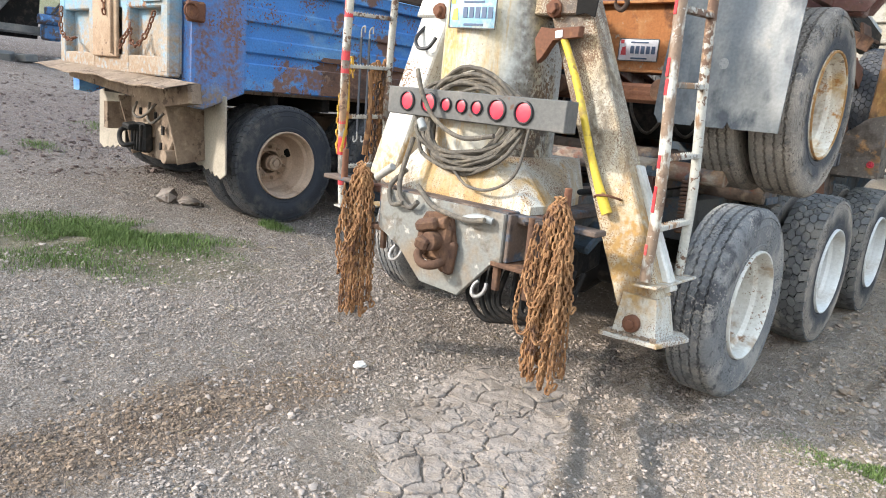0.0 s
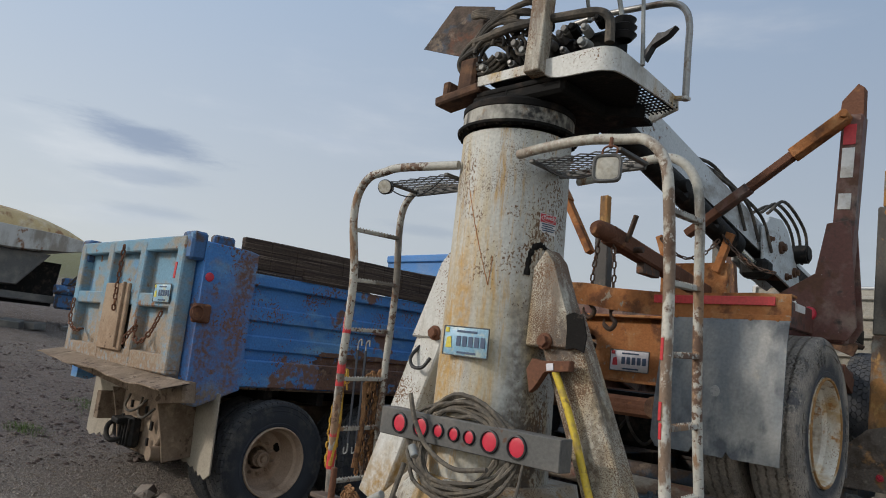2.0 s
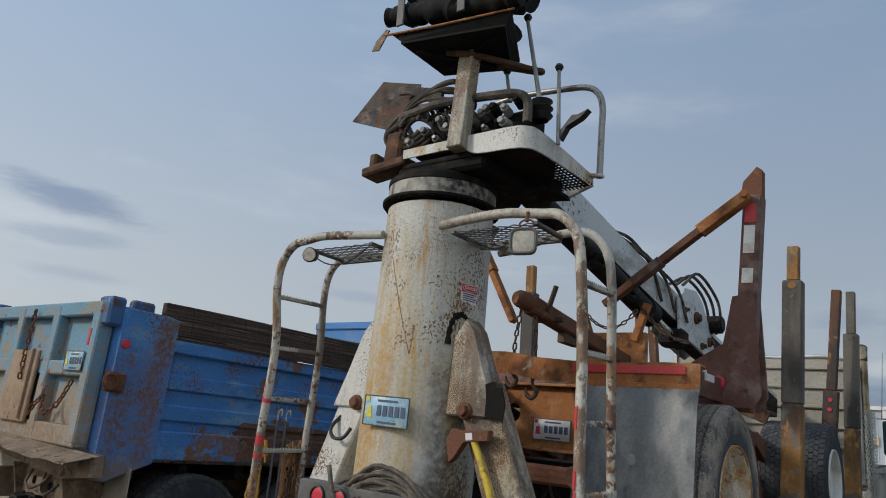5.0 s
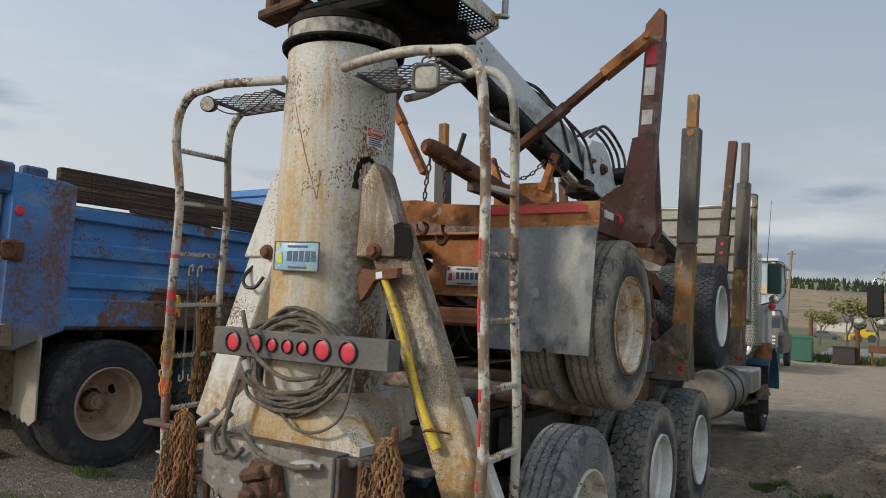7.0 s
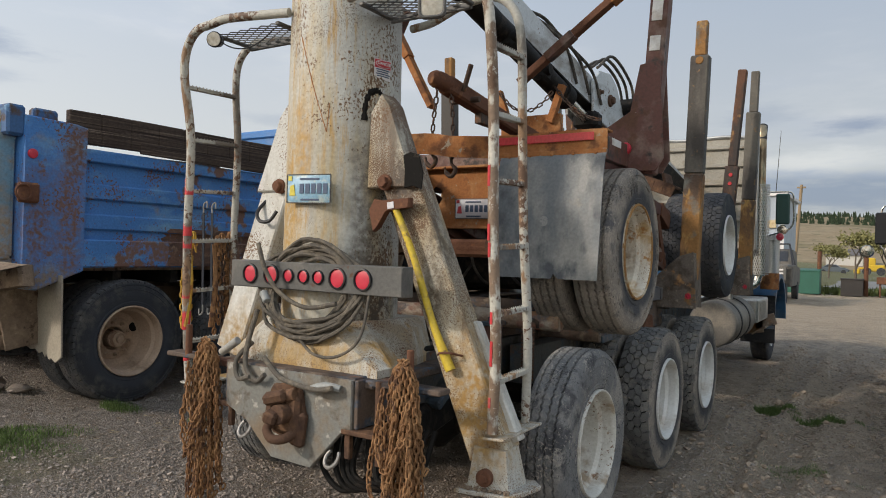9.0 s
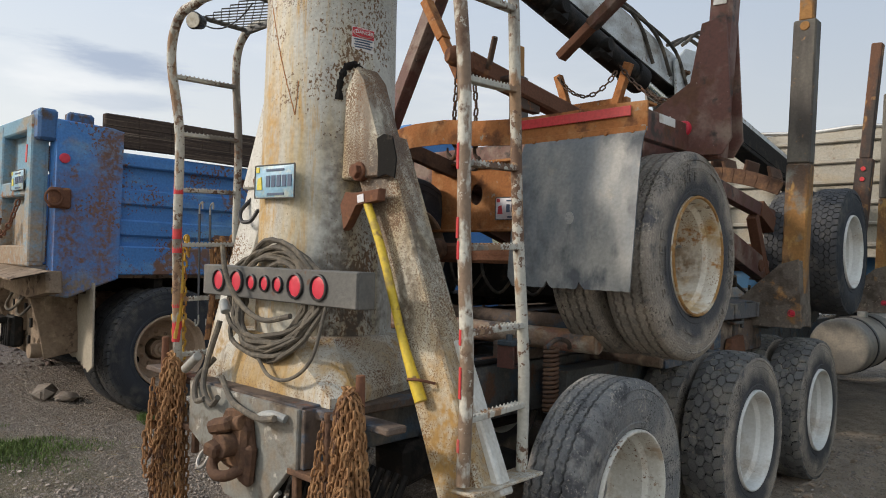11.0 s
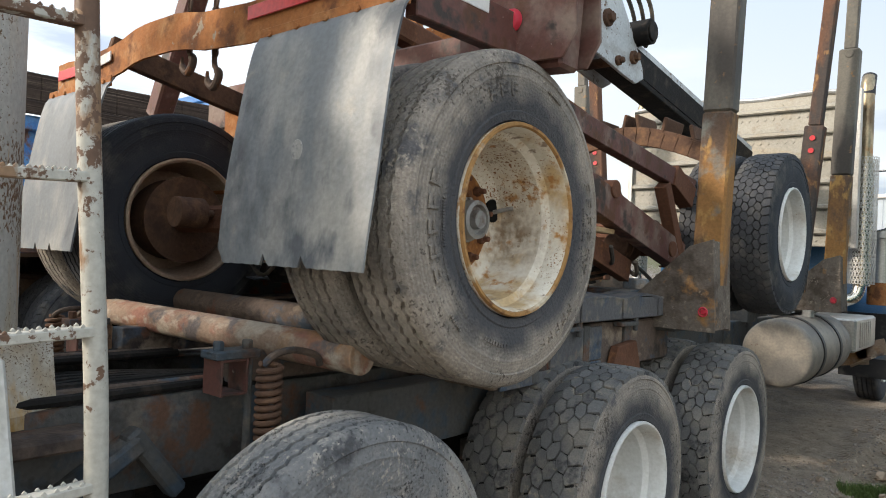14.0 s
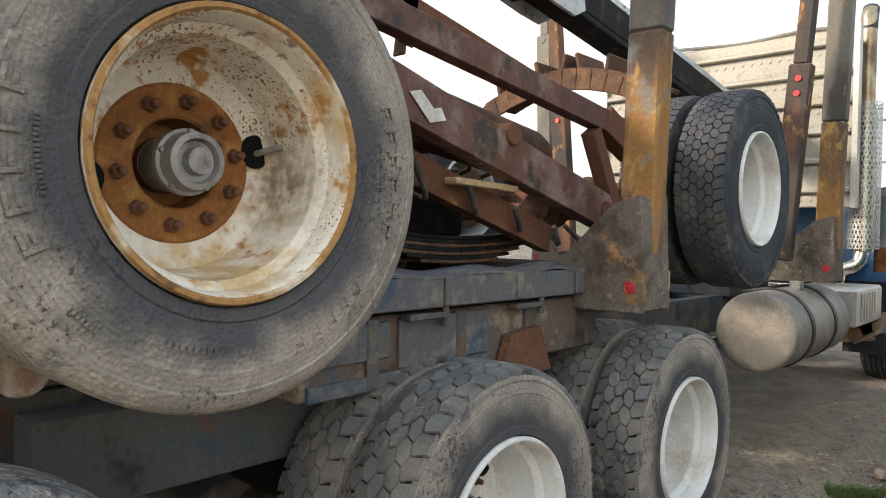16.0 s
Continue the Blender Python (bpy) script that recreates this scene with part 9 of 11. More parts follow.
for k in range(11):
    cx, cz = -1.672 + rnd.uniform(-.03, .03), 1.43 + rnd.uniform(-.03, .03)
    rx, rz = 0.305 + rnd.uniform(-.05, .06), 0.235 + rnd.uniform(-.04, .05)
    tilt = rnd.uniform(-.12, .12)
    pts = []
    for i in range(32):
        t = 2 * math.pi * i / 32
        pts.append((cx + rx * math.cos(t) + tilt * 0.3 * math.sin(t), 3.243 + 0.018 * math.sin(3 * t + k) - (0.06 if math.sin(t) < -0.3 else 0.0) * -math.sin(t) + rnd.uniform(-.003, .003), cz + rz * math.sin(t) * (0.9 if math.sin(t) > 0 else 1.1) + 0.01 * math.sin(5 * t + k)))
    s = Shape()
    s.sweep(pts, 0.0115, 7, closed=True)
    part("cable_loop", s, M_CABLE, coil)
for pts, r in (([(-1.98, 3.15, 1.66), (-1.90, 3.13, 1.52), (-1.80, 3.14, 1.40), (-1.62, 3.15, 1.33), (-1.42, 3.16, 1.36)], 0.0125), ([(-1.96, 3.14, 1.3), (-1.98, 3.09, 1.1), (-1.95, 3.06, 0.99), (-1.86, 3.05, 0.93), (-1.80, 3.05, 0.97)], 0.014), ([(-1.98, 3.13, 1.12), (-2.05, 3.08, 1.02), (-2.0, 3.05, 0.93), (-1.9, 3.04, 0.95)], 0.013), ([(-1.25, 3.22, 1.42), (-1.26, 3.16, 1.2), (-1.38, 3.14, 1.10), (-1.55, 3.15, 1.09), (-1.68, 3.17, 1.16)], 0.008), ([(-1.86, 3.10, 1.05), (-1.72, 3.07, 0.97), (-1.6, 3.05, 0.95), (-1.42, 3.03, 0.94), (-1.32, 3.03, 0.96)], 0.014)):
    s = Shape()
    s.sweep(smooth_path(pts, 7), r, 8)
    part("cable_end", s, M_CABLE, coil)
for a, b in (((-2.17, 3.08, 1.05), (-2.03, 3.07, 1.13)), ((-1.90, 3.12, 1.40), (-1.86, 3.11, 1.35))):
    s = Shape()
    s.cyl(a, b, 0.022)
    part("plug", s, M_GREY, coil, "grey cable plug")

# axe
axe = thing("axe", (-1.05, 3.45, 1.05), "axe with a rusty head and yellow handle strapped to the leg", "axe")
h0, h1 = Vector((-1.275, 3.435, 1.89)), Vector((-0.885, 3.43, 1.045))
s = Shape()
pts = [h0.lerp(h1, t) + Vector((0.012 * math.sin(t * 6.0), 0, 0)) for t in np.linspace(0, 1, 14)]
s.sweep(pts, [0.019] * 10 + [0.020, 0.022, 0.026, 0.027], 12)
part("handle", s, M_YELLOW, axe, "glossy yellow handle")
s = Shape()
hd = [(-0.135, -0.10), (-0.11, -0.085), (-0.04, -0.005), (0.03, 0.0), (0.115, 0.0), (0.125, 0.05), (0.03, 0.055), (-0.05, 0.06), (-0.11, 0.075), (-0.15, 0.02)]
c, q = math.cos(0.12), math.sin(0.12)
s.plate(hd, lambda u, v, w: (-1.275 + u * c - v * q, 3.435 - w, 1.855 + v * c + u * q), 0.045, 0.008)
part("axe_head", s, M_RUST, axe, "rusty axe head")
s = Shape()
s.block((-1.275, 3.409, 1.880), (0.042, 0.004, 0.036), (0, -8, 0))
part("label_patch", s, M_PLATEW, axe, "worn pale label")
s = Shape()
s.sweep(smooth_path([(-0.98, 3.45, 1.11), (-0.94, 3.405, 1.13), (-0.88, 3.405, 1.135), (-0.84, 3.46, 1.12)], 5), 0.006, 6)
part("wire_tie", s, M_RUST, axe)

# chain bundles on the posts
def chain_bundle(x, y, ztop, zbot, seed, strands, label, spread=1.0):
    ob = thing("chain_bundle", (x, y, zbot), label, "chain", "chain bundles on the loader")
    rnd = random.Random(seed)
    for k in range(strands):
        a = 2 * math.pi * k / strands
        r0, r1 = (0.050 + rnd.uniform(-.012, .012)) * spread, (0.086 + rnd.uniform(-.050, .032)) * spread
        cx0, cy0 = x + r0 * math.cos(a), y - 0.02 + r0 * math.sin(a) * 0.7
        cx1, cy1 = x + r1 * math.cos(a + 0.3), y - 0.03 + r1 * math.sin(a + 0.3) * 0.8
        zb = zbot + rnd.uniform(0, 0.10) + (rnd.uniform(0.1, 0.45) if rnd.random() < 0.3 else 0.0)
        pts = [(x + rnd.uniform(-.02, .02), y - 0.03, ztop + rnd.uniform(-.03, .02)), (cx0, cy0, ztop - 0.06), ((cx0 + cx1) / 2 + rnd.uniform(-.02, .02), (cy0 + cy1) / 2, (ztop + zb) / 2), (cx1, cy1, zb), (cx1 + rnd.uniform(-.03, .03), cy1 + 0.02, zb + 0.02)]
        s = Shape()
        add_chain(s, smooth_path(pts, 4), 0.047, 0.033, 0.0056, rnd)
        part("chain", s, M_CHAIN, ob)
    for k in range(3):
        # loose loops swinging across the front of the bunch
        z0, z1 = ztop - 0.12 - 0.08 * k, zbot + 0.30 + rnd.uniform(-.12, .16)
        xs = rnd.uniform(-.05, .05) * spread
        s = Shape()
        add_chain(s, smooth_path([(x - 0.07, y - 0.09, z0), (x - 0.06 + xs, y - 0.125, z1 + 0.10), (x + xs, y - 0.135, z1), (x + 0.06 + xs, y - 0.125, z1 + 0.12), (x + 0.08, y - 0.09, z0 - 0.03)], 5), 0.047, 0.033, 0.0056, rnd)
        part("chain", s, M_CHAIN, ob)
    return ob


chain_bundle(CX + 0.80, 3.13, 1.10, 0.23, 2, 28, "rusty orange binder chains bunched over a post", 1.05)
chain_bundle(CX - 0.54, 3.10, 1.09, 0.24, 6, 21, "rusty brown binder chains hanging in a bunch")

# chains, binders and straps hung on the far ladder
lx = 2 * CX + 0.63
for k, (y, z0, z1, mat, lab, cat) in enumerate(((3.42, 1.72, 1.0, M_YCHAIN, "yellow load binder with rusty chain", "load binder"), (3.62, 1.70, 1.02, M_CHAIN, "rusty chain with grab hook", "chain"), (3.69, 1.69, 1.05, M_CHAIND, "dark chain hung on the ladder", "chain"), (3.365, 1.52, 1.22, M_YCHAIN, "short yellow chain looped on the ladder rail", "chain"), (3.655, 1.72, 1.10, M_CHAIN, "rusty brown chain hung on the ladder rung", "chain"), (3.73, 1.70, 1.16, M_CHAIN, "rusty brown chain hung on the ladder rung", "chain"), (3.715, 1.73, 0.98, M_CHAIN, "rusty brown chain hung on the ladder rung", "chain"))):
    ob = thing("hanging_chain", (lx - 0.02, y, z1), lab, cat, "chains on the ladder")
    s = Shape()
    add_chain(s, smooth_path([(lx + 0.03, y, z0 - 0.1), (lx + 0.01, y, z0), (lx - 0.03, y + 0.01, z0 - 0.1), (lx - 0.04, y + 0.02, z0 - 0.4), (lx - 0.03, y + 0.02, z1)], 5), 0.055, 0.038, 0.007, random.Random(40 + k))
    part("chain", s, mat, ob)
    if k > 1:
        continue
    s = Shape()
    s.sweep(smooth_path([(lx + 0.03, y - 0.05, z0 - 0.05), (lx + 0.04, y - 0.04, z0 - 0.3), (lx + 0.03, y - 0.06, z0 - 0.6)], 5), [0.014] * 5 + [0.018] * 6, 8)
    part("lever_bar", s, mat, ob)
for y in (3.50, 3.57):
    ob = thing("rubber_strap", (lx, y, 1.1), "dark rubber tie strap with wire hooks", "strap", "straps on the ladder")
    s = Shape()
    s.beam((lx, y, 1.86), (lx - 0.01, y + 0.02, 1.25), 0.022, 0.005, up=(0, 1, 0), chamfer=0.001)
    part("strap", s, M_STRAP, ob)
    s = Shape()
    s.sweep(smooth_path([(lx, y, 1.86), (lx, y, 1.91), (lx + 0.03, y, 1.93), (lx + 0.035, y, 1.89)], 5), 0.005, 6)
    part("wire_hook", s, M_GREY, ob)
    s = Shape()
    s.sweep(smooth_path([(lx - 0.01, y + 0.02, 1.25), (lx - 0.01, y + 0.02, 1.20), (lx - 0.04, y + 0.02, 1.18), (lx - 0.045, y + 0.02, 1.22)], 5), 0.005, 6)
    part("wire_hook", s, M_GREY, ob)
# round rusty disc behind the left leg and its hook
s = Shape()
s.lathe([(-0.01, 0.0), (-0.01, 0.16), (0.0, 0.165), (0.01, 0.16), (0.01, 0.0)], Matrix.Translation((-2.28, 3.72, 2.06)) @ Matrix.Rotation(radians(65), 4, "Z"), 36)
part("round_cover", s, M_RUST, loader, "round rusty cover plate")
s = Shape()
s.sweep(smooth_path([(-2.27, 3.52, 1.96), (-2.30, 3.44, 1.86), (-2.26, 3.42, 1.80), (-2.19, 3.43, 1.80), (-2.15, 3.45, 1.86)], 5), 0.011, 8)
part("wire_hook", s, M_BLACK, loader)

# ---- dump truck ----
DX = -4.75
DG = rise(-4.9, 4.5)
dump = thing("dump_truck", (DX - 1.2, 6.0, DG), "old blue dump truck, rusty and dust-caked, with plank sideboards", "truck")
DW = 2.45
DC = DX - DW / 2
for y in (4.27, 5.60):
    for side in (0, 1):
        put = facing_right if side == 0 else facing_left
        fx = DX + 0.02 if side == 0 else 2 * DC - DX - 0.02
        step = -1 if side == 0 else 1
        gz = rise(fx, y) + 0.537
        wheel(dump, put(fx, y, gz, 12), "lug", M_RIMT, rubber=M_BLACKR, hub_mat=M_RIMT, label="dust-tan wheel with a deep lugged black tyre")
        wheel(dump, put(fx + step * 0.315, y, gz, 40), "lug", M_RIMT, rubber=M_BLACKR, inner=True)
    s = Shape()
    s.cyl((DC - 1.0, y, DG + 0.56), (DC + 1.0, y, DG + 0.52), 0.08)
    s.cyl((DC - 0.2, y, DG + 0.55), (DC + 0.2, y, DG + 0.55), 0.2)
    part("axle", s, M_DUSTY, dump)
for side in (0, 1):
    put = facing_right if side == 0 else facing_left
    fx = DX if side == 0 else 2 * DC - DX
    wheel(dump, put(fx, 9.6, rise(fx, 9.6) + 0.537), "rib", M_RIMT, rubber=M_BLACKR, depth=0.09)
s = Shape()
for sx in (-1, 1):
    s.block((DC + sx * 0.43, 6.6, DG + 0.82), (0.09, 6.6, 0.26))
part("chassis_rail", s, M_DUSTY, dump)
# box body: side walls with pressed ribs
for sx in (-1, 1):
    xs = DC + sx * DW / 2
    inset = lambda d: xs - sx * d
    s = Shape()
    s.block((inset(0.07), 5.5, 1.93), (0.04, 3.5, 0.98), chamfer=0.005)
    wall = part("side_wall", s, M_BLUE, dump, "blue ribbed dump box side with rusty scrapes")
    for pname, d, yy, z, size, ch in (("top_rail", 0.03, 5.5, 2.38, (0.07, 3.5, 0.11), 0.012), ("bottom_rail", 0.03, 5.5, 1.55, (0.08, 3.5, 0.24), 0.012), ("rib", 0.045, 5.5, 2.08, (0.05, 3.5, 0.14), 0.022), ("rib", 0.045, 5.5, 1.82, (0.05, 3.5, 0.14), 0.022), ("front_post", 0.045, 7.22, 1.95, (0.07, 0.10, 0.98), 0.01)):
        s = Shape()
        s.block((inset(d), yy, z), size, chamfer=ch)
        part(pname, s, M_BLUE, wall)
    # paint scraped to brown rust along the foot of the side
    rnd = random.Random(19)
    for d, z0, z1, start in ((-0.0105, 1.44, 1.664, 4.62), (0.0495, 1.672, 1.748, 4.60), (0.0195, 1.752, 1.80, 4.66)):
        ys = np.linspace(start, 7.1, 30)
        edge = [(start + rnd.uniform(-.03, .03), z0), (start + rnd.uniform(-.04, .02), z0 + (z1 - z0) * 0.35), (start + rnd.uniform(-.02, .05), z0 + (z1 - z0) * 0.7)]
        hem = [(yy, z1 - (rnd.uniform(0, .016) if z1 > 1.77 else 0.0)) for yy in ys]
        out = edge + hem + [(7.1, z0)]
        s = Shape()
        s.plate(out[::-1] if sx > 0 else out, lambda u, v, w: (inset(d) + sx * w, u, v), 0.003, 0.0006)
        part("rust_scrape", s, M_SCRAPE, wall, "flaking brown rust scrape")
    # rear corner post
    s = Shape()
    out = [(3.30, 1.27), (3.42, 1.25), (3.80, 1.40), (3.81, 2.60), (3.72, 2.62), (3.30, 2.63)]
    s.plate(out if sx > 0 else out[::-1], lambda u, v, w: (inset(0.06) + sx * w, u, v), 0.16, 0.012)
    post = part("corner_post", s, M_BLUE, dump, "blue corner post blotched with rust")
    s = Shape()
    s.block((inset(0.10), 3.245, 2.58), (0.20, 0.14, 0.24), (0, 0, 0), 0.02)
    s.block((inset(0.10), 3.50, 2.66), (0.10, 0.2, 0.10), (0, 0, 0), 0.02)
    part("hinge_block", s, M_BLUEW, post, "scraped dark blue hinge block")
    s = Shape()
    s.lathe([(0.0, 0.04), (0.012, 0.036), (0.016, 0.0)], Matrix.Translation((inset(-0.022), 3.36, 2.33)) @ (Matrix.Rotation(0 if sx > 0 else math.pi, 4, "Z")), 20)
    part("marker_lamp", s, M_LENS, post, "red marker lamp")
    s = Shape()
    s.block((inset(-0.03), 3.33, 2.02), (0.05, 0.16, 0.16), chamfer=0.015)
    s.sweep(arc((inset(-0.06), 3.28, 2.02), 0.06, 0, 2 * math.pi, 16, (0, 1, 0), (0, 0, 1)), 0.010, 6)
    part("latch_lug", s, M_RUST, post, "rusty latch lug")
    # sideboard planks
    for z, h, y0 in ((2.535, 0.27, 3.66),):
        s = Shape()
        ys = np.linspace(y0, 7.25, 14)
        for a, b in zip(ys, ys[1:]):
            s.beam((inset(0.02) + 0.006 * math.sin(a * 3), a, z + 0.06 + (a - 3.66) * 0.016 + 0.008 * math.sin(a * 2)), (inset(0.02) + 0.006 * math.sin(b * 3), b, z + 0.06 + (b - 3.66) * 0.016 + 0.008 * math.sin(b * 2)), 0.07, h, chamfer=0.008)
        part("plank", s, M_WOOD, dump, "weathered dark plank sideboard")
        s = Shape()
        s.beam((inset(-0.02), 4.3, 2.50), (inset(-0.02), 7.25, 2.47), 0.03, 0.10, chamfer=0.008)
        part("plank", s, M_WOOD, dump, "second thin plank")
    # mud flap behind the wheels
    s = Shape()
    fl = [(inset(-0.08), 1.34), (inset(0.50), 1.34), (inset(0.53), 0.72), (inset(0.47), 0.69), (inset(0.40), 0.70), (inset(0.33), 0.67), (inset(0.26), 0.69), (inset(0.19), 0.65), (inset(0.15), 0.68), (inset(0.09), 0.64), (inset(0.05), 0.66), (inset(-0.02), 0.63), (inset(-0.10), 0.68)]
    s.plate(fl if sx < 0 else fl[::-1], lambda u, v, w: (u, 3.62 + w + 0.03 * math.sin(u * 7), v + 0.03), 0.014)
    part("mud_flap", s, M_FLAPD, dump, "dust-caked mud flap with a ragged edge")
s = Shape()
s.plate([(3.25, 1.40), (7.2, 1.40), (7.2, 1.46), (3.25, 1.46)], lambda u, v, w: (DC + w, u, v), 2.2, 0.01)
s.block((DC, 7.2, 2.0), (2.3, 0.06, 1.1))
part("box_floor", s, M_DUSTY, dump)
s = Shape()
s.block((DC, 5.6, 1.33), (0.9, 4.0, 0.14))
sill = part("box_sill", s, M_GREASE_SHADE, dump)
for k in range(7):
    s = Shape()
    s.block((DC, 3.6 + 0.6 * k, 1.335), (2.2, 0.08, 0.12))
    part("cross_member", s, M_GREASE_SHADE, sill)
# cab guard and cab
s = Shape()
s.block((DC + 0.1, 7.85, 3.20), (1.9, 1.2, 0.05), (2, 0, 0), 0.01)
s.block((DC + 0.1, 7.28, 2.85), (1.9, 0.06, 0.80), (0, 0, 0), 0.01)
s.block((DC + 0.1, 7.27, 3.19), (1.95, 0.10, 0.10), (0, 0, 0), 0.015)
for sx in (-1, 1):
    s.block((DC + 0.1 + sx * 0.95, 7.85, 3.06), (0.05, 1.2, 0.30), (2, 0, 0), 0.01)
part("cab_guard", s, M_BLUEC, dump, "bright blue cab guard")
s = Shape()
s.plate([(7.5, 1.1), (9.0, 1.1), (9.05, 1.9), (8.8, 2.7), (7.5, 2.75)], lambda u, v, w: (DC + w, u, v), 1.9, 0.05)
s.plate([(8.95, 0.95), (10.4, 0.9), (10.4, 1.65), (9.0, 1.85)], lambda u, v, w: (DC + w, u, v), 1.2, 0.05)
part("cab", s, M_BLUEC, dump)
# tailgate with recessed panels
s = Shape()
TX0, TX1, TY = 2 * DC - DX + 0.06, DX - 0.10, 3.22
s.block(((TX0 + TX1) / 2, TY + 0.05, 2.08), (TX1 - TX0, 0.03, 1.12), chamfer=0.004)
gate = part("tailgate", s, M_TAIL, dump, "dusty pale blue tailgate with recessed panels")
for z, h in ((2.60, 0.12), (2.10, 0.12), (1.57, 0.16)):
    s = Shape()
    s.block(((TX0 + TX1) / 2, TY, z), (TX1 - TX0, 0.11, h), chamfer=0.012)
    part("rail", s, M_TAIL, gate)
for k in range(4):
    s = Shape()
    s.block((TX0 + 0.06 + (TX1 - TX0 - 0.12) * k / 3, TY - 0.004, 2.08), (0.13, 0.11, 1.12), chamfer=0.012)
    part("rib", s, M_TAIL, gate)
s = Shape()
s.block((-6.0, TY - 0.075, 1.93), (0.52, 0.03, 0.62), chamfer=0.01)
s.block((-5.82, TY - 0.10, 1.95), (0.03, 0.03, 0.60), chamfer=0.005)
part("chute_door", s, M_TANPL, gate, "dust-brown coal chute door")
for pts, in (([(-6.0, 3.13, 2.58), (-5.98, 3.12, 2.2), (-5.95, 3.11, 1.98)],), ([(-5.05, 3.14, 1.98), (-5.12, 3.11, 1.82), (-5.3, 3.10, 1.72), (-5.42, 3.11, 1.80), (-5.45, 3.12, 1.92)],), ([(-7.05, 3.14, 2.05), (-7.0, 3.12, 1.85), (-6.8, 3.11, 1.76), (-6.62, 3.12, 1.78)],), ([(-5.45, 3.12, 1.85), (-5.55, 3.11, 1.78), (-5.62, 3.11, 1.70)],)):
    s = Shape()
    add_chain(s, smooth_path(pts, 5), 0.07, 0.048, 0.008, random.Random(len(pts)))
    part("chain", s, M_RUST, gate, "rusty tailgate chain")
number_plate(gate, (-5.10, 3.15, 2.16), (1, 0, 0), (0.305, 0.155), M_PLATE, M_PLATEY)
s = Shape()
s.block((-4.95, 3.16, 2.36), (0.035, 0.008, 0.14), (0, 4, 0), 0.003)
part("tape", s, M_REDTAPE, gate, "strip of faded red tape")
s = Shape()
s.plate([(-7.2, 1.50), (-4.62, 1.46), (-4.58, 1.30), (-5.0, 1.24), (-7.1, 1.40)], lambda u, v, w: (u, 3.28 - w, v), 0.12, 0.02)
apron = [[(-7.24 + 2.78 * i / 22, 3.20 - 0.085 * j, 1.565 - 0.10 * i / 22 - 0.022 * j + 0.004 * j * math.sin(i * 0.62 + j * 0.3) + 0.002 * j * math.sin(i * 1.7)) for i in range(23)] for j in range(4)]
for low in (0.0, -0.010):
    base = len(s.v)
    for row in apron:
        s.v.extend((x, y, z + low) for x, y, z in row)
    s.f.extend((base + j * 23 + i, base + j * 23 + i + 1, base + (j + 1) * 23 + i + 1, base + (j + 1) * 23 + i) for j in range(3) for i in range(22))
s.f.extend((base - 92 + 69 + i, base - 92 + 70 + i, base + 70 + i, base + 69 + i) for i in range(22))
part("spill_plate", s, M_DUSTY, dump, "dust-caked spill plate below the tailgate")
s = Shape()
s.plate([(-6.05, 1.32), (-5.05, 1.30), (-5.12, 0.98), (-5.32, 0.74), (-5.78, 0.76), (-5.98, 0.95)], lambda u, v, w: (u, 3.40 - w, v), 0.06, 0.012)
hb = part("hitch", s, M_DUSTY, dump, "dusty tow hitch")
for xc in (-5.10, -6.00):
    s = Shape()
    s.plate([(3.25, 1.28), (3.75, 1.28), (3.75, 0.80), (3.38, 0.74), (3.34, 0.95)], lambda u, v, w: (xc + w, u, v), 0.02, 0.006)
    part("hitch_cheek", s, M_DUSTY, hb)
for x, z, sz in ((-5.72, 1.16, 0.03), (-5.42, 1.14, 0.03), (-5.28, 1.02, 0.035), (-5.86, 1.02, 0.03), (-5.32, 0.88, 0.03)):
    s = Shape()
    s.block((x, 3.335, z), (sz, 0.02, sz * 2.2), chamfer=0.004)
    part("slot_lug", s, M_GREASE_SHADE, hb, "dark greasy lug")
s = Shape()
s.block((-5.60, 3.30, 0.93), (0.24, 0.10, 0.26), chamfer=0.025)
for k in range(4):
    s.block((-5.68 + 0.055 * k, 3.245, 0.93), (0.028, 0.03, 0.24), (0, 4, 0), 0.006)
s.sweep(smooth_path([(-5.70, 3.24, 1.02), (-5.71, 3.15, 0.98), (-5.66, 3.12, 0.90), (-5.58, 3.13, 0.86), (-5.54, 3.20, 0.88)], 5), 0.022, 9)
s.block((-5.62, 3.20, 1.03), (0.14, 0.10, 0.05), (8, 6, 0), 0.012)
part("pintle", s, M_GREASE_SHADE, hb, "greasy black pintle hook")
for pts in ([(-5.78, 3.33, 1.24), (-5.72, 3.27, 1.14), (-5.58, 3.26, 1.11), (-5.46, 3.28, 1.16), (-5.40, 3.33, 1.25)], [(-5.52, 3.33, 1.26), (-5.46, 3.28, 1.12), (-5.36, 3.28, 1.08), (-5.26, 3.33, 1.17)]):
    s = Shape()
    s.sweep(smooth_path(pts, 6), 0.012, 7)
    part("air_hose", s, M_HOSE, hb, "dusty hose looped over the hitch")
s = Shape()
s.cyl((-5.2, 3.3, 0.80), (-5.2, 3.5, 0.80), 0.06)
part("tow_eye", s, M_DUSTY, hb)

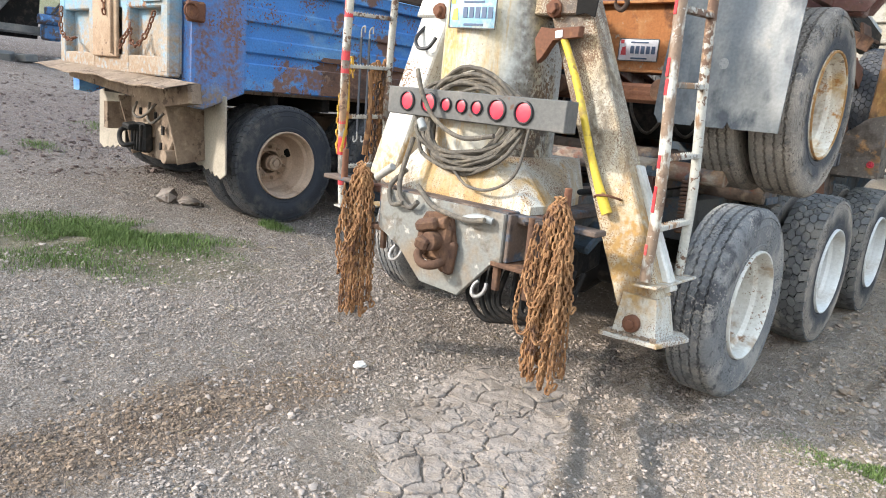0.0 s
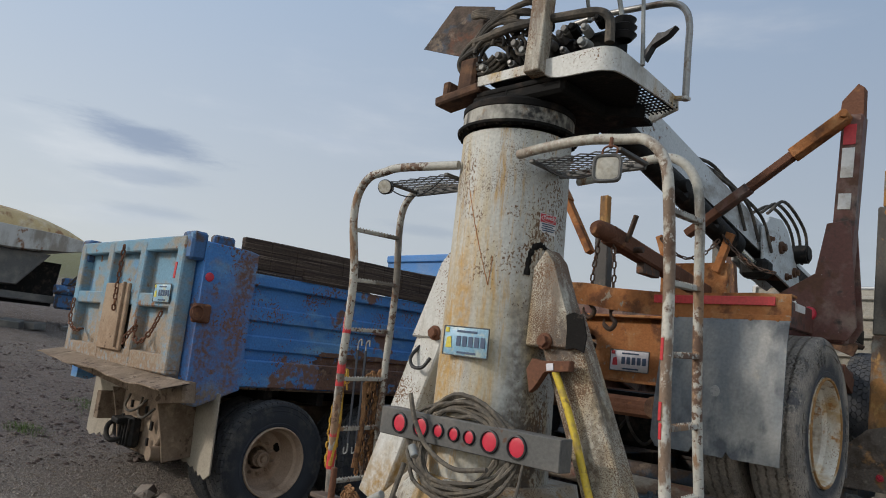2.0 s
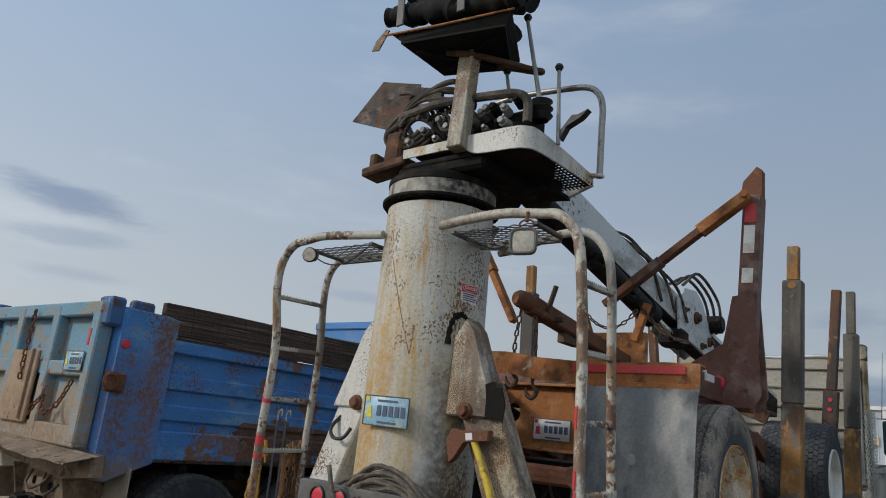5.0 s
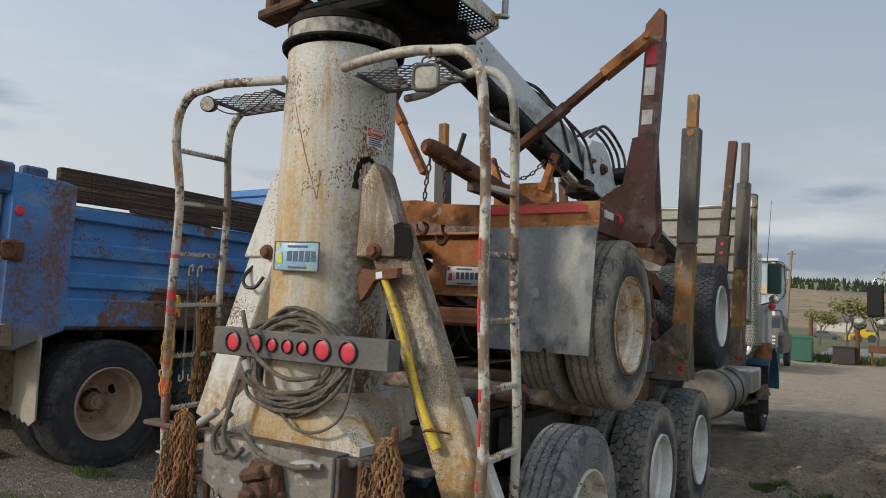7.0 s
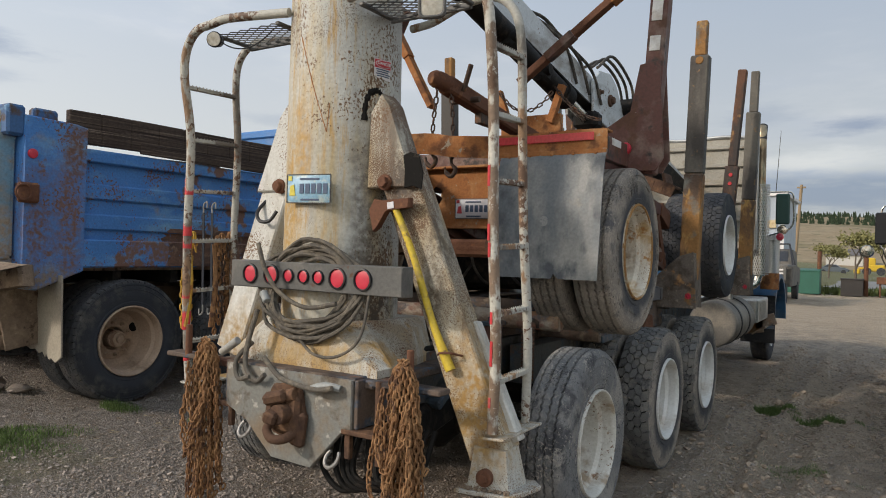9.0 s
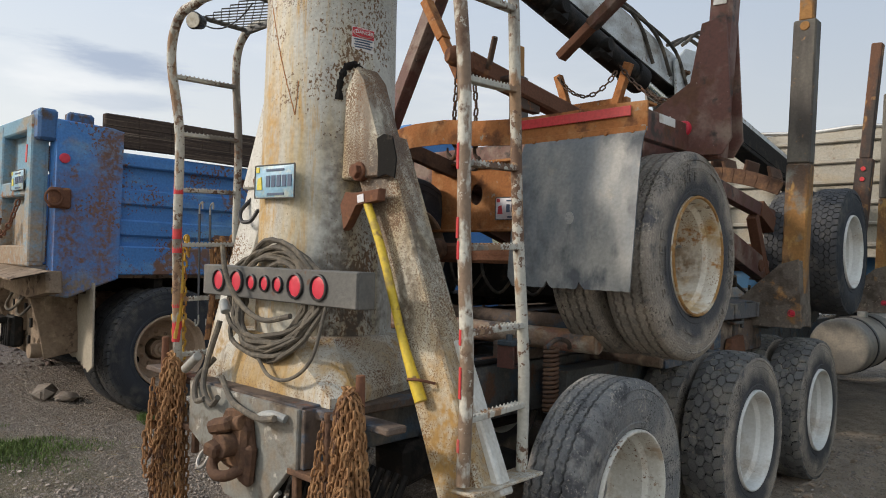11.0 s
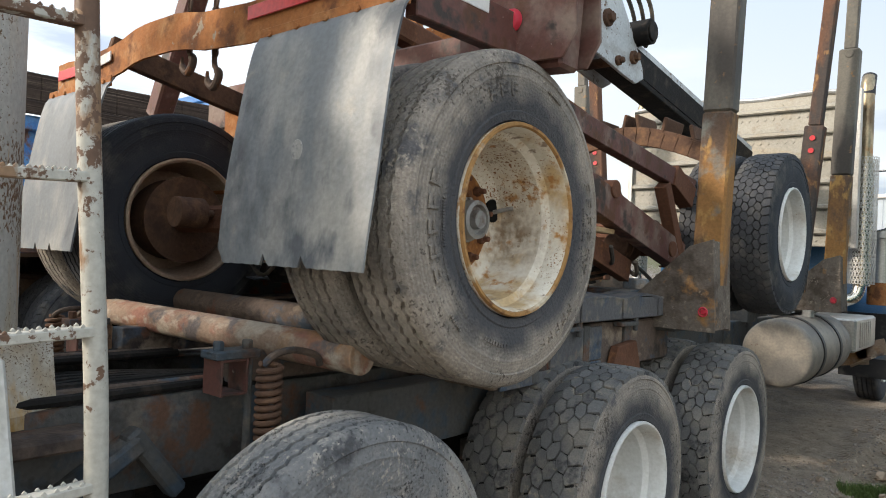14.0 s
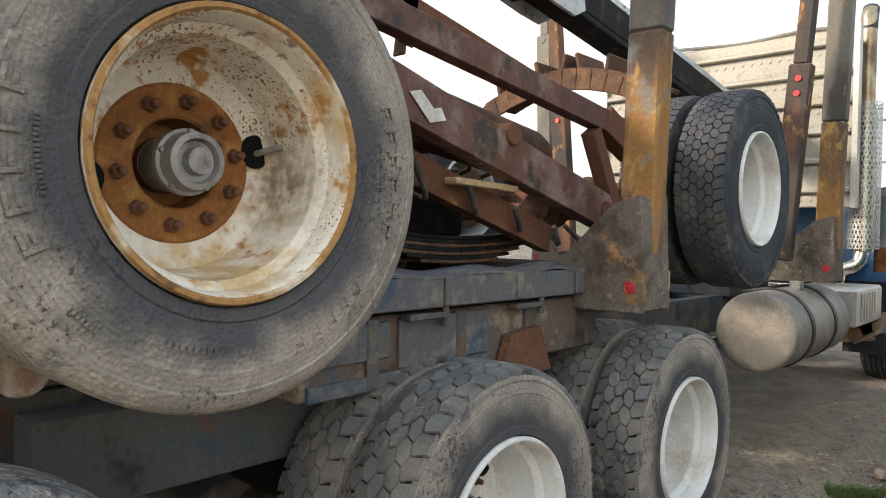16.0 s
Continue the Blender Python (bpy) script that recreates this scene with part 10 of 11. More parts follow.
# ---- far side of the yard ----
def conifer(s, x, y, z, h, rnd):
    r = h * 0.24
    for k in range(3):
        z0, z1, rr = z + h * (0.1 + 0.27 * k), z + h * (0.55 + 0.225 * k), r * (1 - 0.25 * k)
        n = 7
        ring = [(x + rr * rnd.uniform(.7, 1.25) * math.cos(2 * math.pi * i / n), y + rr * rnd.uniform(.7, 1.25) * math.sin(2 * math.pi * i / n), z0 + rnd.uniform(-.05, .05) * h) for i in range(n)]
        s.add(ring + [(x, y, z1)], [(i, (i + 1) % n, n) for i in range(n)])


def hill_height(x, y):
    u = max(0.0, (y - 150) / 520)
    base = 47 * (1 - math.exp(-u * u * 1.6)) * max(0.25, 1 - 0.0016 * x) * min(1.0, max(0.12, (x + 260) / 160))
    return base + 6 * u * noise.noise(Vector((x * 0.006, y * 0.006, 3))) + 1.5 * noise.noise(Vector((x * 0.03, y * 0.03, 5)))


hx, hy = np.linspace(-420, 420, 90), np.linspace(130, 900, 60)
s = Shape()
s.v = [(x, y, hill_height(x, y) - 0.4) for y in hy for x in hx]
s.f = [(j * 90 + i, j * 90 + i + 1, (j + 1) * 90 + i + 1, (j + 1) * 90 + i) for j in range(59) for i in range(89)]
s.smooth = 80
M_HILL = surface("dry_grass_hill", (0.27, 0.205, 0.125), 0.95, layers=[((0.19, 0.155, 0.085), 0.02, 0.50, 0.62, None), ((0.30, 0.235, 0.15), 0.05, 0.48, 0.62, None), ((0.10, 0.105, 0.055), 0.12, 0.58, 0.66, None)], bump=0.1, bump_scale=0.5)
single("hill", s, M_HILL, "dry grass hillside with pines along its crest", "hill", kind="structure")
M_PINE = surface("pine_green", (0.030, 0.045, 0.024), 0.95, bump=0.1, bump_scale=2, random_tint=0.3)
s = Shape()
rnd = random.Random(77)
for k in range(2200):
    x, y = rnd.uniform(-320, 330), rnd.uniform(500, 800)
    if noise.noise(Vector((x * 0.012, y * 0.012, 8))) + (y - 560) / 260 < 0.0:
        continue
    conifer(s, x, y, hill_height(x, y) - 1, rnd.uniform(3.5, 6.5), rnd)
single("pine_wood", s, M_PINE, "dark pine wood along the hill crest", "wood", kind="stuff")


def bare_tree(x, y, h, seed, label):
    ob = thing("tree", (x, y, -0.05), label, "tree", "budding trees by the road")
    rnd = random.Random(seed)
    s, tips = Shape(), []

    def grow(p, d, ln, r, depth):
        q = p + d * ln
        mid = p.lerp(q, 0.5) + Vector((rnd.uniform(-1, 1), rnd.uniform(-1, 1), 0)) * ln * 0.05
        s.sweep([p, mid, q], [r, r * 0.85, r * 0.7], 6)
        if depth == 0:
            tips.append(q)
            return
        for _ in range(rnd.choice((2, 3, 3))):
            nd = (d + Vector((rnd.uniform(-.8, .8), rnd.uniform(-.8, .8), rnd.uniform(-.1, .5)))).normalized()
            grow(q, nd, ln * rnd.uniform(.6, .82), r * 0.62, depth - 1)
    grow(Vector((x, y, -0.1)), Vector((0.03, 0, 1)), h * 0.28, h * 0.022, 4)
    part("trunk", s, M_BARK, ob)
    lv = Shape()
    for t in tips:
        for _ in range(26):
            c = t + Vector((rnd.gauss(0, h * .05), rnd.gauss(0, h * .05), rnd.gauss(0, h * .045)))
            a = Vector((rnd.uniform(-1, 1), rnd.uniform(-1, 1), rnd.uniform(-1, 1))).normalized() * 0.12
            b = Vector((rnd.uniform(-1, 1), rnd.uniform(-1, 1), rnd.uniform(-1, 1))).normalized() * 0.09
            lv.add([c - a, c + b, c + a, c - b], [(0, 1, 2, 3)])
    part("crown", lv, M_BUD, ob, "thin yellow-green spring leaves")


M_BARK = surface("grey_bark", (0.13, 0.105, 0.08), 0.95, bump=0.5, bump_scale=20)
M_BUD = surface("spring_leaves", (0.25, 0.235, 0.10), 0.8, bump=0.02, random_tint=0.3)
bare_tree(2.3, 60, 8.8, 3, "bare budding tree beyond the yard")
bare_tree(-0.7, 60, 4.9, 5, "bare budding tree beside the road")
bare_tree(1.3, 66, 4.8, 8, "yellow-green budding tree across the road")
bare_tree(-3.4, 78, 4.2, 11, "yellow-green budding tree beyond the road")
bare_tree(-26.0, 60.0, 9.0, 13, "sparse tree rising behind the trucks")


def box_thing(name, parts, label, category, group=""):
    ob = thing(name, parts[0][1], label, category, group)
    for pname, centre, size, mat, turn in parts:
        s = Shape()
        s.block(centre, size, turn, 0.02)
        part(pname, s, mat, ob)
    return ob


M_POLE = surface("pole_wood", (0.30, 0.22, 0.14), 0.9, bump=0.3)
M_DARKB = surface("dark_bin", (0.05, 0.045, 0.042), 0.7)
M_CARG = surface("grey_car_paint", (0.10, 0.12, 0.14), 0.35, metal=0.3, bump=0.02)
for x in (-3.15, -2.15):
    box_thing("dumpster", [("body", (x, 40.5, 0.62), (1.0, 1.2, 1.15), M_BINGRN, (0, 0, 0)), ("lid", (x, 40.5, 1.24), (1.06, 1.26, 0.07), M_BINGRN, (4, 0, 0))], "dark green steel dumpster by the fence", "dumpster", "dumpsters by the fence")
for x, h in ((-3.8, 1.5), (-1.75, 2.2), (0.3, 2.0)):
    s = Shape()
    s.cyl((x, 41, -0.1), (x, 41, h), 0.11, 0.10, seg=12)
    single("fence_post", s, M_RUST, "rusty brown fence post", "post", "posts at the yard edge")
box_thing("waste_bin", [("body", (-0.27, 40.4, 0.42), (0.95, 0.8, 0.8), M_DARKB, (0, 0, 0)), ("lid", (-0.27, 40.4, 0.85), (1.02, 0.86, 0.06), M_DARKB, (0, 0, 0))], "dark waste bin near the posts", "bin")
box_thing("bench_table", [("top", (1.7, 40.6, 0.82), (1.9, 0.9, 0.34), M_RUST, (0, 0, 0)), ("leg", (0.9, 40.6, 0.35), (0.08, 0.7, 0.75), M_RUST, (0, 0, 0)), ("leg", (2.5, 40.6, 0.35), (0.08, 0.7, 0.75), M_RUST, (0, 0, 0))], "weathered wooden table beside the bins", "table")
s = Shape()
s.cyl((-4.6, 58, -0.2), (-4.15, 58, 7.3), 0.14, 0.10, seg=12)
pole = thing("utility_pole", (-4.6, 58, -0.1), "leaning wooden utility pole", "pole")
part("shaft", s, M_POLE, pole)
s = Shape()
s.block((-4.16, 58, 7.1), (0.6, 0.1, 0.12))
part("insulator_arm", s, M_POLE, pole)
car = thing("parked_car", (-5.0, 118, 0.0), "grey sedan parked across the road", "car")
s = Shape()
prof = [(-1.9, 0.35), (1.95, 0.35), (2.05, 0.65), (1.5, 0.92), (0.9, 0.98), (0.35, 1.38), (-0.8, 1.40), (-1.4, 1.0), (-2.05, 0.92), (-2.1, 0.5)]
s.plate(prof, lambda u, v, w: (-5.0 + u, 118 - w, v), 1.6, 0.08)
part("body", s, M_CARG, car)
s = Shape()
s.plate([(0.75, 1.0), (0.32, 1.33), (-0.75, 1.34), (-1.2, 1.02)], lambda u, v, w: (-5.0 + u, 117.19 - w, v), 0.02)
part("window", s, M_GLASS, car)
for u in (-1.3, 1.3):
    s = Shape()
    s.cyl((-5.0 + u, 117.18, 0.32), (-5.0 + u, 117.4, 0.32), 0.32)
    part("wheel", s, M_BLACKR, car)
loader_far = thing("wheel_loader", (-0.4, 116, 0.0), "small yellow wheel loader parked beyond the road", "loader")
M_YMACH = surface("yellow_machine_paint", (0.55, 0.36, 0.03), 0.5)
for pname, centre, size, mat in (("body", (0.3, 116, 1.0), (2.2, 1.6, 0.9), M_YMACH), ("cab", (-0.3, 116, 1.9), (1.1, 1.3, 1.1), M_YMACH), ("bucket", (-2.0, 116, 0.5), (0.8, 1.9, 0.7), M_YMACH), ("arm", (-1.2, 116, 0.95), (1.4, 0.5, 0.25), M_YMACH)):
    s = Shape()
    s.block(centre, size, chamfer=0.12)
    part(pname, s, mat, loader_far)
for u in (-0.8, 0.9):
    s = Shape()
    s.cyl((u, 115.0, 0.55), (u, 115.3, 0.55), 0.55)
    part("wheel", s, M_BLACKR, loader_far)
# road strip and far houses
s = Shape()
s.block((0, 64, 0.012), (260, 22, 0.02))
M_ROAD = surface("pale_asphalt", (0.24, 0.235, 0.225), 0.9, bump=0.1, bump_scale=8)
single("road", s, M_ROAD, "pale road beyond the yard", "road", kind="structure")
M_HOUSE = surface("far_house_white", (0.5, 0.48, 0.44), 0.8)
M_ROOF = surface("far_roof", (0.14, 0.13, 0.13), 0.85)
for x, y, w in ((-8, 230, 9), (22, 260, 10), (45, 240, 12), (-60, 250, 10)):
    z = hill_height(x, y) - 0.6
    ob = thing("house", (x, y, z), "small pale house on the far slope", "house", "houses on the slope")
    s = Shape()
    s.block((x, y, z + 1.4), (w, 6, 3.0), chamfer=0.02)
    part("wall", s, M_HOUSE, ob)
    s = Shape()
    s.plate([(-3.5, 2.8), (3.5, 2.8), (0, 4.6)], lambda u, v, q: (x + q, y + u, z + v), w + 0.5)
    part("roof", s, M_ROOF, ob)
# pale metal shed and a pickup beyond the cab
shed = thing("metal_shed", (-7.45, 43, 0), "pale corrugated metal shed beyond the truck", "shed")
s = Shape()
s.block((-7.45, 43.1, 2.5), (8.2, 6.0, 5.0))
siding = part("wall", s, M_GALV, shed, "pale blue-white corrugated siding")
for k in range(30):
    s = Shape()
    s.block((-11.3 + 0.27 * k, 40.09, 2.5), (0.05, 0.03, 4.95), chamfer=0.012)
    part("rib", s, M_GALV, siding)
s = Shape()
s.block((-3.40, 40.04, 2.5), (0.18, 0.10, 5.1))
part("trim", s, M_SIGNW, shed, "white corner trim")
s = Shape()
s.block((-7.45, 43.1, 5.08), (8.6, 6.3, 0.18), chamfer=0.02)
part("roof", s, M_SIGNW, shed, "white roof edge")
s = Shape()
s.block((-3.9, 40.02, 3.55), (0.42, 0.08, 0.42), chamfer=0.02)
part("vent", s, M_PALLET, shed, "small yellowed wall vent")
pick = thing("flatbed_truck", (-3.1, 30, 0), "dark flatbed pickup with a headache rack", "pickup")
s = Shape()
s.block((-3.08, 30.6, 1.46), (2.2, 3.2, 0.10), chamfer=0.02)
s.block((-3.08, 29.02, 1.18), (2.1, 0.06, 0.50), chamfer=0.01)
s.block((-3.08, 30.6, 1.15), (0.9, 3.0, 0.4))
part("flat_bed", s, M_DKGREY, pick)
s = Shape()
s.plate([(32.4, 0.6), (35.6, 0.6), (35.7, 1.35), (34.4, 1.45), (33.8, 2.1), (32.5, 2.15)], lambda u, v, w: (-3.08 + w, u, v), 1.85, 0.06)
part("cab", s, M_DKGREY, pick)
s = Shape()
s.block((-3.08, 32.46, 1.85), (1.5, 0.02, 0.42), chamfer=0.008)
part("window", s, M_GLASS, pick, "dark rear cab window")
for pts in ([(-4.05, 32.2, 1.5), (-4.0, 32.2, 2.35), (-2.25, 32.2, 2.35), (-2.02, 31.9, 1.5)], [(-2.25, 32.2, 2.3), (-2.02, 31.2, 1.5)]):
    s = Shape()
    s.sweep(pts, 0.035, 8)
    part("rack_tube", s, M_BLACK, pick)
for k in range(3):
    s = Shape()
    s.block((-2.5, 28.985, 1.33 - 0.13 * k), (0.75, 0.01, 0.06))
    part("text_bar", s, M_SIGNW, pick, "plain pale bar")
for y in (30.3, 34.6):
    for x in (-2.25, -3.9):
        s = Shape()
        s.cyl((x - 0.11, y, 0.39), (x + 0.11, y, 0.39), 0.39)
        part("wheel", s, M_BLACKR, pick)

# parked trailer with a yellow hopper, far to the side
HY = 1.9
hop = thing("hopper_trailer", (-20.5, 4.8 + HY, 1.6), "dirty white trailer carrying a tan rust-stained hopper", "trailer")
HG = rise(-20, 4.5)
s = Shape()
rows_ = [(-2.6, 0.62), (-1.6, 0.66), (-0.6, 0.66), (0.2, 0.62), (0.9, 0.52), (1.5, 0.36), (1.9, 0.18), (2.15, 0.02)]
for w, h in rows_:
    s.v.extend((-20.85 - 1.02 * math.cos(t) * (0.6 + 0.4 * min(1, h / 0.5)), 3.9 + HY + w, HG + 2.42 - 0.035 * (w + 1) + h * math.sin(t) ** 0.8) for t in np.linspace(0, math.pi, 21))
s.f = [(21 * j + i, 21 * j + i + 1, 21 * j + 22 + i, 21 * j + 21 + i) for j in range(len(rows_) - 1) for i in range(20)]
s.f.append(tuple(range(21))[::-1])
s.smooth = 40
hopper = part("hopper", s, M_PALLET, hop, "tan rust-streaked rounded hopper")
s = Shape()
s.sweep([(-19.85 - 0.3 * max(0, w - 1) ** 2, 3.9 + HY + w, HG + 2.44 - 0.035 * (w + 1)) for w in np.linspace(-2.6, 2.1, 12)], 0.05, 7)
part("hopper_lip", s, M_RUST, hopper, "rusty lip along the hopper")
s = Shape()
s.plate([(1.0 + HY, 2.50), (5.0 + HY, 2.42), (6.0 + HY, 2.28), (6.05 + HY, 2.16), (5.3 + HY, 1.98), (4.2 + HY, 1.86), (1.2 + HY, 1.85)], lambda u, v, w: (-20.35 + w, u, HG + v), 1.7, 0.04)
part("body", s, M_HULL, hop, "dirty white body")
s = Shape()
s.plate([(2.0 + HY, 1.85), (4.9 + HY, 1.85), (4.2 + HY, 0.95), (2.9 + HY, 0.95)], lambda u, v, w: (-20.35 + w, u, HG + v), 1.3, 0.03)
part("chute", s, M_DKGREY, hop, "dark funnel under the hopper")
# Added black sheet for the shade and dark clutter under the hopper.
s = Shape()
s.plate([(0.6 + HY, 0.5), (5.6 + HY, 0.5), (5.7 + HY, 1.75), (0.6 + HY, 1.8)], lambda u, v, w: (-21.3 + w, u, HG + v), 0.1, 0.02)
part("shade_sheet", s, M_GREASE_SHADE, hop, "black sheet standing for the shade under the hopper")
for x in (-19.75, -20.95):
    s = Shape()
    s.beam((x, 0.4 + HY, HG + 0.72), (x, 7.2 + HY, HG + 0.66), 0.10, 0.18)
    part("chassis_rail", s, M_DKGREY, hop)
    for y in (1.3, 4.9, 5.9):
        s = Shape()
        s.beam((x, y + HY, HG + 0.0), (x, y + HY, HG + 1.95), 0.09, 0.09)
        part("support_leg", s, M_DKGREY, hop)
s = Shape()
s.block((-19.5, 5.35 + HY, HG + 0.70), (0.4, 0.40, 0.5), chamfer=0.05)
s.cyl((-19.3, 5.0 + HY, HG + 0.95), (-19.3, 5.9 + HY, HG + 0.95), 0.13)
s.block((-19.4, 5.35 + HY, HG + 1.18), (0.25, 0.3, 0.2), chamfer=0.03)
pump = part("pump", s, M_BLUEW, hop, "blue pump unit")
for k in range(4):
    s = Shape()
    s.sweep(smooth_path([(-19.3, 5.3 + HY + 0.1 * k, HG + 1.1), (-19.1, 5.6 + HY + 0.12 * k, HG + 1.45 - 0.06 * k), (-19.1, 6.1 + HY + 0.1 * k, HG + 1.1 - 0.1 * k), (-19.3, 6.3 + HY, HG + 0.5)], 5), 0.03, 6)
    part("hose", s, M_HOSE, pump)
for y in (1.6, 2.7):
    s = Shape()
    s.lathe([(-0.13, 0.2), (-0.13, 0.40), (-0.09, 0.45), (0.09, 0.45), (0.13, 0.40), (0.13, 0.2), (0.05, 0.0)], Matrix.Translation((-19.5, y + HY, HG + 0.45)), 28)
    part("wheel", s, M_BLACKR, hop)
# dark sheet of ground cloth with clutter beside the trailer
s = Shape()
rnd = random.Random(23)
for k in range(26):
    x, y, r = rnd.uniform(-19.6, -18.4), rnd.uniform(4.6, 9.4), rnd.uniform(0.08, 0.22)
    s.block((x, y, rise(x, y) + r * 0.5), (r * rnd.uniform(1.2, 3.2), r * rnd.uniform(1, 2.4), r), (rnd.uniform(-12, 12), rnd.uniform(-12, 12), rnd.uniform(0, 180)), 0.02)
single("scrap_pile", s, M_DKGREY, "low heap of dark scrap beside the trailer", "scrap", kind="stuff")

# ---- loose ground cover ----
ico = [(0, -0.526, 0.851), (0, 0.526, 0.851), (0, -0.526, -0.851), (0, 0.526, -0.851), (-0.526, 0.851, 0), (0.526, 0.851, 0), (-0.526, -0.851, 0), (0.526, -0.851, 0), (0.851, 0, -0.526), (0.851, 0, 0.526), (-0.851, 0, -0.526), (-0.851, 0, 0.526)]
icf = [(1, 9, 5), (1, 5, 4), (1, 4, 11), (1, 11, 0), (1, 0, 9), (9, 0, 7), (9, 7, 8), (9, 8, 5), (5, 8, 3), (5, 3, 4), (4, 3, 10), (4, 10, 11), (11, 10, 6), (11, 6, 0), (0, 6, 7), (7, 6, 2), (7, 2, 8), (8, 2, 3), (3, 2, 10), (10, 2, 6)]


def stone_into(s, x, y, z, r, rnd):
    a = rnd.uniform(0, 6.28)
    c, q = math.cos(a), math.sin(a)
    sx, sy, sz = r * rnd.uniform(.7, 1.3), r * rnd.uniform(.7, 1.3), r * rnd.uniform(.45, .85)
    vs = []
    for px, py, pz in ico:
        k = rnd.uniform(.78, 1.2)
        u, v, w = px * sx * k, py * sy * k, pz * sz * k
        vs.append((x + u * c - v * q, y + u * q + v * c, z + w))
    s.add(vs, icf)


M_CLOD = surface("crumbled_soil", (0.36, 0.275, 0.20), 0.95, layers=[((0.24, 0.178, 0.125), 9, 0.46, 0.64, None)], bump=0.5, bump_scale=120, random_tint=0.3)
M_STONE = surface("gravel_stone", (0.315, 0.268, 0.228), 0.95, layers=[((0.25, 0.20, 0.16), 20, 0.45, 0.65, None)], bump=0.3, bump_scale=200, random_tint=0.34)
def brown_soil(x, y):
    """Above zero inside the ragged patch of bare brown earth."""
    u, v = x + 1.98, y - 1.70
    c, q = math.cos(radians(93)), math.sin(radians(93))
    return 1 - ((u * c + v * q) / 1.15) ** 2 - ((-u * q + v * c) / 0.28) ** 2 + 0.6 * noise.noise(Vector((x * 3, y * 3, 21))) + 0.4 * noise.noise(Vector((x * 9, y * 9, 22)))


s = Shape()
rnd = random.Random(55)
made = 0
while made < 76000:
    x, y = (rnd.uniform(-6.8, 2.0), rnd.uniform(0.6, 9.5)) if made % 3 else (rnd.uniform(-3.6, 0.5), rnd.uniform(1.4, 4.6))
    dens = 0.35 + 0.65 * (noise.noise(Vector((x * 0.7, y * 0.7, 6))) > -0.15)
    if -1.6 < x < -0.75 and 2.0 < y < 3.5:
        dens *= 0.15
    if y > 5:
        dens *= 0.4
    if brown_soil(x, y) > 0.2:
        dens *= 0.55
    if rnd.random() > dens:
        continue
    r = min(0.019, 0.0028 + rnd.expovariate(1 / 0.0028))
    stone_into(s, x, y, bump_height(x, y) + r * 0.2, r, rnd)
    made += 1
for _ in range(11000):
    x, y = rnd.uniform(-0.4, 3.2), 4.5 + 12 * rnd.random() ** 1.4
    if noise.noise(Vector((x * 0.9, y * 0.5, 11))) < -0.1 and rnd.random() < 0.75:
        continue
    r = min(0.03, 0.004 + rnd.expovariate(1 / 0.0045))
    stone_into(s, x, y, bump_height(x, y) + r * 0.15, r, rnd)
single("gravel", s, M_STONE, "loose grey gravel scattered over the dirt", "gravel", kind="stuff")
for x, y, r, mat, lab in ((-2.0, 2.9, 0.045, M_SIGNW, "pale stone lying on the dirt"), (-5.72, 3.60, 0.13, M_STONE, "broken rock lying in the gravel"), (-5.50, 3.72, 0.10, M_STONE, "broken rock beside another"), (-0.05, 9.55, 0.055, M_CLOD, "pale lump of dried mud"), (-2.75, 3.4, 0.05, M_STONE, "small rock by the chains")):
    s = Shape()
    rr = random.Random(int(x * 100))
    stone_into(s, x, y, bump_height(x, y) + r * 0.4, r, rr)
    for k in range(3):
        stone_into(s, x + rr.uniform(-.6, .6) * r, y + rr.uniform(-.6, .6) * r, bump_height(x, y) + r * 0.3, r * 0.5, rr)
    single("rock", s, mat, lab, "rock")

M_EARTH = surface("bare_brown_earth", (0.235, 0.175, 0.125), 0.95, layers=[((0.15, 0.105, 0.07), 12, 0.45, 0.62, None)], bump=0.5, bump_scale=160, random_tint=0.35)
s = Shape()
made = 0
while made < 4500:
    x, y = rnd.uniform(-3.6, -0.8), rnd.uniform(0.5, 3.0)
    if brown_soil(x, y) < rnd.uniform(-0.6, 0.8):
        continue
    r = min(0.014, 0.003 + rnd.expovariate(1 / 0.0028))
    stone_into(s, x, y, bump_height(x, y) + r * 0.15, r, rnd)
    made += 1
single("brown_earth", s, M_EARTH, "loose crumbs of bare brown earth", "soil", kind="stuff")

# cracked mud: a crust split by wide cracks into plates, and these by hairline cracks
def cell_seeds(step, seed):
    r = np.random.RandomState(seed)
    g = np.array([(i * step + (step / 2 if j % 2 else 0), j * step * 0.87) for j in range(int(2.2 / step)) for i in range(int(1.9 / step))])
    return g + r.uniform(-0.36 * step, 0.36 * step, g.shape) + np.array((-1.95, 1.75))


def edge_distance(pts, seeds):
    """How far each point lies from the nearest border between two cells."""
    out = np.empty(len(pts))
    for k in range(0, len(pts), 4000):
        p = pts[k:k + 4000]
        d = ((p[:, None, :] - seeds[None]) ** 2).sum(2)
        near = np.argpartition(d, 2, axis=1)[:, :3]
        a = np.take_along_axis(d, near, 1)
        order = np.argsort(a, axis=1)
        near = np.take_along_axis(near, order, 1)
        a = np.take_along_axis(a, order, 1)
        best = np.full(len(p), 9.0)
        for q in (1, 2):
            gap = np.sqrt(((seeds[near[:, q]] - seeds[near[:, 0]]) ** 2).sum(1))
            best = np.minimum(best, (a[:, q] - a[:, 0]) / (2 * gap + 1e-9))
        out[k:k + 4000] = best
    return out


MX, MY, MSTEP = np.arange(-1.78, -0.42, 0.0065), np.arange(1.85, 3.72, 0.0065), 0.0065
grid_pts = np.array([(x, y) for y in MY for x in MX])
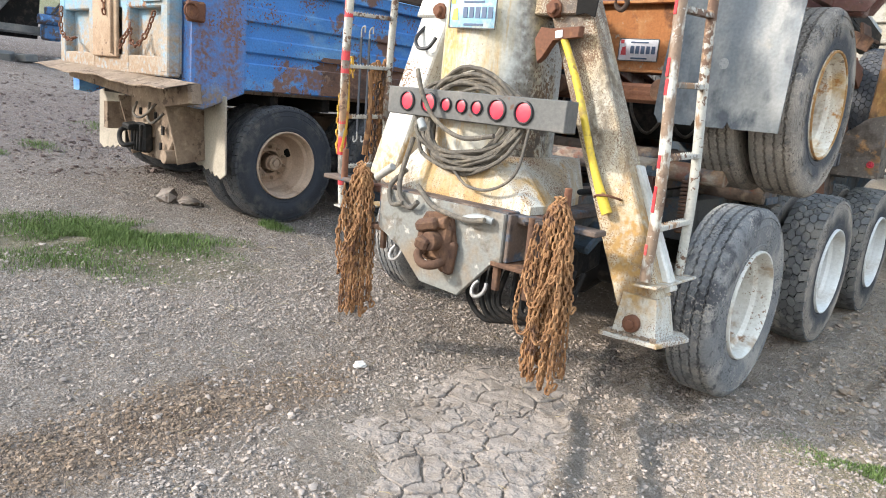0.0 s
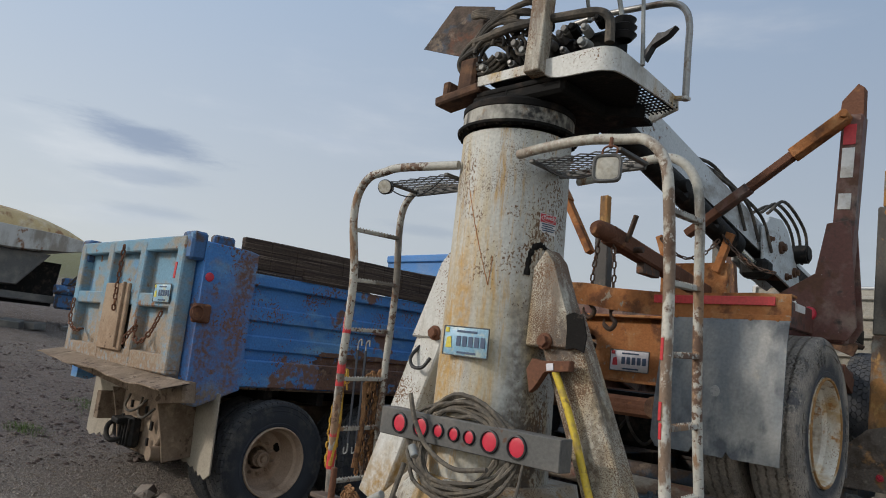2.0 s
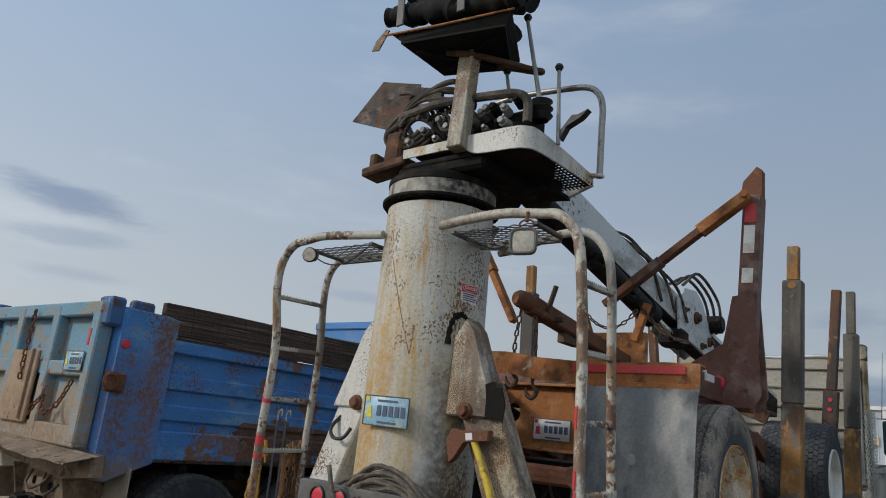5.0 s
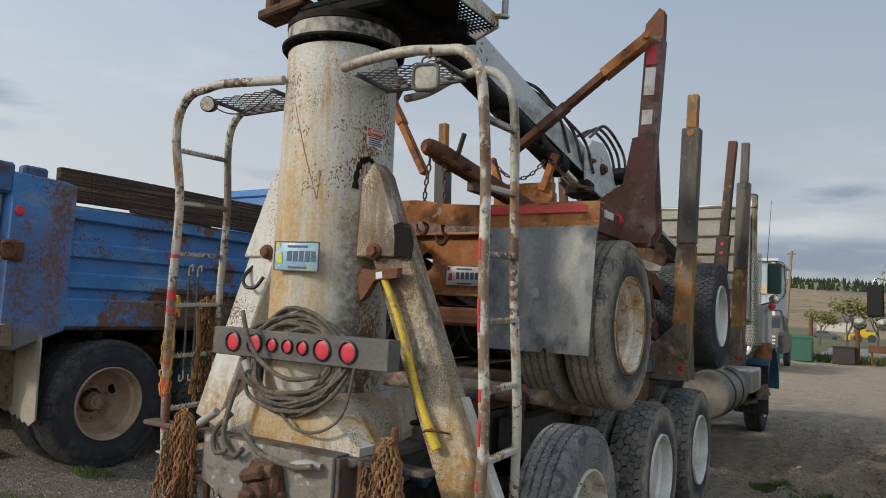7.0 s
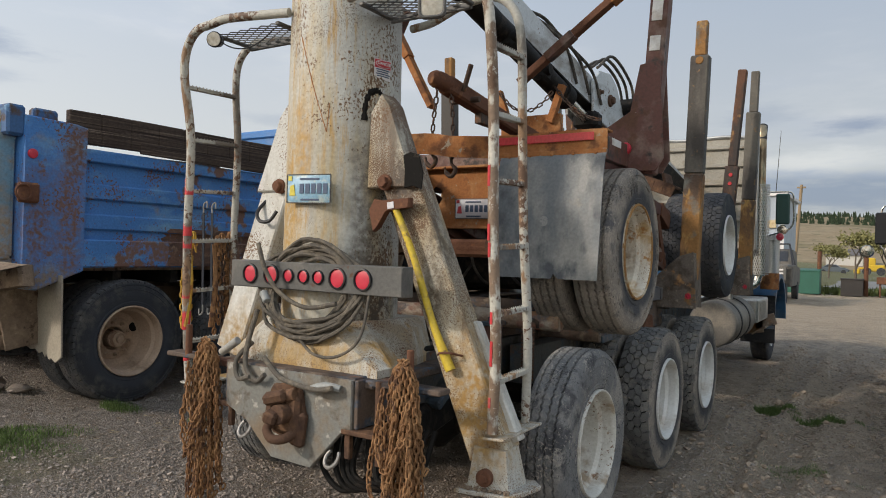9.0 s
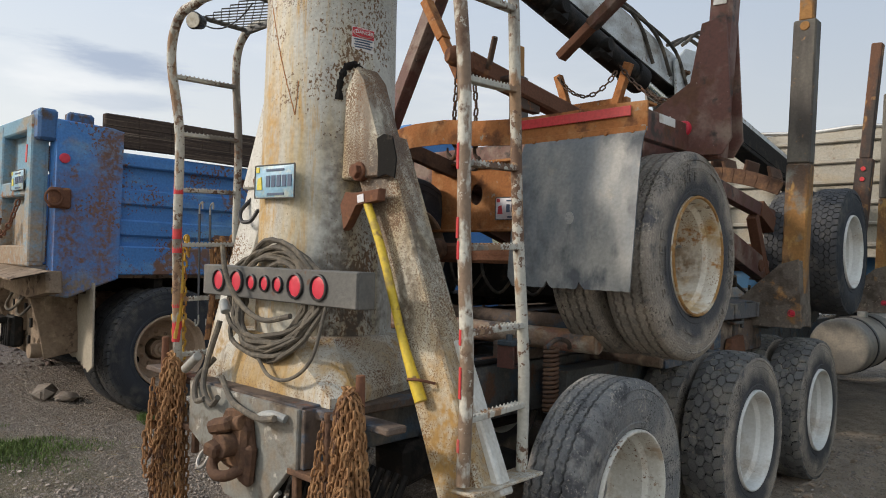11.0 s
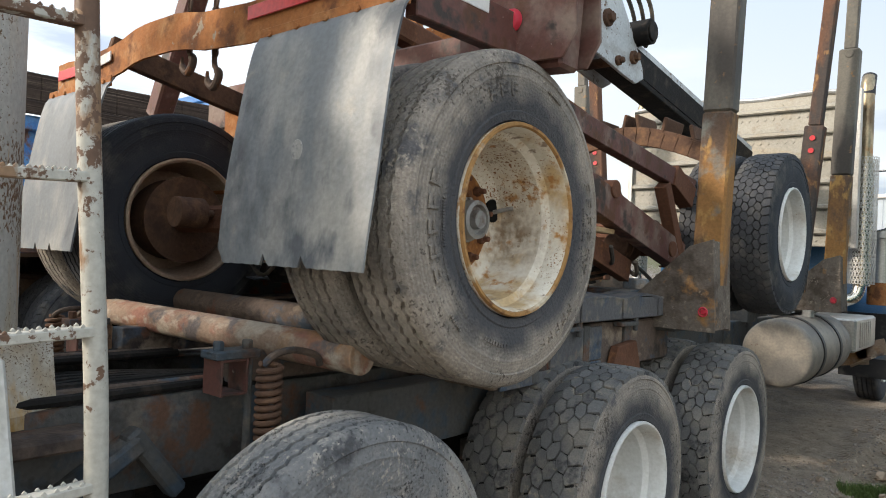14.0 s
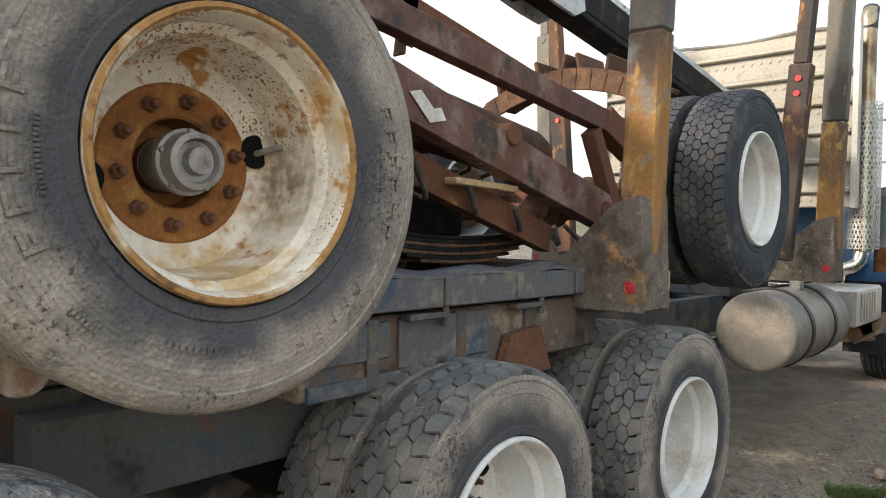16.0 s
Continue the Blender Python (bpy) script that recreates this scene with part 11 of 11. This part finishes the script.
warp = np.array([(noise.noise(Vector((x * 14, y * 14, 3))) + 2.2 * noise.noise(Vector((x * 5, y * 5, 13))), noise.noise(Vector((x * 14, y * 14, 8))) + 2.2 * noise.noise(Vector((x * 5, y * 5, 18)))) for x, y in grid_pts]) * 0.015
wide, hair = edge_distance(grid_pts + warp, cell_seeds(0.15, 5)), edge_distance(grid_pts + warp * 1.2, cell_seeds(0.072, 9))
s = Shape()
for (x, y), a, c in zip(grid_pts, wide, hair):
    lane = -1.24 + (4.15 - y) * 0.45
    far = ((x + 1.08 + (y - 2.85) * 0.30) / 0.52) ** 2 + ((y - 2.80) / 0.86) ** 2 + 0.55 * noise.noise(Vector((x * 3, y * 3, 0)))
    far = max(far, 1 + (x - lane) / 0.10)
    open_a = 0.0058 * min(1, max(0, 1.5 - far)) * (0.62 + 1.5 * noise.noise(Vector((x * 6, y * 6, 2))))
    open_c = 0.0042 * max(0, 0.35 + 1.7 * noise.noise(Vector((x * 5, y * 5, 7))))
    dip = 0.030 * max(0.0, 1 - (a / open_a) ** 2) if open_a > 0.0015 and a < open_a else 0.0
    if open_c > 0.001 and c < open_c:
        dip = max(dip, 0.011 * (1 - (c / open_c) ** 2))
    curl = 0.0015 * math.exp(-a / 0.012)
    z = bump_height(x, y) + 0.009 + curl - dip - 0.022 * max(0.0, far - 0.55)
    z += 0.0022 * noise.noise(Vector((x * 60, y * 60, 4))) + 0.004 * noise.noise(Vector((x * 22, y * 22, 5)))
    s.v.append((x, y, z))
nx = len(MX)
s.f = [(j * nx + i, j * nx + i + 1, (j + 1) * nx + i + 1, (j + 1) * nx + i) for j in range(len(MY) - 1) for i in range(nx - 1)]
s.smooth = 60
M_MUD = surface("dry_mud", (0.275, 0.234, 0.198), 0.95, layers=[((0.20, 0.163, 0.130), (3, 12, 0.5), 0.46, 0.66, None), ((0.16, 0.13, 0.10), (70, 4, 0.6), 0.58, 0.66, None), ((0.40, 0.345, 0.285), 90, 0.60, 0.68, None)], bump=0.9, bump_scale=90)
single("cracked_mud", s, M_MUD, "dried pale mud crust split by dark cracks", "mud", kind="stuff")

# crumbled soil along the lane and beyond the dump truck
s = Shape()
rnd = random.Random(88)
for k in range(12000):
    x, y = rnd.uniform(-0.5, 3.2), 4.3 + 11 * rnd.random() ** 1.5
    if noise.noise(Vector((x * 1.3, y * 0.8, 15))) < 0.0 and rnd.random() < 0.8:
        continue
    r = min(0.045, 0.005 + rnd.expovariate(1 / 0.0065))
    stone_into(s, x, y, bump_height(x, y) + r * 0.1, r, rnd)
single("soil_crumbs", s, M_CLOD, "brown crumbs of dry soil over the dirt", "soil", kind="stuff")
s = Shape()
for _ in range(9000):
    x, y = -6.8 - 9 * rnd.random() ** 1.3, rnd.uniform(1.5, 10.5)
    r = min(0.06, 0.006 + rnd.expovariate(1 / 0.007))
    stone_into(s, x, y, bump_height(x, y) + r * 0.05, r, rnd)
M_CLODD = surface("dark_reddish_soil", (0.135, 0.100, 0.086), 0.95, layers=[((0.08, 0.06, 0.052), 9, 0.46, 0.64, None)], bump=0.5, bump_scale=120, random_tint=0.35)
single("dark_clods", s, M_CLODD, "dark reddish clods in the rough dirt", "soil", kind="stuff")

# grass
M_GRASS = surface("spring_grass", (0.105, 0.150, 0.045), 0.7, bump=0.02, random_tint=0.35)
M_VERGE = surface("dull_verge_grass", (0.085, 0.105, 0.035), 0.8, bump=0.02, random_tint=0.35)
M_STRAW = surface("dry_straw", (0.34, 0.27, 0.15), 0.8, bump=0.02, random_tint=0.25)


def blades(s, n, pick, rnd, h0, h1):
    for _ in range(n):
        x, y, k = pick()
        z = bump_height(x, y) - 0.004
        h = rnd.uniform(h0, h1) * k
        a = rnd.uniform(0, 6.28)
        lean = rnd.uniform(0.1, 0.8) * h
        w = rnd.uniform(0.0016, 0.0032)
        dx, dy = math.cos(a), math.sin(a)
        px, py = -dy * w, dx * w
        m = (x + dx * lean * 0.35, y + dy * lean * 0.35, z + h * 0.6)
        t = (x + dx * lean, y + dy * lean, z + h)
        s.add([(x - px, y - py, z), (x + px, y + py, z), (m[0] + px * .7, m[1] + py * .7, m[2]), (m[0] - px * .7, m[1] - py * .7, m[2]), t], [(0, 1, 2, 3), (3, 2, 4)])


def in_patch(cx, cy, rx, ry, turn, rnd):
    c, q = math.cos(radians(turn)), math.sin(radians(turn))
    def pick():
        while True:
            u, v = rnd.gauss(0, 0.42), rnd.gauss(0, 0.42)
            d = math.hypot(u, v)
            if d > 1.1:
                continue
            x, y = cx + u * rx * c - v * ry * q, cy + u * rx * q + v * ry * c
            if noise.noise(Vector((x * 2.2, y * 2.2, 1))) < d * 0.9 - 0.75:
                continue
            return x, y, 1.15 - 0.6 * d
    return pick


for cx, cy, rx, ry, turn, n, h0, h1, lab in ((-4.75, 2.65, 1.15, 0.55, 48, 14000, 0.02, 0.065, "patch of green grass in the gravel"), (-4.2, 2.15, 0.9, 0.4, 48, 2500, 0.015, 0.05, "thin grass at the edge of the gravel"), (-4.7, 4.05, 0.35, 0.18, 20, 700, 0.03, 0.08, "tuft of grass by the tyre"), (-3.9, 4.35, 0.15, 0.1, 0, 260, 0.02, 0.06, "small grass tuft"), (-0.06, 9.0, 0.30, 0.22, 0, 2600, 0.02, 0.10, "dark green weeds in the dirt"), (0.50, 8.75, 0.42, 0.20, 0, 1500, 0.02, 0.07, "low weeds in the dirt"), (0.32, 4.05, 0.45, 0.35, 0, 3500, 0.008, 0.028, "short grass on the dirt"), (0.5, 6.6, 0.5, 0.35, 0, 900, 0.01, 0.03, "short grass on the dirt"), (-8.3, 3.3, 0.5, 0.3, 0, 500, 0.02, 0.06, "sparse weeds in the dirt"), (-9.5, 4.6, 0.8, 0.5, 0, 700, 0.03, 0.08, "sparse weeds in the dirt"), (-7.9, 2.7, 0.3, 0.2, 0, 400, 0.02, 0.07, "dark weed tuft in the dirt")):
    s = Shape()
    rnd = random.Random(int(cx * 100) + n)
    blades(s, n, in_patch(cx, cy, rx, ry, turn, rnd), rnd, h0, h1)
    single("grass", s, M_GRASS, lab, "grass", kind="stuff")
s = Shape()
rnd = random.Random(6)
for _ in range(6000):
    x, y = rnd.uniform(-24, 26), rnd.gauss(43.5, 1.3)
    h, a = rnd.uniform(0.15, 0.5), rnd.uniform(0, 6.28)
    s.add([(x - .05, y, -0.05), (x + .05, y, -0.05), (x + .2 * math.cos(a), y + .2 * math.sin(a), h)], [(0, 1, 2)])
single("verge_grass", s, M_VERGE, "strip of green grass along the yard edge", "grass", kind="stuff")
s = Shape()
rnd = random.Random(14)
for _ in range(160):
    x, y = rnd.uniform(-4.5, 0.6), rnd.uniform(1.2, 4.5)
    z, a, ln = bump_height(x, y) + 0.004, rnd.uniform(0, 6.28), rnd.uniform(0.03, 0.11)
    s.sweep([(x, y, z), (x + ln * .5 * math.cos(a), y + ln * .5 * math.sin(a), z + 0.008), (x + ln * math.cos(a + .2), y + ln * math.sin(a + .2), z + 0.002)], 0.0013, 4)
single("straw", s, M_STRAW, "bits of dry straw on the dirt", "straw", kind="stuff")

# ---- second truck, parked on the other side of the lane ----
other = thing("parked_truck", (2.4, 10.0, 0.0), "teal and blue highway tractor parked across the lane", "truck")
TURN2 = Matrix.Translation((1.27, 7.0, 0)) @ Matrix.Rotation(radians(1.6), 4, "Z")
M_TEAL = surface("teal_cab_paint", (0.05, 0.17, 0.19), 0.35, layers=[((0.10, 0.2, 0.22), 2, 0.5, 0.75, None)], bump=0.03)
M_DEEP = surface("deep_blue_fender", (0.03, 0.06, 0.25), 0.3, bump=0.02)


def turned(s):
    s.v = [tuple(TURN2 @ Vector(p)) for p in s.v]
    return s


for y in (0.0, 1.35):
    wheel(other, TURN2 @ Matrix.Translation((0.0, y, 0.54)) @ Matrix.Rotation(math.pi, 4, "Z"), "lug", M_RIMW, rubber=M_BLACKR, label="dual rear wheel with a black tyre")
wheel(other, TURN2 @ Matrix.Translation((0.10, 5.0, 0.53)) @ Matrix.Rotation(math.pi, 4, "Z"), "rib", M_RIMW, rubber=M_BLACKR, depth=0.09)
s = Shape()
s.block((1.2, 2.6, 0.9), (0.9, 6.4, 0.26))
part("chassis", turned(s), M_BLACK, other)
s = Shape()
s.plate([(1.6, 0.95), (4.3, 0.95), (4.35, 1.9), (4.05, 2.75), (3.6, 3.35), (1.6, 3.45)], lambda u, v, w: (1.2 + w, u, v), 2.2, 0.06)
cab2 = part("cab", turned(s), M_TEAL, other, "teal sleeper cab")
s = Shape()
s.plate([(3.1, 1.75), (4.1, 1.75), (3.95, 2.5), (3.1, 2.6)], lambda u, v, w: (0.09 + w, u, v), 0.02)
part("window", turned(s), M_GLASS, cab2)
for y in (2.2, 2.9):
    s = Shape()
    s.sweep(smooth_path([(0.07, y, 1.3), (0.04, y, 1.35), (0.04, y, 2.2), (0.07, y, 2.25)], 4), 0.014, 8)
    part("grab_handle", turned(s), M_CHROME, cab2)
s = Shape()
s.plate([(4.2, 0.95), (5.75, 0.85), (5.8, 1.3), (5.3, 1.55), (4.3, 1.75)], lambda u, v, w: (1.2 + w, u, v), 1.3, 0.05)
part("hood", turned(s), M_DEEP, other)
s = Shape()
s.plate([(5.0 + 0.72 * math.cos(t), 0.6 + 0.72 * math.sin(t)) for t in np.linspace(0.0, math.pi, 14)] + [(5.0 + 0.62 * math.cos(t), 0.6 + 0.62 * math.sin(t)) for t in np.linspace(math.pi, 0.0, 14)], lambda u, v, w: (0.35 + w, u, v), 0.6, 0.004)
part("fender", turned(s), M_DEEP, other, "deep blue front fender")
s = Shape()
s.block((1.2, 5.95, 0.95), (2.35, 0.10, 1.1), chamfer=0.02)
for k in range(7):
    s.block((1.2, 5.89, 0.55 + 0.13 * k), (2.36, 0.03, 0.04))
part("grille", turned(s), M_CHROME, other, "bright ribbed grille guard")
s = Shape()
s.cyl((0.42, 2.0, 0.75), (0.42, 3.6, 0.75), 0.30, seg=32)
part("fuel_tank", turned(s), M_CHROME, other)
s = Shape()
s.sweep(smooth_path([(0.10, 4.2, 2.35), (-0.08, 4.25, 2.38), (-0.22, 4.25, 2.35), (-0.22, 4.25, 1.85), (0.10, 4.2, 1.80)], 5), 0.013, 8)
arm2 = part("mirror_arm", turned(s), M_CHROME, other)
s = Shape()
s.block((-0.20, 4.24, 2.10), (0.19, 0.07, 0.42), chamfer=0.02)
part("mirror", turned(s), M_BLACK, arm2)
for x in (-0.12, -0.38):
    s = Shape()
    s.lathe([(-0.03, 0.0), (-0.02, 0.07), (0.0, 0.085), (0.012, 0.08)], Matrix.Translation((x, 4.24, 1.80)) @ Matrix.Rotation(math.pi / 2, 4, "Z"), 20)
    part("round_mirror", turned(s), M_CHROME, arm2)
